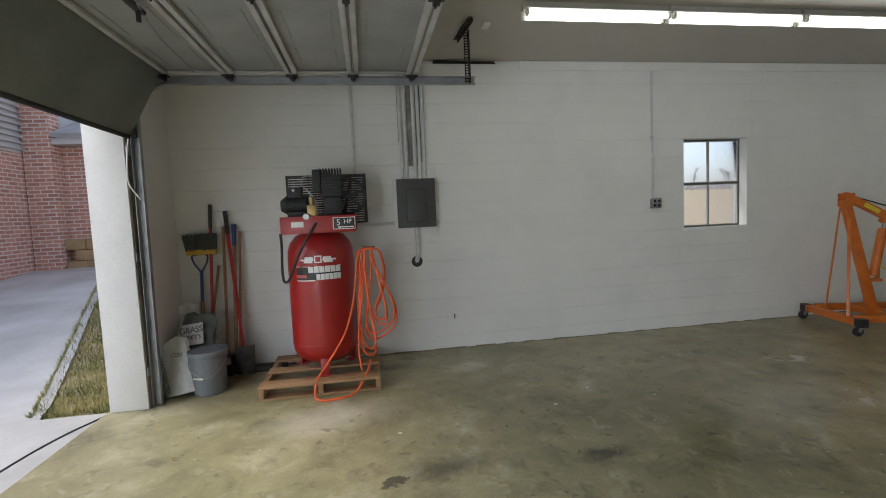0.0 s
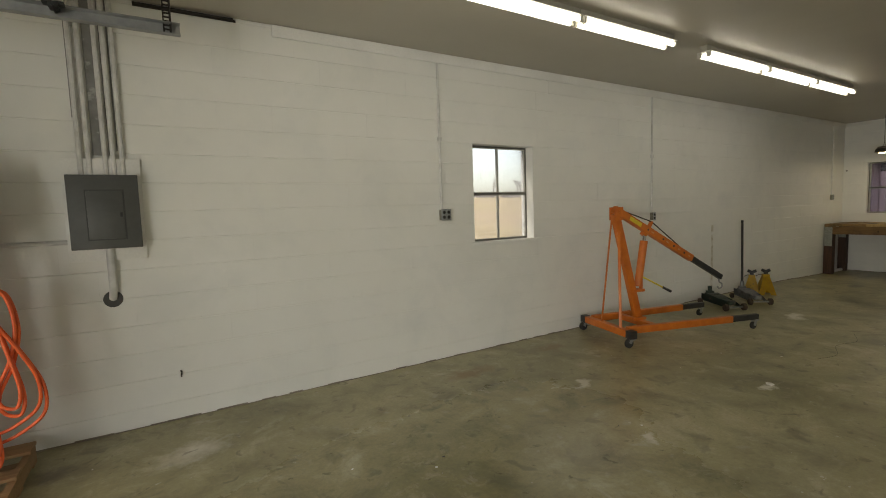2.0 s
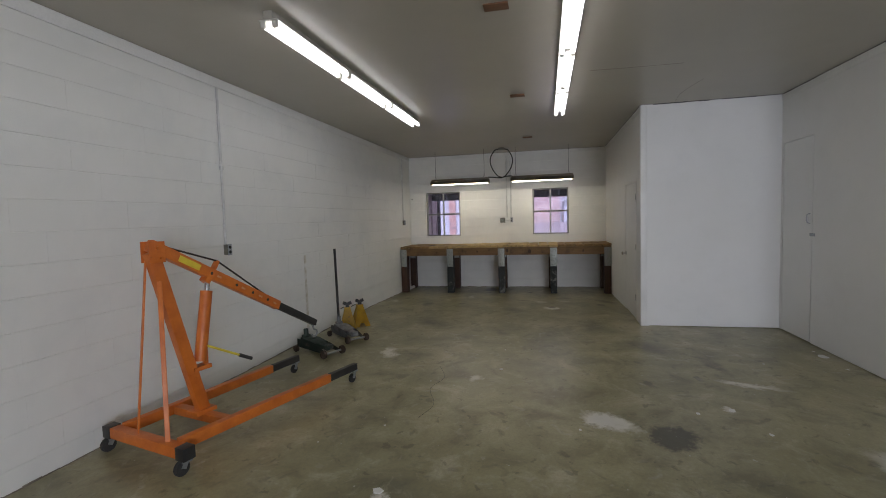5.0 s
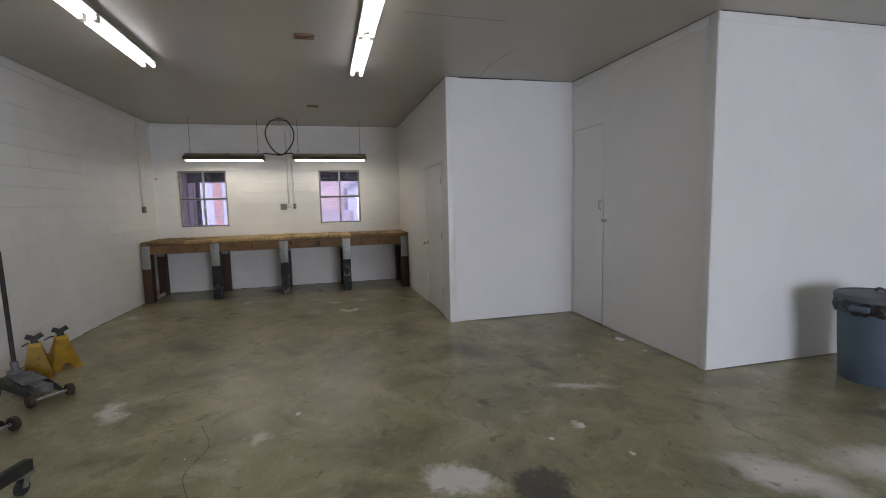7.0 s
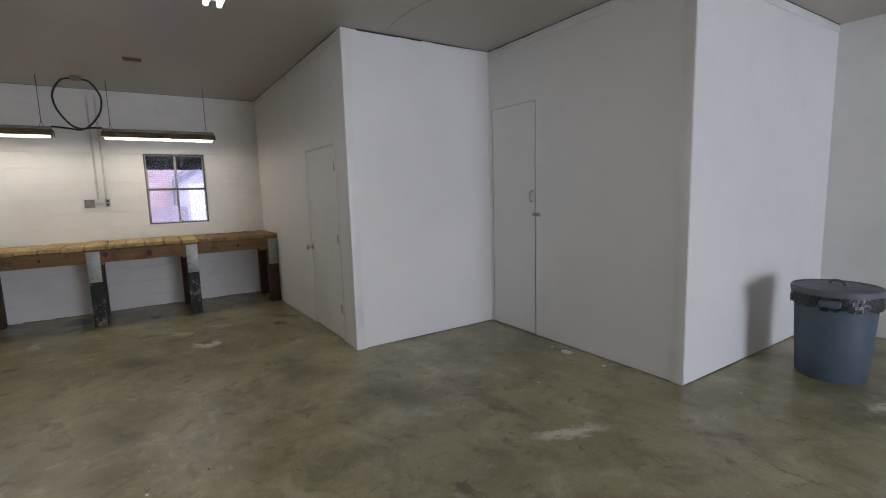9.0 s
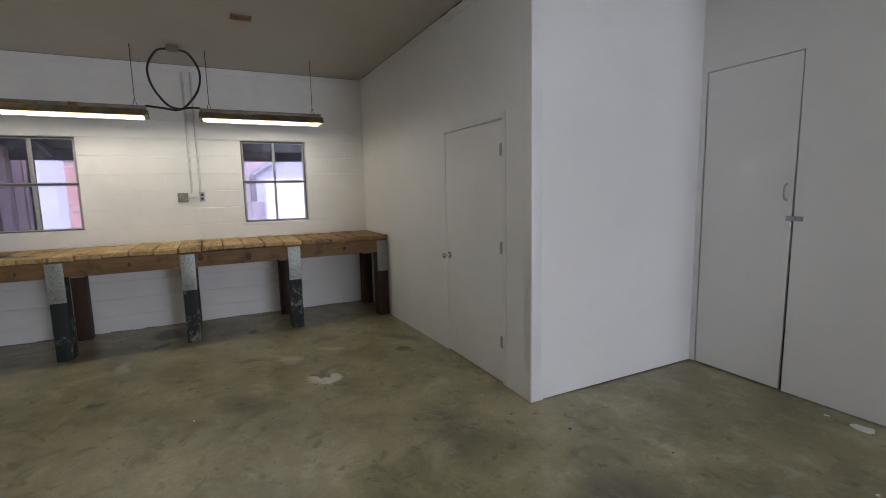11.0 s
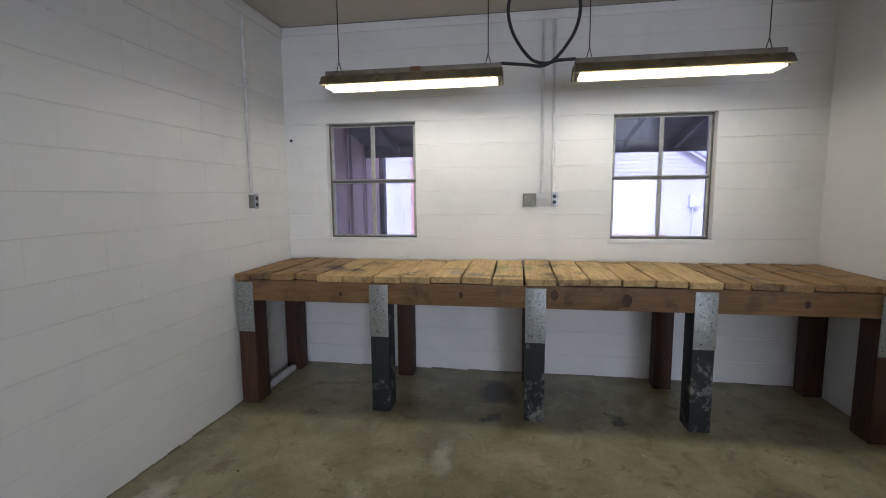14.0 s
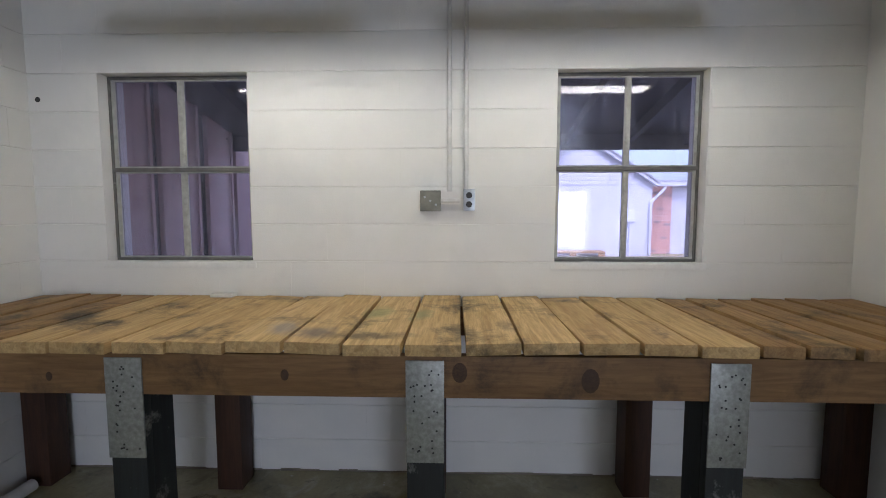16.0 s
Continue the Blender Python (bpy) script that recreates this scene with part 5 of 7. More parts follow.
evergreen(70, 76, 3.6)

# ---- conduits, outlets and panel ----
def conduit(name, runs, label, straps=(), r=0.0125):
    t = thing(name, (0, 0, 0), label, "conduit", "", "structure")
    for run in runs:
        part("pipe", one(tube, run, r, 8, False), CONDUIT, t)
    for x0, x1, y0, y1, z0, z1 in straps:
        part("coupling", boxes((x0, x1, y0, y1, z0, z1), bevel=0.003), CONDUIT, t)
    return t


yw = N - 0.016
conduit("conduit_north_1", [[(3.315, yw, 1.50), (3.315, yw, 2.922)]], "white painted conduit up the block wall", ((3.298, 3.332, yw - 0.016, N - 0.001, 2.18, 2.22),))
conduit("conduit_north_2", [[(6.69, yw, 1.38), (6.69, yw, 2.922)]], "thin white painted conduit up the block wall", ((6.673, 6.707, yw - 0.016, N - 0.001, 2.12, 2.16),))
conduit("conduit_north_3", [[(12.635, yw, 1.55), (12.635, yw, 2.42), (12.63, yw - 0.004, 2.46), (12.63, yw - 0.004, 2.922)]], "white painted conduit beside the workbench", ((12.615, 12.655, yw - 0.016, N - 0.001, 2.40, 2.45),))
conduit("conduit_east", [[(E - 0.016, 2.705, 1.54), (E - 0.016, 2.705, 2.94)], [(E - 0.016, 2.615, 1.54), (E - 0.016, 2.615, 2.94)], [(E - 0.03, 2.76, 1.49), (E - 0.03, 2.65, 1.49)]], "pair of white painted conduits above the bench")
conduit("conduit_panel", [[(x, yw - 0.02, 1.80), (x, yw - 0.02, H - 0.002)] for x in (0.502, 0.550, 0.640, 0.685, 0.735)] + [[(0.02, yw, 1.36), (0.02, yw, H - 0.002)], [(0.02, yw, 1.375), (0.42, yw, 1.375)]], "bundle of white painted conduits above the breaker panel", (), 0.0155)

panel = thing("breaker_panel", (0.43, N, 1.33), "dark grey steel breaker panel on a white backboard", "breaker panel")
part("backboard", boxes((-0.035, 0.405, -0.034, -0.001, -0.09, 0.60), bevel=0.003), WHITE_TRIM, panel, "white painted plywood backboard")
part("cabinet", boxes((0.0, 0.38, -0.12, -0.035, 0.0, 0.48), bevel=0.004), PANEL_GREY, panel)
part("cover", boxes((-0.006, 0.386, -0.128, -0.121, -0.006, 0.486), bevel=0.003), PANEL_GREY, panel)
part("door_gap", boxes((0.087, 0.303, -0.1295, -0.1282, 0.052, 0.388)), PRINT_BLACK, panel, "dark gap round the panel door")
pdoor = part("door", boxes((0.095, 0.295, -0.138, -0.1298, 0.06, 0.38), bevel=0.003), PANEL_GREY, panel)
part("latch", boxes((0.272, 0.286, -0.142, -0.1385, 0.205, 0.235), bevel=0.001), IRON, pdoor)
part("drop_pipe", one(tube, [(0.19, -0.05, 0.0), (0.19, -0.05, -0.20), (0.19, -0.045, -0.27), (0.185, -0.03, -0.33), (0.18, 0.0, -0.36)], 0.024, 12), CONDUIT, panel, "white painted service pipe")
part("wall_hole", one(rod, (0.18, -0.004, -0.365), (0.18, -0.001, -0.365), 0.058, seg=24), PRINT_BLACK, panel, "dark ragged hole round the pipe")


def outlet(name, m, gangs, label):
    """A surface box with sockets, local axes: x along the wall, -y into the room."""
    o = thing(name, m, label, "outlet")
    w = 0.052 * gangs
    part("box", boxes((-w / 2, w / 2, -0.05, -0.001, -0.052, 0.052), bevel=0.004), BOX_GREY, o)
    part("cover", boxes((-w / 2 - 0.004, w / 2 + 0.004, -0.055, -0.0505, -0.057, 0.057), bevel=0.002), STEEL, o, "steel cover plate")
    for g in range(gangs):
        x = (g - (gangs - 1) / 2) * 0.052
        for z in (-0.024, 0.024):
            part("socket", one(rod, (x, -0.055, z), (x, -0.0585, z), 0.0165, seg=14), RUBBER, o, "black socket face")
    return o


outlet("outlet", pose(3.345, N, 1.46), 2, "grey surface outlet box with four black sockets")
outlet("outlet", pose(6.70, N, 1.325), 1, "small grey surface outlet box on the block wall")
outlet("outlet", pose(12.64, N, 1.50), 1, "grey surface outlet box with black sockets by the bench")
outlet("outlet", pose(E, 2.60, 1.495, 0, 0, -90), 1, "grey outlet box with black sockets above the bench")
sb = thing("switch_box", pose(E, 2.805, 1.49, 0, 0, -90), "plain grey steel junction cover above the bench", "switch box")
part("cover", boxes((-0.055, 0.055, -0.045, -0.001, -0.055, 0.055), bevel=0.005), BOX_GREY, sb)
for x, z in ((-0.03, 0.02), (0.03, -0.02), (0.0, 0.0)):
    part("screw", one(rod, (x, -0.0455, z), (x, -0.048, z), 0.006, seg=8), STEEL, sb)
bare = thing("bare_strip", (0, N, 0), "unpainted grey block strip behind the conduits", "wall mark")
for x0, x1, z0 in ((0.572, 0.622, 1.955), (0.662, 0.668, 1.955), (0.706, 0.715, 1.99), (0.478, 0.484, 2.2)):
    part("strip", boxes((x0, x1, -0.003, -0.0005, z0, H - 0.004)), BARE_BLOCK, bare)
hole = thing("wall_plug", pose(E, 4.945, 2.04, 0, 0, -90), "small black hole in the block wall", "hole")
part("plug", one(rod, (0, -0.003, 0), (0, -0.0005, 0), 0.014, seg=14), PRINT_BLACK, hole)
nub = thing("wall_nail", (0.98, N, 0.35), "dark bent nail stub in the block wall", "nail")
part("stub", one(tube, [(0, 0, 0.02), (0.004, -0.02, 0.015), (0.0, -0.025, -0.02)], 0.006, 6), RUST, nub)
scar = thing("paint_scar", (8.25, N, 0.05), "tan strip of bare old paint on the wall", "wall mark")
part("strip", boxes((-0.025, 0.026, -0.0035, -0.0005, 0.003, 1.085)), surface("old tan paint", rgb(0.52, 0.48, 0.38), rgb(0.68, 0.66, 0.6), 14, (0.5, 0.7), wear=rgb(0.76, 0.76, 0.74), wear_at=(0.45, 0.6)), scar)
for i, x in enumerate((5.93, 8.35, 11.39)):
    vent = thing("ceiling_patch", (x, 2.155, H), "small brown wooden patch on the ceiling", "ceiling patch", "ceiling patches")
    part("board", boxes((-0.055, 0.055, -0.085, 0.085, -0.012, -0.002), bevel=0.002), PATCH, vent)
cb = thing("ceiling_box", (1.19, 4.08, H), "small painted box on the ceiling", "junction box")
part("box", boxes((-0.03, 0.03, -0.05, 0.05, -0.022, -0.002), bevel=0.003), LAMP_WHITE, cb)


# ---- compressor corner ----
pal = thing("pallet", (-0.34, 4.45, 0), "rough wooden pallet under the compressor", "pallet")
for x in (-0.47, 0.0, 0.47):
    part("stringer", boxes((x - 0.02, x + 0.02, -0.42, 0.40, 0.018, 0.102), bevel=0.003), PALLET, pal)
for y in (-0.365, 0.0, 0.35):
    wide = 0.06 if abs(y) < 0.3 else 0.08
    part("deck_board", boxes((-0.49, 0.49, y - wide, y + wide, 0.103, 0.122), bevel=0.003), PALLET, pal)
for y in (-0.37, 0.0, 0.35):
    part("bottom_board", boxes((-0.49, 0.49, y - 0.05, y + 0.05, 0.0, 0.017), bevel=0.002), PALLET, pal)

comp = thing("air_compressor", (-0.31, 4.45, 0.122), "tall red upright air compressor with black pump on top", "air compressor")
tank = bmesh.new()
R = 0.288
prof = [(0.0, 0.06), (0.10, 0.065), (0.19, 0.085), (0.255, 0.13), (0.283, 0.19), (R, 0.25)] + [(R, z) for z in (0.6, 0.98)] + [(0.283, 1.06), (0.26, 1.13), (0.21, 1.19), (0.13, 1.225), (0.0, 1.235)]
lathe(tank, prof, seg=48)
tk = part("tank", tank, RED, comp, "glossy red steel tank")
part("weld_seam", one(lathe, [(R + 0.0005, 0.243), (R + 0.003, 0.250), (R + 0.0005, 0.257)], seg=48), RED, tk)
for a in (270, 30, 150):
    c, s_ = math.cos(radians(a)), math.sin(radians(a))
    leg = bmesh.new()
    bar(leg, (0.245 * c, 0.245 * s_, 0.17), (0.265 * c, 0.265 * s_, 0.0), 0.075, 0.012, 0.002, (c, s_, 0))
    bar(leg, (0.21 * c, 0.21 * s_, 0.006), (0.32 * c, 0.32 * s_, 0.006), 0.08, 0.012, 0.002)
    part("foot", leg, RED, comp)
plat = bmesh.new()
box(plat, -0.29, 0.33, -0.25, 0.25, 1.345, 1.36, bevel=0.003)
box(plat, -0.29, 0.33, -0.255, -0.245, 1.215, 1.352, bevel=0.003)
box(plat, -0.29, 0.33, 0.245, 0.255, 1.215, 1.352, bevel=0.003)
base = part("platform", plat, RED, comp, "red sheet steel platform")
part("rating_plate", boxes((0.145, 0.32, -0.2575, -0.2552, 1.245, 1.335), bevel=0.0008), PRINT_BLACK, base, "black rating plate")
part("plate_rim", one(lambda bm: [box(bm, *r) for r in ((0.14, 0.325, -0.2568, -0.2551, 1.24, 1.245), (0.14, 0.325, -0.2568, -0.2551, 1.335, 1.34), (0.14, 0.145, -0.2568, -0.2551, 1.245, 1.335), (0.32, 0.325, -0.2568, -0.2551, 1.245, 1.335))]), PRINT_WHITE, base)
letters("rating_text", "5", 0.075, PRINT_WHITE, base, pose(0.185, -0.2585, 1.295, 90))
letters("rating_text", "HP", 0.055, PRINT_WHITE, base, pose(0.262, -0.2585, 1.303, 90))
part("small_print", boxes((0.18, 0.31, -0.2592, -0.2577, 1.253, 1.262)), PRINT_WHITE, base)
part("paper_label", boxes((-0.20, -0.10, -0.2575, -0.2552, 1.27, 1.315)), PRINT_WHITE, base, "white paper label")
FRONT = -90
lab = part("label_band", one(wrap, R, FRONT - 40, FRONT + 40, 0.825, 0.93), PRINT_BLACK, tk, "black label band")
for a0, a1, z0, z1, mat in (
    (-17, 38, 0.885, 0.935, PRINT_WHITE), (-4, 38, 0.823, 0.873, PRINT_WHITE), (-40, -20, 0.842, 0.868, surface("red print", rgb(0.5, 0.12, 0.1), rgb(0.45, 0.1, 0.1), 20, (0.4, 0.5), bump=0.02)), (-40, 38, 0.935, 0.939, PRINT_WHITE), (-40, -6, 0.815, 0.823, PRINT_WHITE),
):
    n = 6 if z1 - z0 > 0.04 else 1
    step = (a1 - a0) / n
    for i in range(n):
        part("lettering_block", one(wrap, R + 0.002, FRONT + a0 + i * step, FRONT + a0 + (i + (0.9 if n > 1 else 1)) * step, z0, z1, 4), mat, tk)
for a0, a1, z0, z1, mat in ((-30, -7, 0.985, 1.0, PRINT_WHITE), (7, 30, 0.985, 1.0, PRINT_WHITE), (-22, -8, 1.0, 1.018, PRINT_WHITE), (8, 22, 1.0, 1.018, PRINT_WHITE), (-24, -9, 0.968, 0.985, PRINT_WHITE), (9, 24, 0.968, 0.985, PRINT_WHITE), (-6, 6, 0.968, 1.028, PRINT_WHITE), (-4, 4, 0.976, 1.018, TOOL_RED)):
    part("emblem", one(wrap, 0.2865 + (0.005 if mat is TOOL_RED else 0.0035), FRONT + a0, FRONT + a1, z0, z1, 4), mat, tk)

guard = bmesh.new()
gx0, gx1, gz0, gz1, gy = -0.285, 0.435, 1.28, 1.735, 0.16
for r in ((gx0, gx1, gy - 0.012, gy + 0.012, gz1 - 0.02, gz1), (gx0, gx1, gy - 0.012, gy + 0.012, gz0, gz0 + 0.02), (gx0, gx0 + 0.02, gy - 0.012, gy + 0.012, gz0, gz1), (gx1 - 0.025, gx1, gy - 0.03, gy + 0.012, gz0, gz1)):
    box(guard, *r, bevel=0.003)
for i in range(13):
    x = gx0 + 0.03 + i * 0.055
    box(guard, x, x + 0.004, gy + 0.0065, gy + 0.010, gz0 + 0.01, gz1 - 0.01)
cage = part("belt_guard", guard, BLACK, comp, "black slotted belt guard")
for i in range(19):
    z = gz0 + 0.03 + i * 0.022
    part("slat", boxes((gx0 + 0.015, gx1 - 0.02, gy + 0.002, gy + 0.006, z, z + 0.015)), BLACK, cage)
wc = Vector((0.265, 0.05, 1.53))
ring = [(wc + Vector((0.155 * math.cos(a), 0, 0.155 * math.sin(a)))) for a in [2 * math.pi * i / 28 for i in range(29)]]
fly = part("flywheel", one(tube, ring, 0.014, 8, False), IRON, comp, "black spoked flywheel")
part("hub", one(rod, wc - Vector((0, 0.03, 0)), wc + Vector((0, 0.06, 0)), 0.03, seg=16), IRON, fly)
for i in range(6):
    a = 2 * math.pi * i / 6 + 0.3
    part("spoke", one(bar, wc, wc + Vector((0.15 * math.cos(a), 0, 0.15 * math.sin(a))), 0.028, 0.014, 0.003, (0, 1, 0)), IRON, fly)
pm = part("pump", boxes((0.06, 0.215, -0.13, 0.07, 1.36, 1.52), bevel=0.02), IRON, comp, "black finned twin pump")
part("cylinder", boxes((0.05, 0.22, -0.115, 0.055, 1.522, 1.71), bevel=0.01), IRON, pm)
for i in range(6):
    part("cooling_fin", boxes((0.035, 0.235, -0.13, 0.07, 1.545 + i * 0.026, 1.556 + i * 0.026), bevel=0.003), IRON, pm)
for i in range(8):
    part("head_fin", boxes((0.045 + i * 0.024, 0.053 + i * 0.024, -0.12, 0.06, 1.712, 1.768), bevel=0.002), IRON, pm)
part("air_filter", boxes((-0.02, 0.048, -0.14, -0.02, 1.56, 1.758), bevel=0.012), IRON, pm)
mot = part("motor", one(rod, (-0.25, -0.06, 1.46), (-0.08, -0.06, 1.46), 0.085, seg=28), IRON, comp, "black electric motor")
part("end_bell", one(rod, (-0.30, -0.06, 1.46), (-0.251, -0.06, 1.46), 0.05, 0.082, 20), IRON, mot)
part("motor_base", boxes((-0.24, -0.09, -0.15, 0.02, 1.361, 1.40), bevel=0.004), IRON, mot)
part("capacitor_cover", boxes((-0.235, -0.11, -0.155, -0.06, 1.52, 1.61), bevel=0.018), IRON, mot)
for i in range(7):
    a = radians(170 + i * 22)
    c, s_ = math.cos(a), math.sin(a)
    part("rib", one(bar, (-0.24, -0.06 + 0.087 * c, 1.46 + 0.087 * s_), (-0.09, -0.06 + 0.087 * c, 1.46 + 0.087 * s_), 0.006, 0.010, 0.0, (0, c, s_)), IRON, mot)
part("cap_bolt", one(rod, (-0.18, -0.156, 1.585), (-0.18, -0.161, 1.585), 0.012, seg=12), STEEL, comp)
part("steel_line", one(tube, [(0.0, -0.09, 1.70), (-0.06, -0.09, 1.71), (-0.11, -0.10, 1.685), (-0.10, -0.12, 1.62), (-0.03, -0.15, 1.54), (0.005, -0.16, 1.46), (0.0, -0.17, 1.36)], 0.008, 8), STEEL, comp, "bent steel air line")
sw = bmesh.new()
box(sw, -0.07, 0.01, -0.22, -0.14, 1.36, 1.455, bevel=0.008)
rod(sw, (-0.03, -0.18, 1.455), (-0.03, -0.18, 1.52), 0.02, seg=12)
rod(sw, (-0.005, -0.22, 1.25), (-0.005, -0.22, 1.38), 0.012, seg=10)
part("pressure_switch", sw, BRASS, comp, "brass pressure valve")
gauge = part("gauge", one(rod, (-0.075, -0.23, 1.355), (-0.075, -0.262, 1.355), 0.027, seg=20), CHROME, comp, "round pressure gauge")
part("dial", one(rod, (-0.075, -0.262, 1.355), (-0.075, -0.2635, 1.355), 0.022, seg=20), PRINT_WHITE, gauge)
part("power_cord", one(tube, [(0.0, -0.26, 1.30), (-0.06, -0.29, 1.20), (-0.14, -0.31, 1.06), (-0.20, -0.29, 0.93), (-0.25, -0.24, 0.83), (-0.295, -0.2, 0.815), (-0.31, -0.18, 0.90), (-0.302, -0.18, 1.10), (-0.30, -0.2, 1.22)], 0.011, 8), RUBBER, comp, "black rubber power cord")

cord = thing("extension_cord", (0.02, 4.33, 0.122), "orange extension cord hung in loops beside the compressor", "cord")
loops = (
    [(0.0, 0.02, 1.03), (0.05, -0.01, 1.05), (0.10, -0.02, 1.03), (0.09, -0.03, 0.86), (0.05, -0.03, 0.62), (0.03, -0.02, 0.42), (0.07, -0.02, 0.34), (0.16, -0.02, 0.36), (0.26, -0.02, 0.44), (0.27, -0.03, 0.58), (0.21, -0.04, 0.74), (0.13, -0.05, 0.90), (0.09, -0.04, 1.01)],
    [(0.02, 0.0, 1.05), (0.10, -0.02, 1.055), (0.17, -0.01, 1.02), (0.20, -0.02, 0.86), (0.17, -0.03, 0.70), (0.11, -0.03, 0.56), (0.12, -0.04, 0.48), (0.18, -0.05, 0.46), (0.20, -0.05, 0.55), (0.17, -0.05, 0.72), (0.13, -0.04, 0.90), (0.11, -0.03, 1.02)],
    [(-0.01, 0.0, 1.04), (0.0, -0.03, 0.85), (-0.02, -0.05, 0.55), (-0.01, -0.06, 0.30), (0.06, -0.06, 0.22), (0.10, -0.05, 0.30), (0.06, -0.04, 0.60), (0.04, -0.04, 0.90), (0.05, -0.02, 1.04)],
    [(0.02, -0.02, 1.05), (-0.02, -0.05, 0.90), (-0.06, -0.09, 0.62), (-0.14, -0.15, 0.36), (-0.27, -0.22, 0.16), (-0.38, -0.30, 0.02), (-0.40, -0.36, -0.085), (-0.36, -0.43, -0.11), (-0.22, -0.43, -0.112), (-0.08, -0.36, -0.10), (0.02, -0.27, 0.02), (0.06, -0.17, 0.10)],
    [(0.03, -0.02, 1.04), (0.02, -0.06, 0.7), (-0.03, -0.10, 0.35), (-0.035, -0.14, 0.14), (-0.02, -0.16, 0.01)],
)
for k, pts in enumerate(loops):
    if k < 3:
        pts = [(x * 1.12, y, 1.05 - (1.05 - z) * 1.14) for x, y, z in pts]
        part("loop", one(tube, [(x * 0.9 + 0.012, y - 0.02, 1.05 - (1.05 - z) * 0.93) for x, y, z in pts], 0.009, 8), CORD_ORANGE, cord)
    part("loop", one(tube, pts, 0.009, 8), CORD_ORANGE, cord)
part("plug", one(lambda bm: (rod(bm, (0.045, 0.0, 1.06), (0.13, 0.0, 1.055), 0.014, seg=10), rod(bm, (0.13, 0.0, 1.055), (0.15, 0.0, 1.055), 0.018, seg=10))), BRASS, cord)


# ---- bucket, sacks, tools ----
bk = thing("bucket", (-1.31, 4.40, 0), "grey plastic bucket with lid and wire handle", "bucket")
part("pail", one(lathe, [(0.125, 0.0), (0.13, 0.006), (0.148, 0.30), (0.155, 0.30), (0.155, 0.325), (0.149, 0.325), (0.151, 0.36)], seg=32), BUCKET, bk)
part("lid", one(lathe, [(0.158, 0.345), (0.160, 0.372), (0.152, 0.378), (0.146, 0.368), (0.0, 0.370)], seg=32), BUCKET, bk, "grey snap-on lid")
part("handle", one(tube, [(-0.155, -0.02, 0.30), (-0.11, -0.12, 0.235), (0.0, -0.163, 0.17), (0.08, -0.145, 0.19), (0.13, -0.10, 0.24), (0.155, -0.02, 0.30)], 0.003, 6), STEEL, bk, "thin wire handle")
part("grip", one(tube, [(-0.08, -0.152, 0.172), (0.0, -0.168, 0.165)], 0.008, 8, False), IVORY, bk)


def sack(name, m, w, d, h, label, seed, mat):
    t = thing(name, m, label, "sack")
    bm = bmesh.new()
    bmesh.ops.create_cube(bm, size=1)
    bmesh.ops.subdivide_edges(bm, edges=bm.edges[:], cuts=15, use_grid_fill=True)
    for v in bm.verts:
        u = v.co.copy()
        high = min(1, max(0, u.z + 0.5))
        swell = (1 - abs(2 * u.x) ** 4 * 0.5) * (1.0 - 0.82 * high ** 2.2)
        v.co = Vector((u.x * w * (1 - 0.06 * high), u.y * d * swell, high * h))
        k = noise.noise_vector(v.co * 8 + Vector((seed, 0, 0)))
        f = noise.noise_vector(v.co * 24 + Vector((0, seed, 0)))
        v.co += Vector((k.x * 0.02 + f.x * 0.006, (k.y * 0.035 + f.y * 0.012) * min(1, 0.3 + high), (k.z * 0.07 * high ** 3 + f.z * 0.012) * min(1, v.co.z * 8)))
        v.co.z = max(0.0, v.co.z)
    part("bag", bm, mat, t)
    return t


def printed(sk, text, size, mat, x, y, z, slant):
    letters("print", text, size, mat, sk, pose(x, y, z, 90) @ Matrix.Rotation(radians(slant), 4, "Z"))


s1 = sack("sack", pose(-1.525, 4.38, 0.012, -10, -13, -16), 0.29, 0.16, 0.48, "white printed paper sack leaning beside the bucket", 2, SACK)
printed(s1, "CONTRACTORS MIX", 0.046, SACK_DARK, -0.07, -0.100, 0.24, -84)
printed(s1, "CON", 0.05, SACK_DARK, 0.075, -0.098, 0.33, -6)
s2 = sack("sack", pose(-1.53, 4.60, 0.0, -10, 6, -14), 0.32, 0.18, 0.64, "crumpled dark grass seed sack with white label", 6, SACK_DARK)
label = part("white_panel", boxes((-0.10, 0.10, -0.006, 0.006, -0.095, 0.095), bevel=0.005), PRINT_WHITE, s2, "white printed panel")
label.matrix_basis = pose(0.0, -0.096, 0.47, -8, -14, 0)
printed(s2, "GRASS\nSEED", 0.075, SACK_DARK, 0.0, -0.108, 0.47, 14)
s3 = sack("sack", pose(-1.57, 4.80, 0.0, -10, -4, 6), 0.26, 0.14, 0.72, "folded pale paper sack against the front wall", 11, SACK)
bd = thing("floor_board", (-1.0, 4.88, 0), "dark board lying along the wall", "board")
part("board", boxes((-0.45, 0.25, -0.06, 0.06, 0.0, 0.05), bevel=0.004), DARK_BOARD, bd)




def leaning(name, foot, top, r, mat, grip, label, category):
    """A long handle leaning on the wall, with a grip at its top."""
    t = thing(name, foot, label, category, "yard tools")
    d = Vector(top) - Vector(foot)
    part("shaft", one(rod, d * 0.12, d * (0.86 if grip else 1.0), r, seg=10), mat, t)
    if grip:
        part("grip", one(rod, d * 0.86, d, r * 1.15, r * 1.3, 10), grip, t, "black rubber grip")
    return t, d


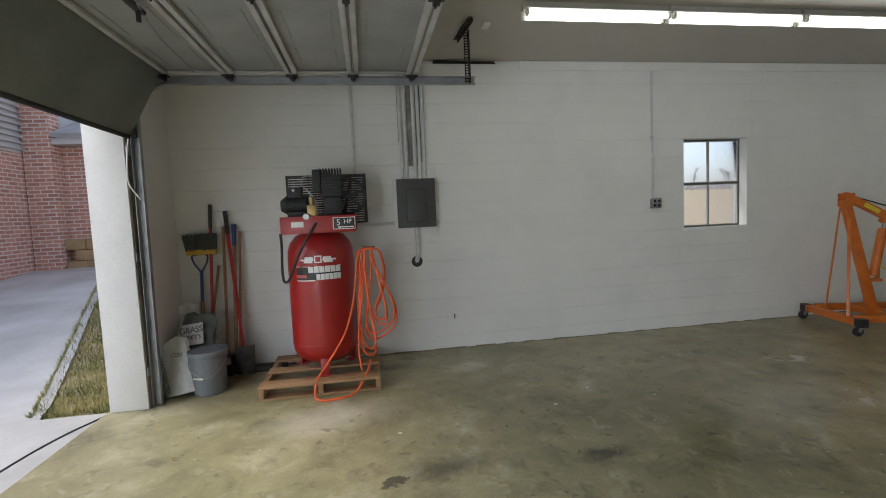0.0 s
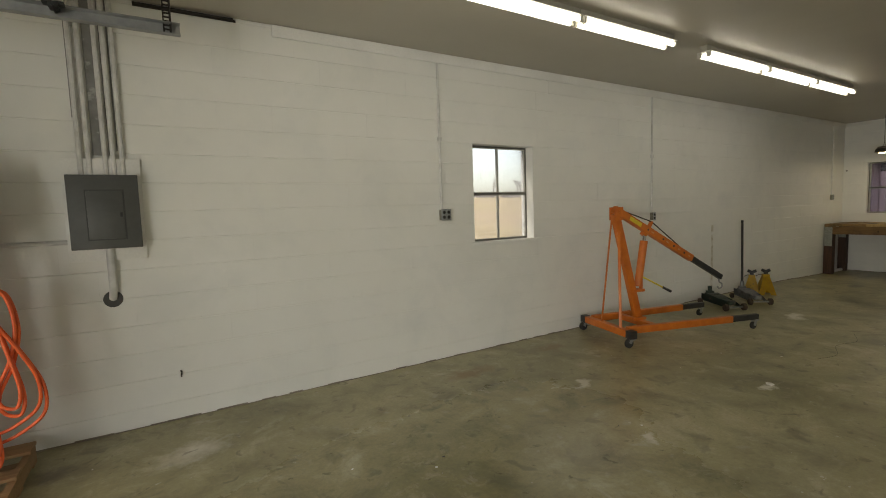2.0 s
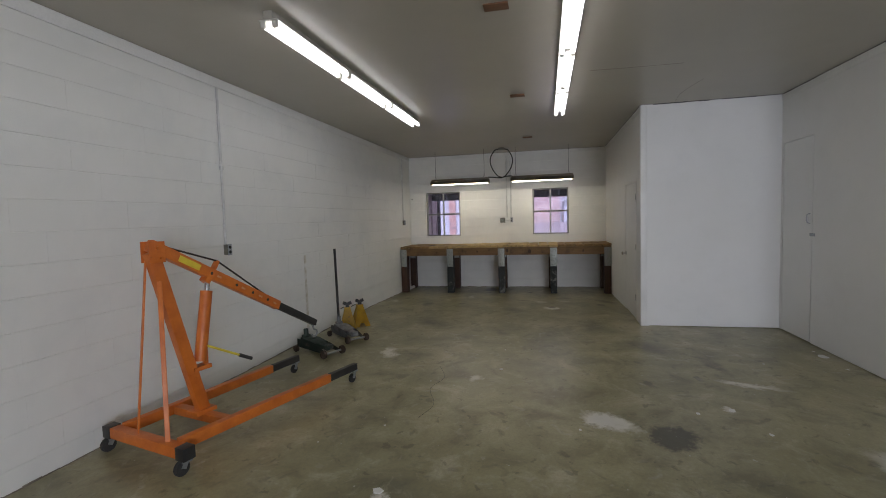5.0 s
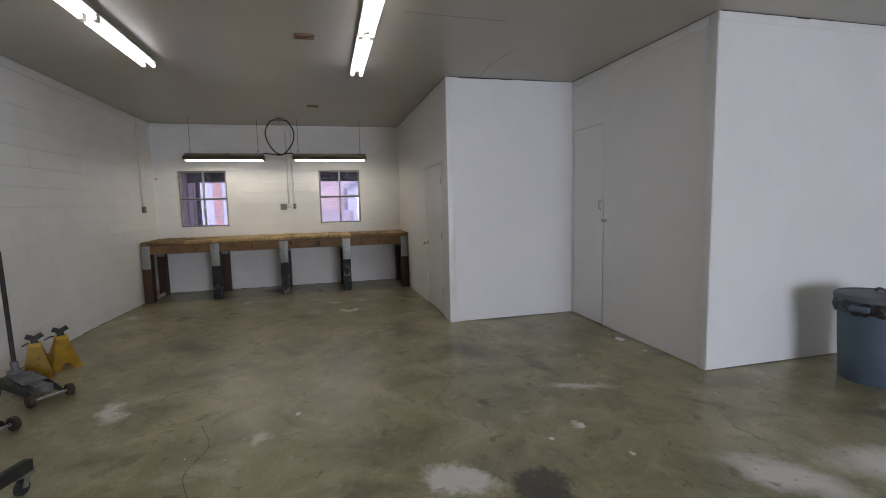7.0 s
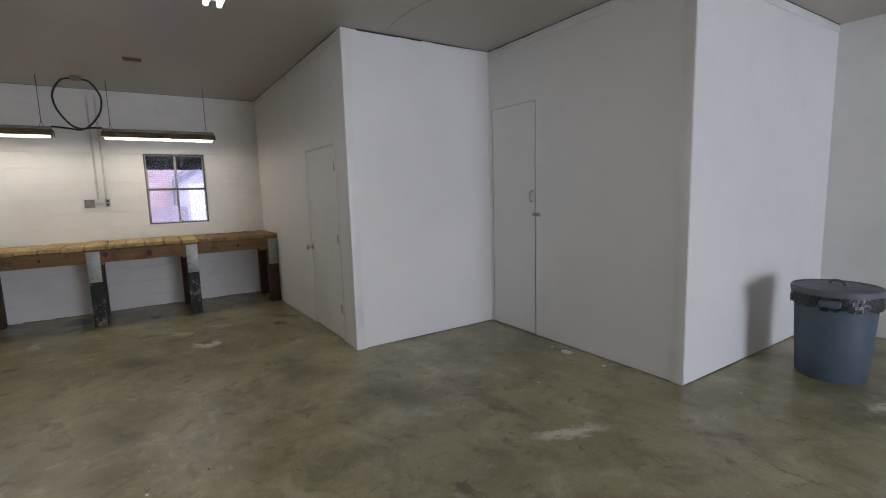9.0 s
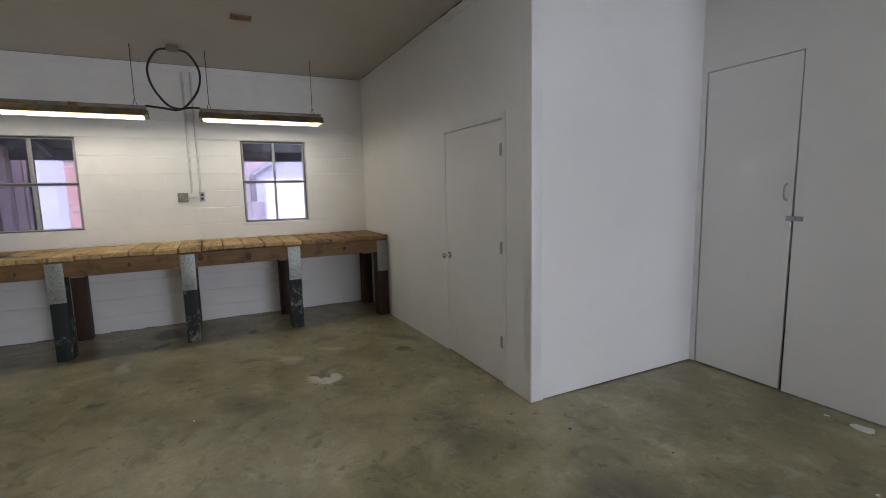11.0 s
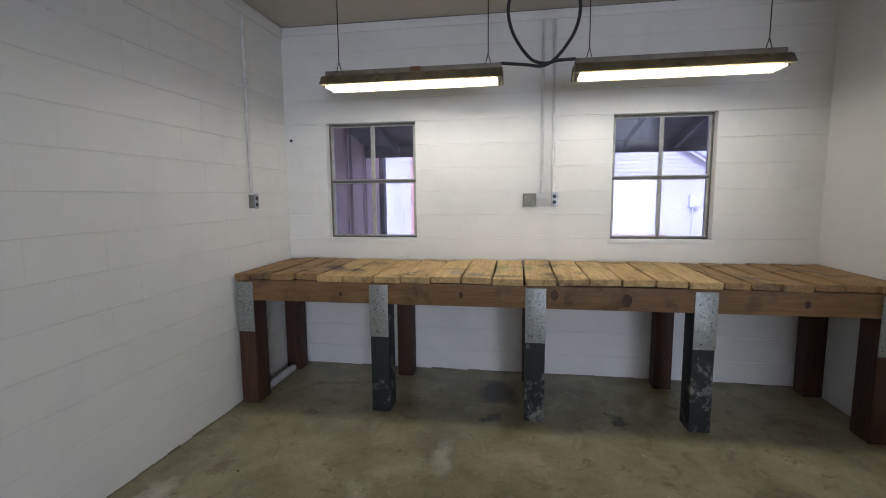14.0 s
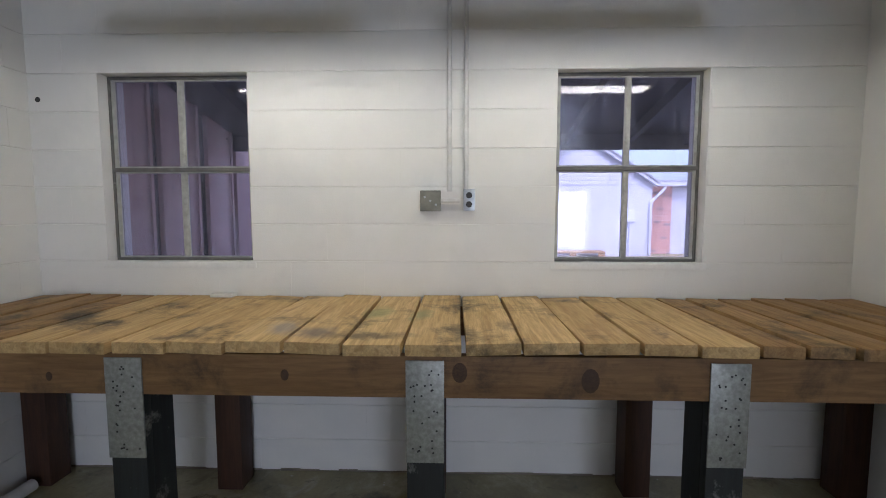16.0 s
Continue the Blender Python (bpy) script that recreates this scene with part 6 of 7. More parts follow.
def blade(t, d, w, h, mat, name="blade"):
    bm = bmesh.new()
    n = 7
    rows = []
    for i in range(n + 1):
        u = 2 * i / n - 1
        row = []
        for j in range(6):
            v = j / 5
            row.append(bm.verts.new((u * w / 2 * (1 - 0.75 * max(0, 0.45 - v)), -0.02 + 0.035 * u * u - 0.03 * math.sin(v * 3), v * h)))
        rows.append(row)
    for p, q in zip(rows, rows[1:]):
        for j in range(5):
            bm.faces.new((p[j], q[j], q[j + 1], p[j + 1]))
    bmesh.ops.solidify(bm, geom=bm.faces[:], thickness=0.003)
    part(name, bm, mat, t)


t, d = leaning("shovel", (-1.40, 4.78, 0.0), (-1.365, 4.95, 1.64), 0.014, TOOL_RED, RUBBER, "red long-handled shovel with black grip", "shovel")
blade(t, d, 0.20, 0.30, IRON)
t, d = leaning("spade", (-1.10, 4.78, 0.0), (-1.235, 4.95, 1.57), 0.016, TOOL_RED, RUBBER, "red digging spade with black grip", "spade")
blade(t, d, 0.17, 0.28, GREY_JACK)
t, d = leaning("hoe", (-1.27, 4.80, 0.0), (-1.265, 4.96, 1.42), 0.014, ASH, None, "worn wooden handled garden hoe", "hoe")
blade(t, d, 0.15, 0.11, IRON)
t, d = leaning("garden_fork", (-1.20, 4.80, 0.0), (-1.165, 4.96, 1.44), 0.017, ASH, TOOL_BLUE, "wooden handled fork with blue grip", "garden fork")
part("tines", one(lambda bm: [tube(bm, [(x, -0.02, 0.20), (x, -0.03, 0.1), (x * 1.05, -0.02, 0.0)], 0.006, 6) for x in (-0.08, -0.03, 0.03, 0.08)] + [box(bm, -0.09, 0.09, -0.026, -0.012, 0.195, 0.215)]), IRON, t, "dark steel tines")
t, d = leaning("pole_tool", (-1.17, 4.82, 0.0), (-1.115, 4.96, 1.37), 0.012, ASH, None, "thin dark wooden tool handle", "tool handle")
blade(t, d, 0.14, 0.2, IRON)
t, d = leaning("rake", (-1.47, 4.76, 0.0), (-1.33, 4.96, 1.05), 0.012, ASH, None, "fan rake with wooden handle, head down", "rake")
part("tines", one(lambda bm: [tube(bm, [(0, 0.0, 0.30), (0.09 * k / 6, -0.03, 0.14), (0.155 * k / 6, -0.03, 0.015)], 0.0028, 5) for k in range(-6, 7)]), IRON, t, "black fanned tines")
br = thing("push_broom", (-1.49, 4.80, 0.0), "blue handled broom standing head up with grey bristles", "broom", "yard tools")
part("shaft", one(rod, (0.0, 0.0, 0.0), (0.015, 0.11, 1.02), 0.015, seg=10), TOOL_BLUE, br)
part("sleeve", one(rod, (0.006, 0.05, 0.46), (0.010, 0.08, 0.72), 0.018, seg=10), ASH, br)
part("yoke", one(tube, [(0.01, 0.105, 1.0), (-0.045, 0.105, 1.09), (-0.05, 0.105, 1.16), (0.07, 0.105, 1.165), (0.07, 0.105, 1.09), (0.02, 0.105, 1.0)], 0.009, 8), TOOL_BLUE, br)
part("head_block", boxes((-0.10, 0.17, 0.08, 0.13, 1.165, 1.215), bevel=0.008), YELLOW, br, "yellow broom block")
bristles = bmesh.new()
rr = random.Random(2)
for i in range(160):
    x, y = rr.uniform(-0.10, 0.165), rr.uniform(0.082, 0.128)
    bar(bristles, (x, y, 1.20), (x * 1.10 - 0.01 + rr.uniform(-0.012, 0.012), y + rr.uniform(-0.01, 0.01), rr.uniform(1.335, 1.37)), 0.008, 0.008)
part("bristles", bristles, BRISTLE, br, "stiff grey bristles")


# ---- engine hoist ----
hoist = thing("engine_hoist", pose(5.15, 4.49, 0, 0, 0, -13.5), "orange folding engine hoist with black boom tip on casters", "engine hoist")


def caster(x, y, top, parent, r=0.05, turn=0.0):
    c = bmesh.new()
    for s in (-1, 1):
        bar(c, (x - 0.012, y + s * 0.022, top - 0.01), (x - 0.03, y + s * 0.022, r), 0.034, 0.004, 0.001, (0, 1, 0))
    box(c, x - 0.035, x + 0.03, y - 0.03, y + 0.03, top - 0.014, top, bevel=0.002)
    k = part("caster", c, STEEL, parent, "steel swivel caster")
    w = bmesh.new()
    rod(w, (x - 0.03, y - 0.016, r), (x - 0.03, y + 0.016, r), r, seg=20)
    bmesh.ops.bevel(w, geom=[e for e in w.edges if abs(e.calc_face_angle(0)) > 1], offset=0.006, segments=2, affect="EDGES")
    part("wheel", w, RUBBER, k, "black caster wheel")


BZ = 0.138
part("cross_beam", one(bar, (0.0, -0.36, BZ), (0.0, 0.36, BZ), 0.075, 0.075, 0.006), ORANGE, hoist)
for s in (-1, 1):
    part("end_cap", boxes((-0.042, 0.042, s * 0.40 - 0.042, s * 0.40 + 0.042, BZ - 0.042, BZ + 0.042), bevel=0.005), BLACK, hoist, "black end cap")
    caster(0.0, s * 0.40, BZ - 0.043, hoist)
    a, b = Vector((0.03, s * 0.30, BZ + 0.02)), Vector((1.43, s * 0.36, BZ + 0.008))
    part("leg", one(bar, a, b, 0.06, 0.075, 0.006), ORANGE, hoist, "orange square leg")
    b2 = b + (b - a).normalized() * 0.38
    tip = part("leg_tip", one(bar, b, b2, 0.05, 0.065, 0.005), BLACK, hoist, "black leg extension")
    caster(b2.x - 0.03, b2.y, BZ - 0.026, hoist, 0.042)
part("mast_bracket", one(lambda bm: (bar(bm, (0.42, -0.29, BZ + 0.01), (0.42, 0.29, BZ + 0.01), 0.075, 0.06, 0.005), bar(bm, (0.33, 0, BZ + 0.05), (0.50, 0, BZ + 0.05), 0.12, 0.03, 0.004))), ORANGE, hoist)
M0, M1 = Vector((0.43, 0.0, BZ + 0.03)), Vector((0.13, 0.02, 1.40))
part("mast", one(bar, M0, M1, 0.065, 0.085, 0.006, (1, 0, 0.2)), ORANGE, hoist, "leaning orange mast")
head = bmesh.new()
for s in (-1, 1):
    box(head, 0.09, 0.20, 0.02 + s * 0.045 - 0.004, 0.02 + s * 0.045 + 0.004, 1.33, 1.475, bevel=0.002)
rod(head, (0.15, -0.045, 1.43), (0.15, 0.085, 1.43), 0.013, seg=12)
rod(head, (0.17, -0.045, 1.36), (0.17, 0.085, 1.36), 0.010, seg=12)
part("mast_head", head, ORANGE, hoist)
part("brace", one(bar, (0.0, 0.09, BZ + 0.03), (0.11, 0.05, 1.36), 0.03, 0.012, 0.002), ORANGE, hoist, "flat brace strut")
part("brace", one(bar, (0.0, -0.23, BZ + 0.03), (0.15, -0.02, 1.20), 0.03, 0.012, 0.002), ORANGE, hoist, "flat brace strut")
P0, P1 = Vector((0.15, 0.02, 1.435)), Vector((1.80, 0.11, 0.545))
pd = P1 - P0
boom = part("boom", one(bar, P0 - pd * 0.02, P0 + pd * 0.69, 0.065, 0.08, 0.006), ORANGE, hoist, "orange boom with pin holes")
for f in (0.26, 0.40, 0.50, 0.60):
    c = P0 + pd * f
    part("pin_hole", one(rod, c - Vector((0, 0.036, 0)), c + Vector((0, 0.036, 0)), 0.012, seg=12), PRINT_BLACK, boom)
for f in (0.29, 0.43, 0.54, 0.64):
    c = P0 + pd * f
    part("load_mark", one(bar, c - Vector((0, 0.0335, 0)), c + pd * 0.022 - Vector((0, 0.0335, 0)), 0.002, 0.014), LOAD_MARK, boom, "worn white load mark")
c = P0 + pd * 0.10
part("sticker", one(bar, c - Vector((0, 0.0335, 0)), c + pd * 0.10 - Vector((0, 0.0335, 0)), 0.002, 0.045), STICKER_YELLOW, boom, "yellow sticker")
part("boom_tip", one(bar, P0 + pd * 0.68, P1, 0.05, 0.062, 0.004), BLACK, hoist, "worn black inner boom")
part("hook", one(tube, [P1 + Vector((-0.03, 0, -0.02)), P1 + Vector((-0.02, 0, -0.06)), P1 + Vector((0.02, 0, -0.085)), P1 + Vector((0.02, 0, -0.125)), P1 + Vector((-0.02, 0, -0.14)), P1 + Vector((-0.05, 0, -0.115))], 0.009, 8), STEEL, hoist, "steel lifting hook")
kp = P0 + pd * 0.29 + Vector((0.03, 0, 0.115))
part("truss_post", one(bar, P0 + pd * 0.27, kp, 0.05, 0.02, 0.003), ORANGE, hoist)
part("truss_rod", one(tube, [P0 + Vector((-0.02, 0, 0.03)), kp, P0 + pd * 0.60 + Vector((0, 0, 0.045))], 0.007, 6, False), RUST, hoist, "thin truss rod")
R0, R1 = M0.lerp(M1, 0.30) + Vector((0.085, 0, -0.02)), P0 + pd * 0.25 + Vector((0, 0, -0.05))
ram = part("hydraulic_ram", one(rod, R0.lerp(R1, 0.06), R0.lerp(R1, 0.86), 0.043, seg=20), ORANGE, hoist, "orange hydraulic ram")
part("piston", one(rod, R0.lerp(R1, 0.84), R1, 0.02, seg=12), CHROME, ram)
part("ram_base", one(lambda bm: (bar(bm, R0 + Vector((-0.07, 0, -0.005)), R0 + Vector((0.07, 0, -0.005)), 0.09, 0.03, 0.003), bar(bm, R0 + Vector((0.05, 0, 0.0)), R0 + Vector((0.05, 0, 0.16)), 0.03, 0.03, 0.003))), ORANGE, ram)
part("ram_clevis", one(bar, R1 + Vector((-0.03, 0, -0.02)), R1 + Vector((0.03, 0, 0.05)), 0.07, 0.05, 0.004), ORANGE, ram)
hb = R0 + Vector((0.05, -0.02, 0.15))
part("pump_handle", one(rod, hb, hb + Vector((0.25, -0.06, -0.14)), 0.009, seg=10), STICKER_YELLOW, ram, "yellow pump handle")
part("handle_grip", one(rod, hb + Vector((0.24, -0.058, -0.134)), hb + Vector((0.34, -0.08, -0.19)), 0.014, seg=10), RUBBER, ram, "black handle grip")


# ---- floor jacks and stands ----
def floor_jack(m, paint, wheel_mat, label, handle):
    """Low trolley jack, local x forward."""
    j = thing("floor_jack", m, label, "floor jack")
    for s in (-1, 1):
        side = bmesh.new()
        prof = [(-0.30, 0.05), (0.27, 0.035), (0.29, 0.06), (0.12, 0.11), (-0.12, 0.155), (-0.30, 0.15)]
        vs = [side.verts.new((x, s * 0.095, z)) for x, z in prof]
        side.faces.new(vs)
        bmesh.ops.solidify(side, geom=side.faces[:], thickness=0.010 * s)
        part("side_plate", side, paint, j)
        for x, r in ((0.27, 0.048), (-0.27, 0.04)):
            w = bmesh.new()
            rod(w, (x, s * 0.112, r), (x, s * 0.155, r), r, seg=20)
            bmesh.ops.bevel(w, geom=[e for e in w.edges if abs(e.calc_face_angle(0)) > 1], offset=0.006, segments=2, affect="EDGES")
            part("wheel", w, wheel_mat, j, "small solid wheel")
    part("axle", one(rod, (0.27, -0.12, 0.048), (0.27, 0.12, 0.048), 0.012, seg=10), STEEL, j)
    part("power_unit", one(lambda bm: (box(bm, -0.29, -0.10, -0.06, 0.06, 0.05, 0.16, bevel=0.015), rod(bm, (-0.12, 0, 0.10), (0.05, 0, 0.085), 0.04, seg=14))), paint, j)
    part("lift_arm", one(lambda bm: (bar(bm, (-0.10, 0.0, 0.125), (0.22, 0.0, 0.085), 0.10, 0.045, 0.006), rod(bm, (0.20, 0, 0.09), (0.20, 0, 0.125), 0.05, seg=16))), paint, j)
    part("top_plate", one(bar, (-0.20, 0, 0.162), (0.06, 0, 0.128), 0.17, 0.006, 0.001), paint, j)
    part("handle_socket", one(lambda bm: (rod(bm, (-0.24, 0, 0.15), (-0.25, 0, 0.26), 0.028, seg=14), box(bm, -0.28, -0.21, -0.045, 0.045, 0.13, 0.19, bevel=0.008))), paint, j)
    if handle:
        part("handle", one(rod, (-0.25, 0, 0.25), (-0.285, 0.0, 1.20), 0.017, seg=14), RUBBER, j, "tall black pole handle")
    return j


floor_jack(pose(7.67, 4.545, 0, 0, 0, 244), GREEN_JACK, BROWN_WHEEL, "low dirty green trolley jack without handle", False)
floor_jack(pose(8.34, 4.475, 0, 0, 0, 231), GREY_JACK, BROWN_WHEEL, "worn grey trolley jack with upright black handle", True)


def jack_stand(m, label):
    t = thing("jack_stand", m, label, "jack stand", "yellow jack stands")
    body = bmesh.new()
    h = 0.285
    low, top = 0.12, 0.045
    for k in range(4):
        a, b = [(math.cos(radians(45 + 90 * i)) * 1.414, math.sin(radians(45 + 90 * i)) * 1.414) for i in (k, k + 1)]
        la, lb = Vector((a[0] * low, a[1] * low, 0.0)), Vector((b[0] * low, b[1] * low, 0.0))
        ta, tb = Vector((a[0] * top, a[1] * top, h)), Vector((b[0] * top, b[1] * top, h))
        m1, m2 = la.lerp(lb, 0.3), la.lerp(lb, 0.7)
        arch = la.lerp(lb, 0.5).lerp(ta.lerp(tb, 0.5), 0.26)
        a1, a2 = la.lerp(lb, 0.36).lerp(ta.lerp(tb, 0.36), 0.16), la.lerp(lb, 0.64).lerp(ta.lerp(tb, 0.64), 0.16)
        body.faces.new([body.verts.new(p) for p in (la, m1, a1, arch, a2, m2, lb, tb, ta)])
    bmesh.ops.solidify(body, geom=body.faces[:], thickness=0.004)
    part("body", body, YELLOW, t)
    part("collar", boxes((-0.045, 0.045, -0.045, 0.045, h - 0.01, h + 0.035), bevel=0.006), YELLOW, t)
    part("column", boxes((-0.02, 0.02, -0.025, 0.025, h - 0.15, h + 0.075), bevel=0.003), IRON, t, "black ratchet column")
    sad = bmesh.new()
    for s in (-1, 1):
        bar(sad, (0, 0, h + 0.075), (0, s * 0.06, h + 0.105), 0.045, 0.014, 0.003, (1, 0, 0))
    part("saddle", sad, IRON, t, "black forked saddle")
    part("release_lever", one(tube, [(0.04, 0.02, h + 0.01), (0.09, 0.05, h + 0.02), (0.12, 0.10, h - 0.01)], 0.006, 6), IRON, t)
    return t


jack_stand(pose(8.86, 4.70, 0, 0, 0, 25), "yellow steel jack stand with black saddle")
jack_stand(pose(9.08, 4.60, 0, 0, 0, 40), "yellow steel jack stand with black saddle")


# ---- rubbish bin ----
can = thing("trash_can", pose(6.585, -2.25, 0) @ Matrix.Diagonal((0.93, 0.93, 1.0, 1.0)), "blue grey plastic trash can with lid and black bag", "trash can")
prof = [(0.0, 0.0), (0.235, 0.0), (0.243, 0.012), (0.262, 0.30), (0.278, 0.585), (0.292, 0.59), (0.292, 0.665), (0.282, 0.665)]
part("body", one(lathe, prof, seg=48), CAN_GREY, can)
for a in (100, 280):
    c, s_ = math.cos(radians(a)), math.sin(radians(a))
    part("handle", one(lambda bm: bar(bm, (0.285 * c - 0.07 * s_, 0.285 * s_ + 0.07 * c, 0.62), (0.285 * c + 0.07 * s_, 0.285 * s_ - 0.07 * c, 0.62), 0.05, 0.10, 0.015, (c, s_, 0))), CAN_GREY, can)
skirt, rb = bmesh.new(), random.Random(9)
rings = [[skirt.verts.new(((r + rb.uniform(-0.004, 0.007)) * math.cos(2 * math.pi * i / 64), (r + rb.uniform(-0.004, 0.007)) * math.sin(2 * math.pi * i / 64), z + rb.uniform(-0.022, 0.016) * (1 if k == 0 else 0.2))) for i in range(64)] for k, (r, z) in enumerate(((0.303, 0.575), (0.306, 0.615), (0.300, 0.655), (0.296, 0.685)))]
for lo, hi in zip(rings, rings[1:]):
    for i in range(64):
        skirt.faces.new((lo[i], lo[(i + 1) % 64], hi[(i + 1) % 64], hi[i]))
part("bag", skirt, BAG, can, "black plastic bag turned over the rim")
lid = part("lid", one(lathe, [(0.300, 0.665), (0.308, 0.668), (0.308, 0.70), (0.300, 0.712), (0.285, 0.712), (0.278, 0.703), (0.22, 0.712), (0.0, 0.722)], seg=48), LID_GREY, can, "grey round lid")
part("lid_handle", one(tube, [(-0.06, 0.02, 0.717), (-0.05, 0.01, 0.742), (0.0, -0.02, 0.752), (0.05, -0.045, 0.742), (0.06, -0.05, 0.717)], 0.010, 8), LID_GREY, lid)


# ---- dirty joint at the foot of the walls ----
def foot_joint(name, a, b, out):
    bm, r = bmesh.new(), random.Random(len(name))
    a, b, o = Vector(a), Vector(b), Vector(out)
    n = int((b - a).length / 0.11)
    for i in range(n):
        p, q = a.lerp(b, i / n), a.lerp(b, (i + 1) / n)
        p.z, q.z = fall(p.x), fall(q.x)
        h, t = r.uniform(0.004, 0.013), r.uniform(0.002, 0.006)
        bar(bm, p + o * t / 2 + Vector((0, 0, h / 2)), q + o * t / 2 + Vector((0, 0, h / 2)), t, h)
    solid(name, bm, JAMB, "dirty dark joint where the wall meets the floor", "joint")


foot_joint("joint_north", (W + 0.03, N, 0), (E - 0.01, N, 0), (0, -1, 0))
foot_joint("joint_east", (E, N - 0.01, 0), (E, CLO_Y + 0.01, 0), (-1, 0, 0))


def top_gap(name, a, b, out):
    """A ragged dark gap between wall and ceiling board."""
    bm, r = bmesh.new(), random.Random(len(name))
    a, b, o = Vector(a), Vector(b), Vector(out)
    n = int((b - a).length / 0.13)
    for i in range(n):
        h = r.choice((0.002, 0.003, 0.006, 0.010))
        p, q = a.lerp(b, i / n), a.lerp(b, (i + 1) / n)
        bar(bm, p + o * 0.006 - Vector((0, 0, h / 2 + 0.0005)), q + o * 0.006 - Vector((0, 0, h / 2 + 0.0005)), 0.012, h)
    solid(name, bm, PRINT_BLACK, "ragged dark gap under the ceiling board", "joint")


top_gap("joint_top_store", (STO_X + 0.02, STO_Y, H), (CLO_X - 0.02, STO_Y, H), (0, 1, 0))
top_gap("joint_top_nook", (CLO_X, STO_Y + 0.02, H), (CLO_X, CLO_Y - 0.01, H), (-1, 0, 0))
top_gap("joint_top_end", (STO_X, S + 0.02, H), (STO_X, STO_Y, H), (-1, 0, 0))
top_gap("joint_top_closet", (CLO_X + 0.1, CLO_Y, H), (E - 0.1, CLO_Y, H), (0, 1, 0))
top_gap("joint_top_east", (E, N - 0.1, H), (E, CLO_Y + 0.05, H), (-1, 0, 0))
for name, path in (("ceiling_crack", [(9.35, 0.16), (8.9, 0.20), (8.33, 0.13)]), ("ceiling_seam", [(7.64, 1.38), (7.66, 1.1), (7.68, 0.5)])):
    solid(name, one(tube, [(x, y, H + 0.0005) for x, y in path], 0.0028, 5), JAMB, "thin open seam in the ceiling board", "crack")


# ---- cracks in the slab ----
rc = random.Random(17)
for path in ([(7.35, 2.95), (7.0, 2.86), (6.7, 2.90), (6.35, 2.82), (6.1, 2.86)],):
    pts = [(x + rc.uniform(-0.02, 0.02), y + rc.uniform(-0.03, 0.03), fall(x) - 0.0012) for x, y in path]
    solid("floor_crack", one(tube, pts, 0.0024, 5), PRINT_BLACK, "hairline crack in the concrete floor", "crack")


# ---- litter on the floor ----
def scrap(x, y, size, mat, seed, label, category):
    r = random.Random(seed)
    t = thing(category.replace(" ", "_"), (x, y, fall(x)), label, category)
    bm = bmesh.new()
    n = r.randint(5, 8)
    top = [bm.verts.new((size * r.uniform(0.5, 1) * math.cos(6.283 * i / n), size * r.uniform(0.3, 0.8) * math.sin(6.283 * i / n), 0.002 + size * 0.12 * r.random())) for i in range(n)]
    bm.faces.new(top)
    low = bmesh.ops.extrude_face_region(bm, geom=bm.faces[:])["geom"]
    for g in low:
        if isinstance(g, bmesh.types.BMVert):
            g.co.z = 0.0
    part("flake", bm, mat, t)


for i, (x, y, s, mat) in enumerate(((8.17, -0.98, 0.07, PRINT_WHITE), (8.36, -0.99, 0.02, PRINT_WHITE), (7.75, -0.98, 0.025, PRINT_WHITE), (1.42, 3.36, 0.022, PRINT_WHITE), (2.21, 3.33, 0.012, PRINT_WHITE), (7.33, 2.31, 0.03, PRINT_WHITE), (6.48, 0.71, 0.028, PRINT_WHITE), (6.18, 0.33, 0.03, PRINT_WHITE), (6.58, 0.44, 0.05, PRINT_WHITE), (0.25, 3.2, 0.02, PRINT_WHITE), (5.08, 2.82, 0.05, PRINT_WHITE))):
    scrap(x, y, s, mat, i, "small white paint chip on the concrete floor", "paint chip")
rl = random.Random(31)
for i in range(46):
    x, y = rl.uniform(-0.8, 12.0), rl.uniform(-0.8, 4.6)
    if (x > STO_X - 0.2 and y < STO_Y + 0.15) or (x > CLO_X - 0.2 and y < CLO_Y + 0.2) or (4.8 < x < 9.4 and y > 3.5):
        continue
    pale = rl.random() < 0.62
    scrap(x, y, rl.uniform(0.005, 0.016), PRINT_WHITE if pale else DARK_BOARD, 100 + i, "tiny pale paint fleck on the concrete floor" if pale else "small dark dirt crumb on the concrete floor", "paint fleck" if pale else "dirt crumb")

# ---- wall blocks, last ----
block_shapes = {}


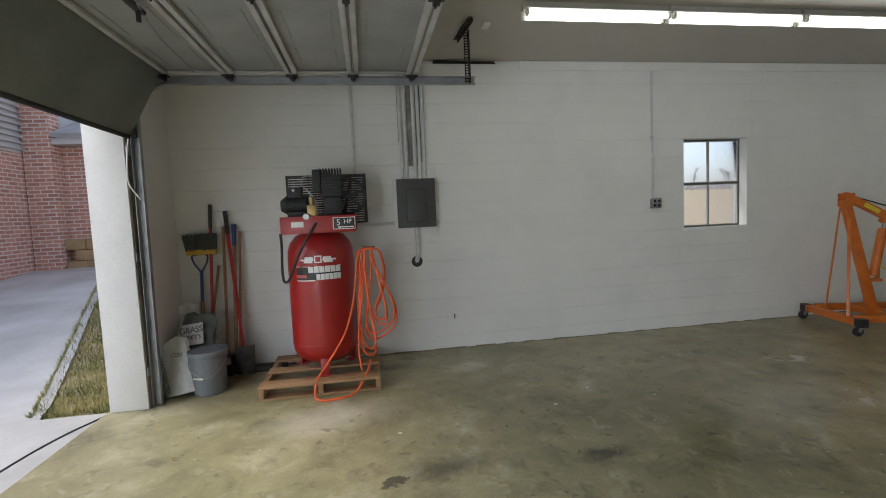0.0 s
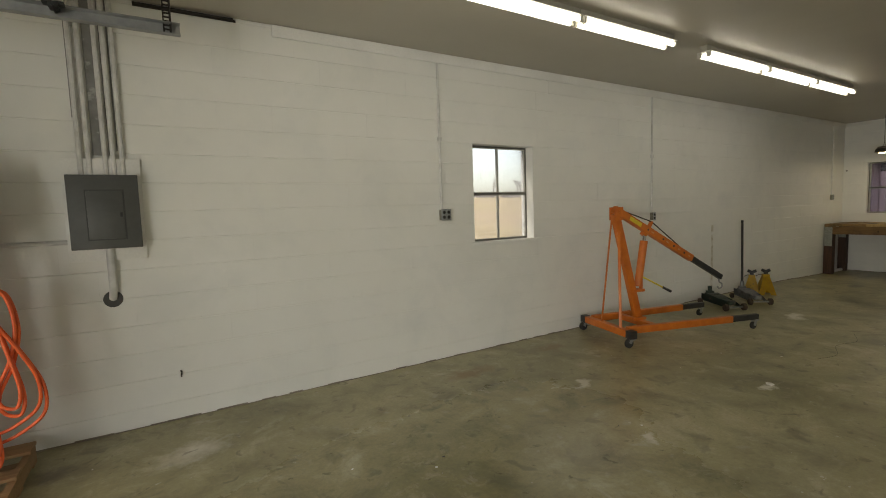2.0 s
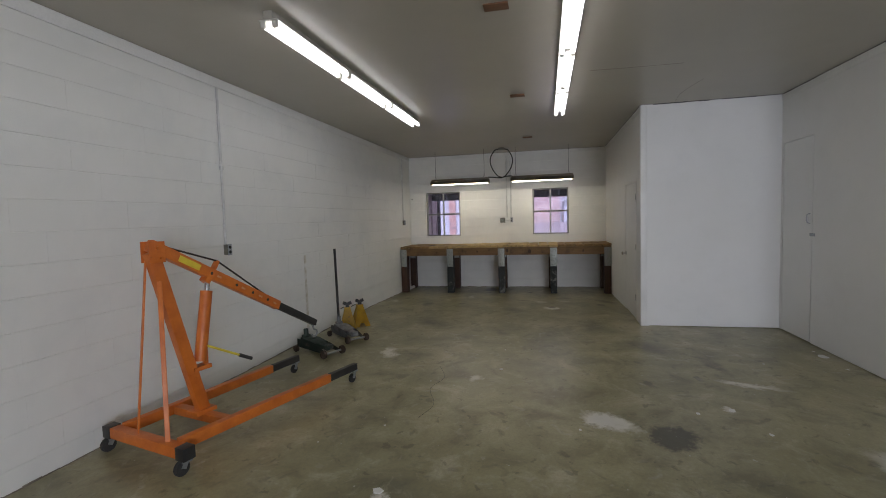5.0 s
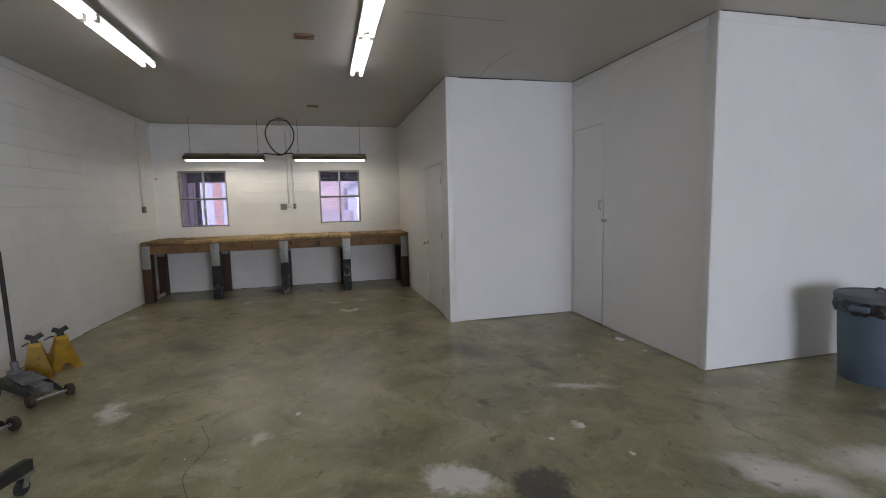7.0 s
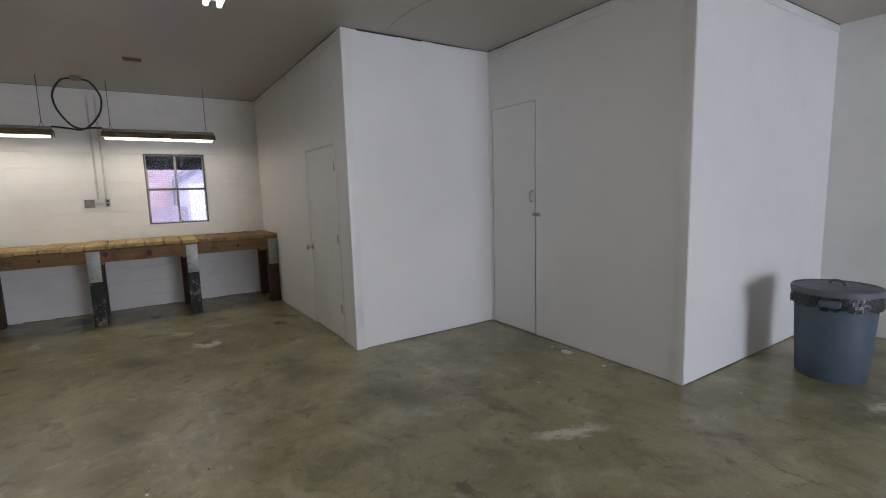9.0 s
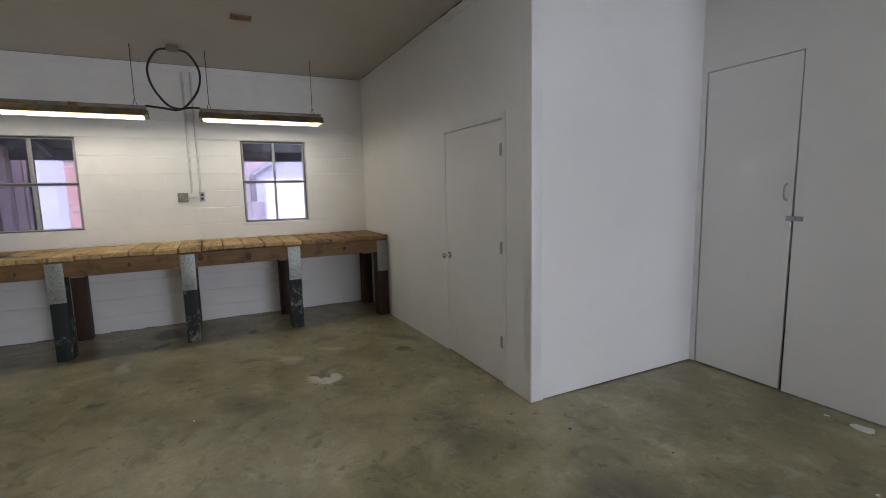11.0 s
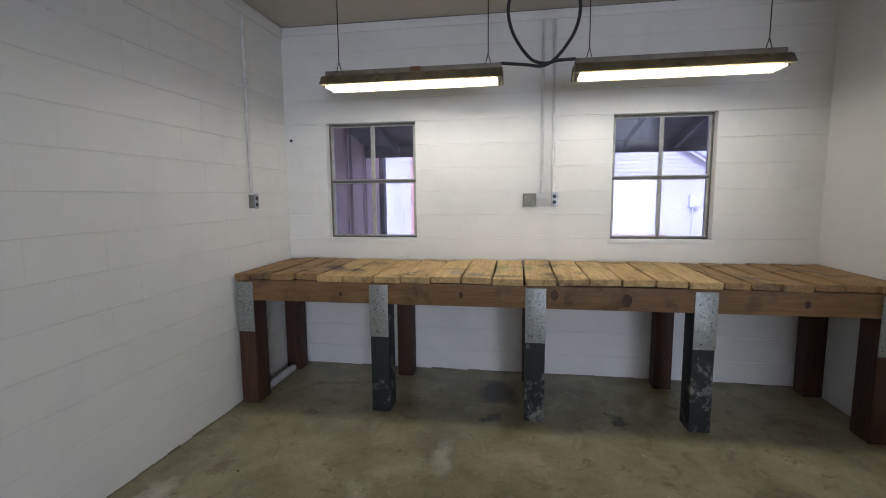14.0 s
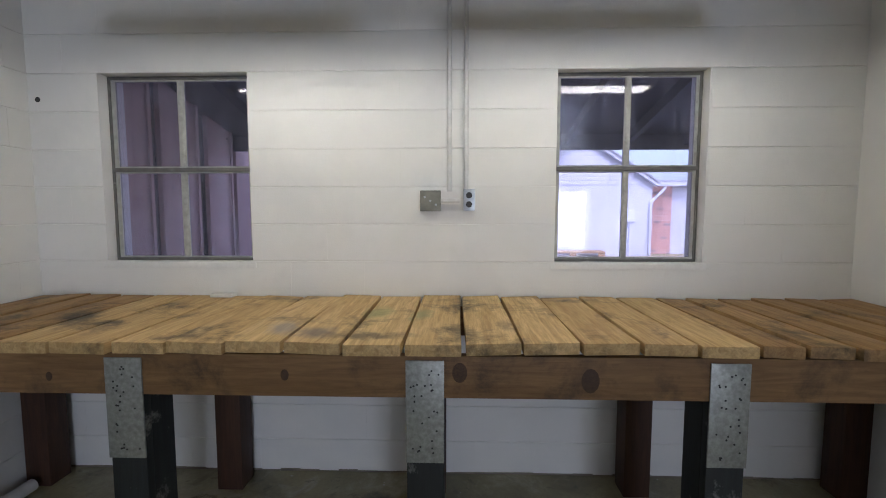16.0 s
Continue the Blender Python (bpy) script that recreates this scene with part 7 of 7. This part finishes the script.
def block_rows(a0, a1, holes, z_end):
    """Running bond: (start, end, low, high) of every block, cut at the openings."""
    made, k = [], 0
    edges = [-0.047] + [Z0 + COURSE * i for i in range(20) if Z0 + COURSE * i < z_end - 0.02] + [z_end]
    for k, (lo, hi) in enumerate(zip(edges, edges[1:])):
        cuts = [(a, b) for a, b, l, h in holes if l < (lo + hi) / 2 < h]
        x = a0 - (0.2032 if k % 2 else 0.0)
        while x < a1:
            spans = [(max(x, a0), min(x + 0.4064, a1))]
            for a, b in cuts:
                spans = [s for p, q in spans for s in ((p, min(q, a)), (max(p, b), q)) if s[1] - s[0] > 0.03]
            made += [(p, q, lo, hi) for p, q in spans]
            x += 0.4064
    return made


def block_mesh(w, h):
    """A block face with worn edges: deep bed joints, nearly filled upright joints."""
    key = (round(w, 3), round(h, 3))
    if key not in block_shapes:
        s, b = 0.0002, 0.0036
        back = [(0, 0.004, 0), (w, 0.004, 0), (w, 0.004, h), (0, 0.004, h)]
        front = [(s, 0, b), (w - s, 0, b), (w - s, 0, h - b), (s, 0, h - b)]
        me = bpy.data.meshes.new("block")
        me.from_pydata(back + front, [], [(4, 5, 6, 7), (0, 1, 5, 4), (1, 2, 6, 5), (2, 3, 7, 6), (3, 0, 4, 7)])
        me.materials.append(WHITE_BLOCK)
        block_shapes[key] = me
    return block_shapes[key]


def lay_blocks(wall, place, rows, keep):
    rng, rest_v, rest_f = random.Random(7), [], []
    for p, q, lo, hi in rows:
        m = place(p, lo) @ pose(0, rng.uniform(-0.0006, 0.0012), 0, rng.uniform(-0.1, 0.1), 0, rng.uniform(-0.06, 0.06))
        me = block_mesh(q - p, hi - lo)
        if keep(p) and len(wall.children) < 298:
            ob = new("block", me)
            ob.parent, ob.matrix_basis = wall, m
        else:
            n = len(rest_v)
            rest_v += [m @ v.co for v in me.vertices]
            rest_f += [[n + i for i in f.vertices] for f in me.polygons]
    if rest_v:
        me = bpy.data.meshes.new("far_blocks")
        me.from_pydata(rest_v, [], rest_f)
        me.materials.append(WHITE_BLOCK)
        ob = new("far_blocks", me)
        ob.parent = wall
        tagged(ob, kind="stuff")


lay_blocks(wall_north, lambda a, z: pose(a, N, z), block_rows(W, E, [hole_a], H), lambda a: a < 6.4)
east_holes = [(N - hole_b[1], N - hole_b[0], *WIN_Z), (N - hole_c[1], N - hole_c[0], *WIN_Z)]
lay_blocks(wall_east, lambda a, z: pose(E, N - a, z, 0, 0, -90), block_rows(0, N - CLO_Y, east_holes, H), lambda a: True)
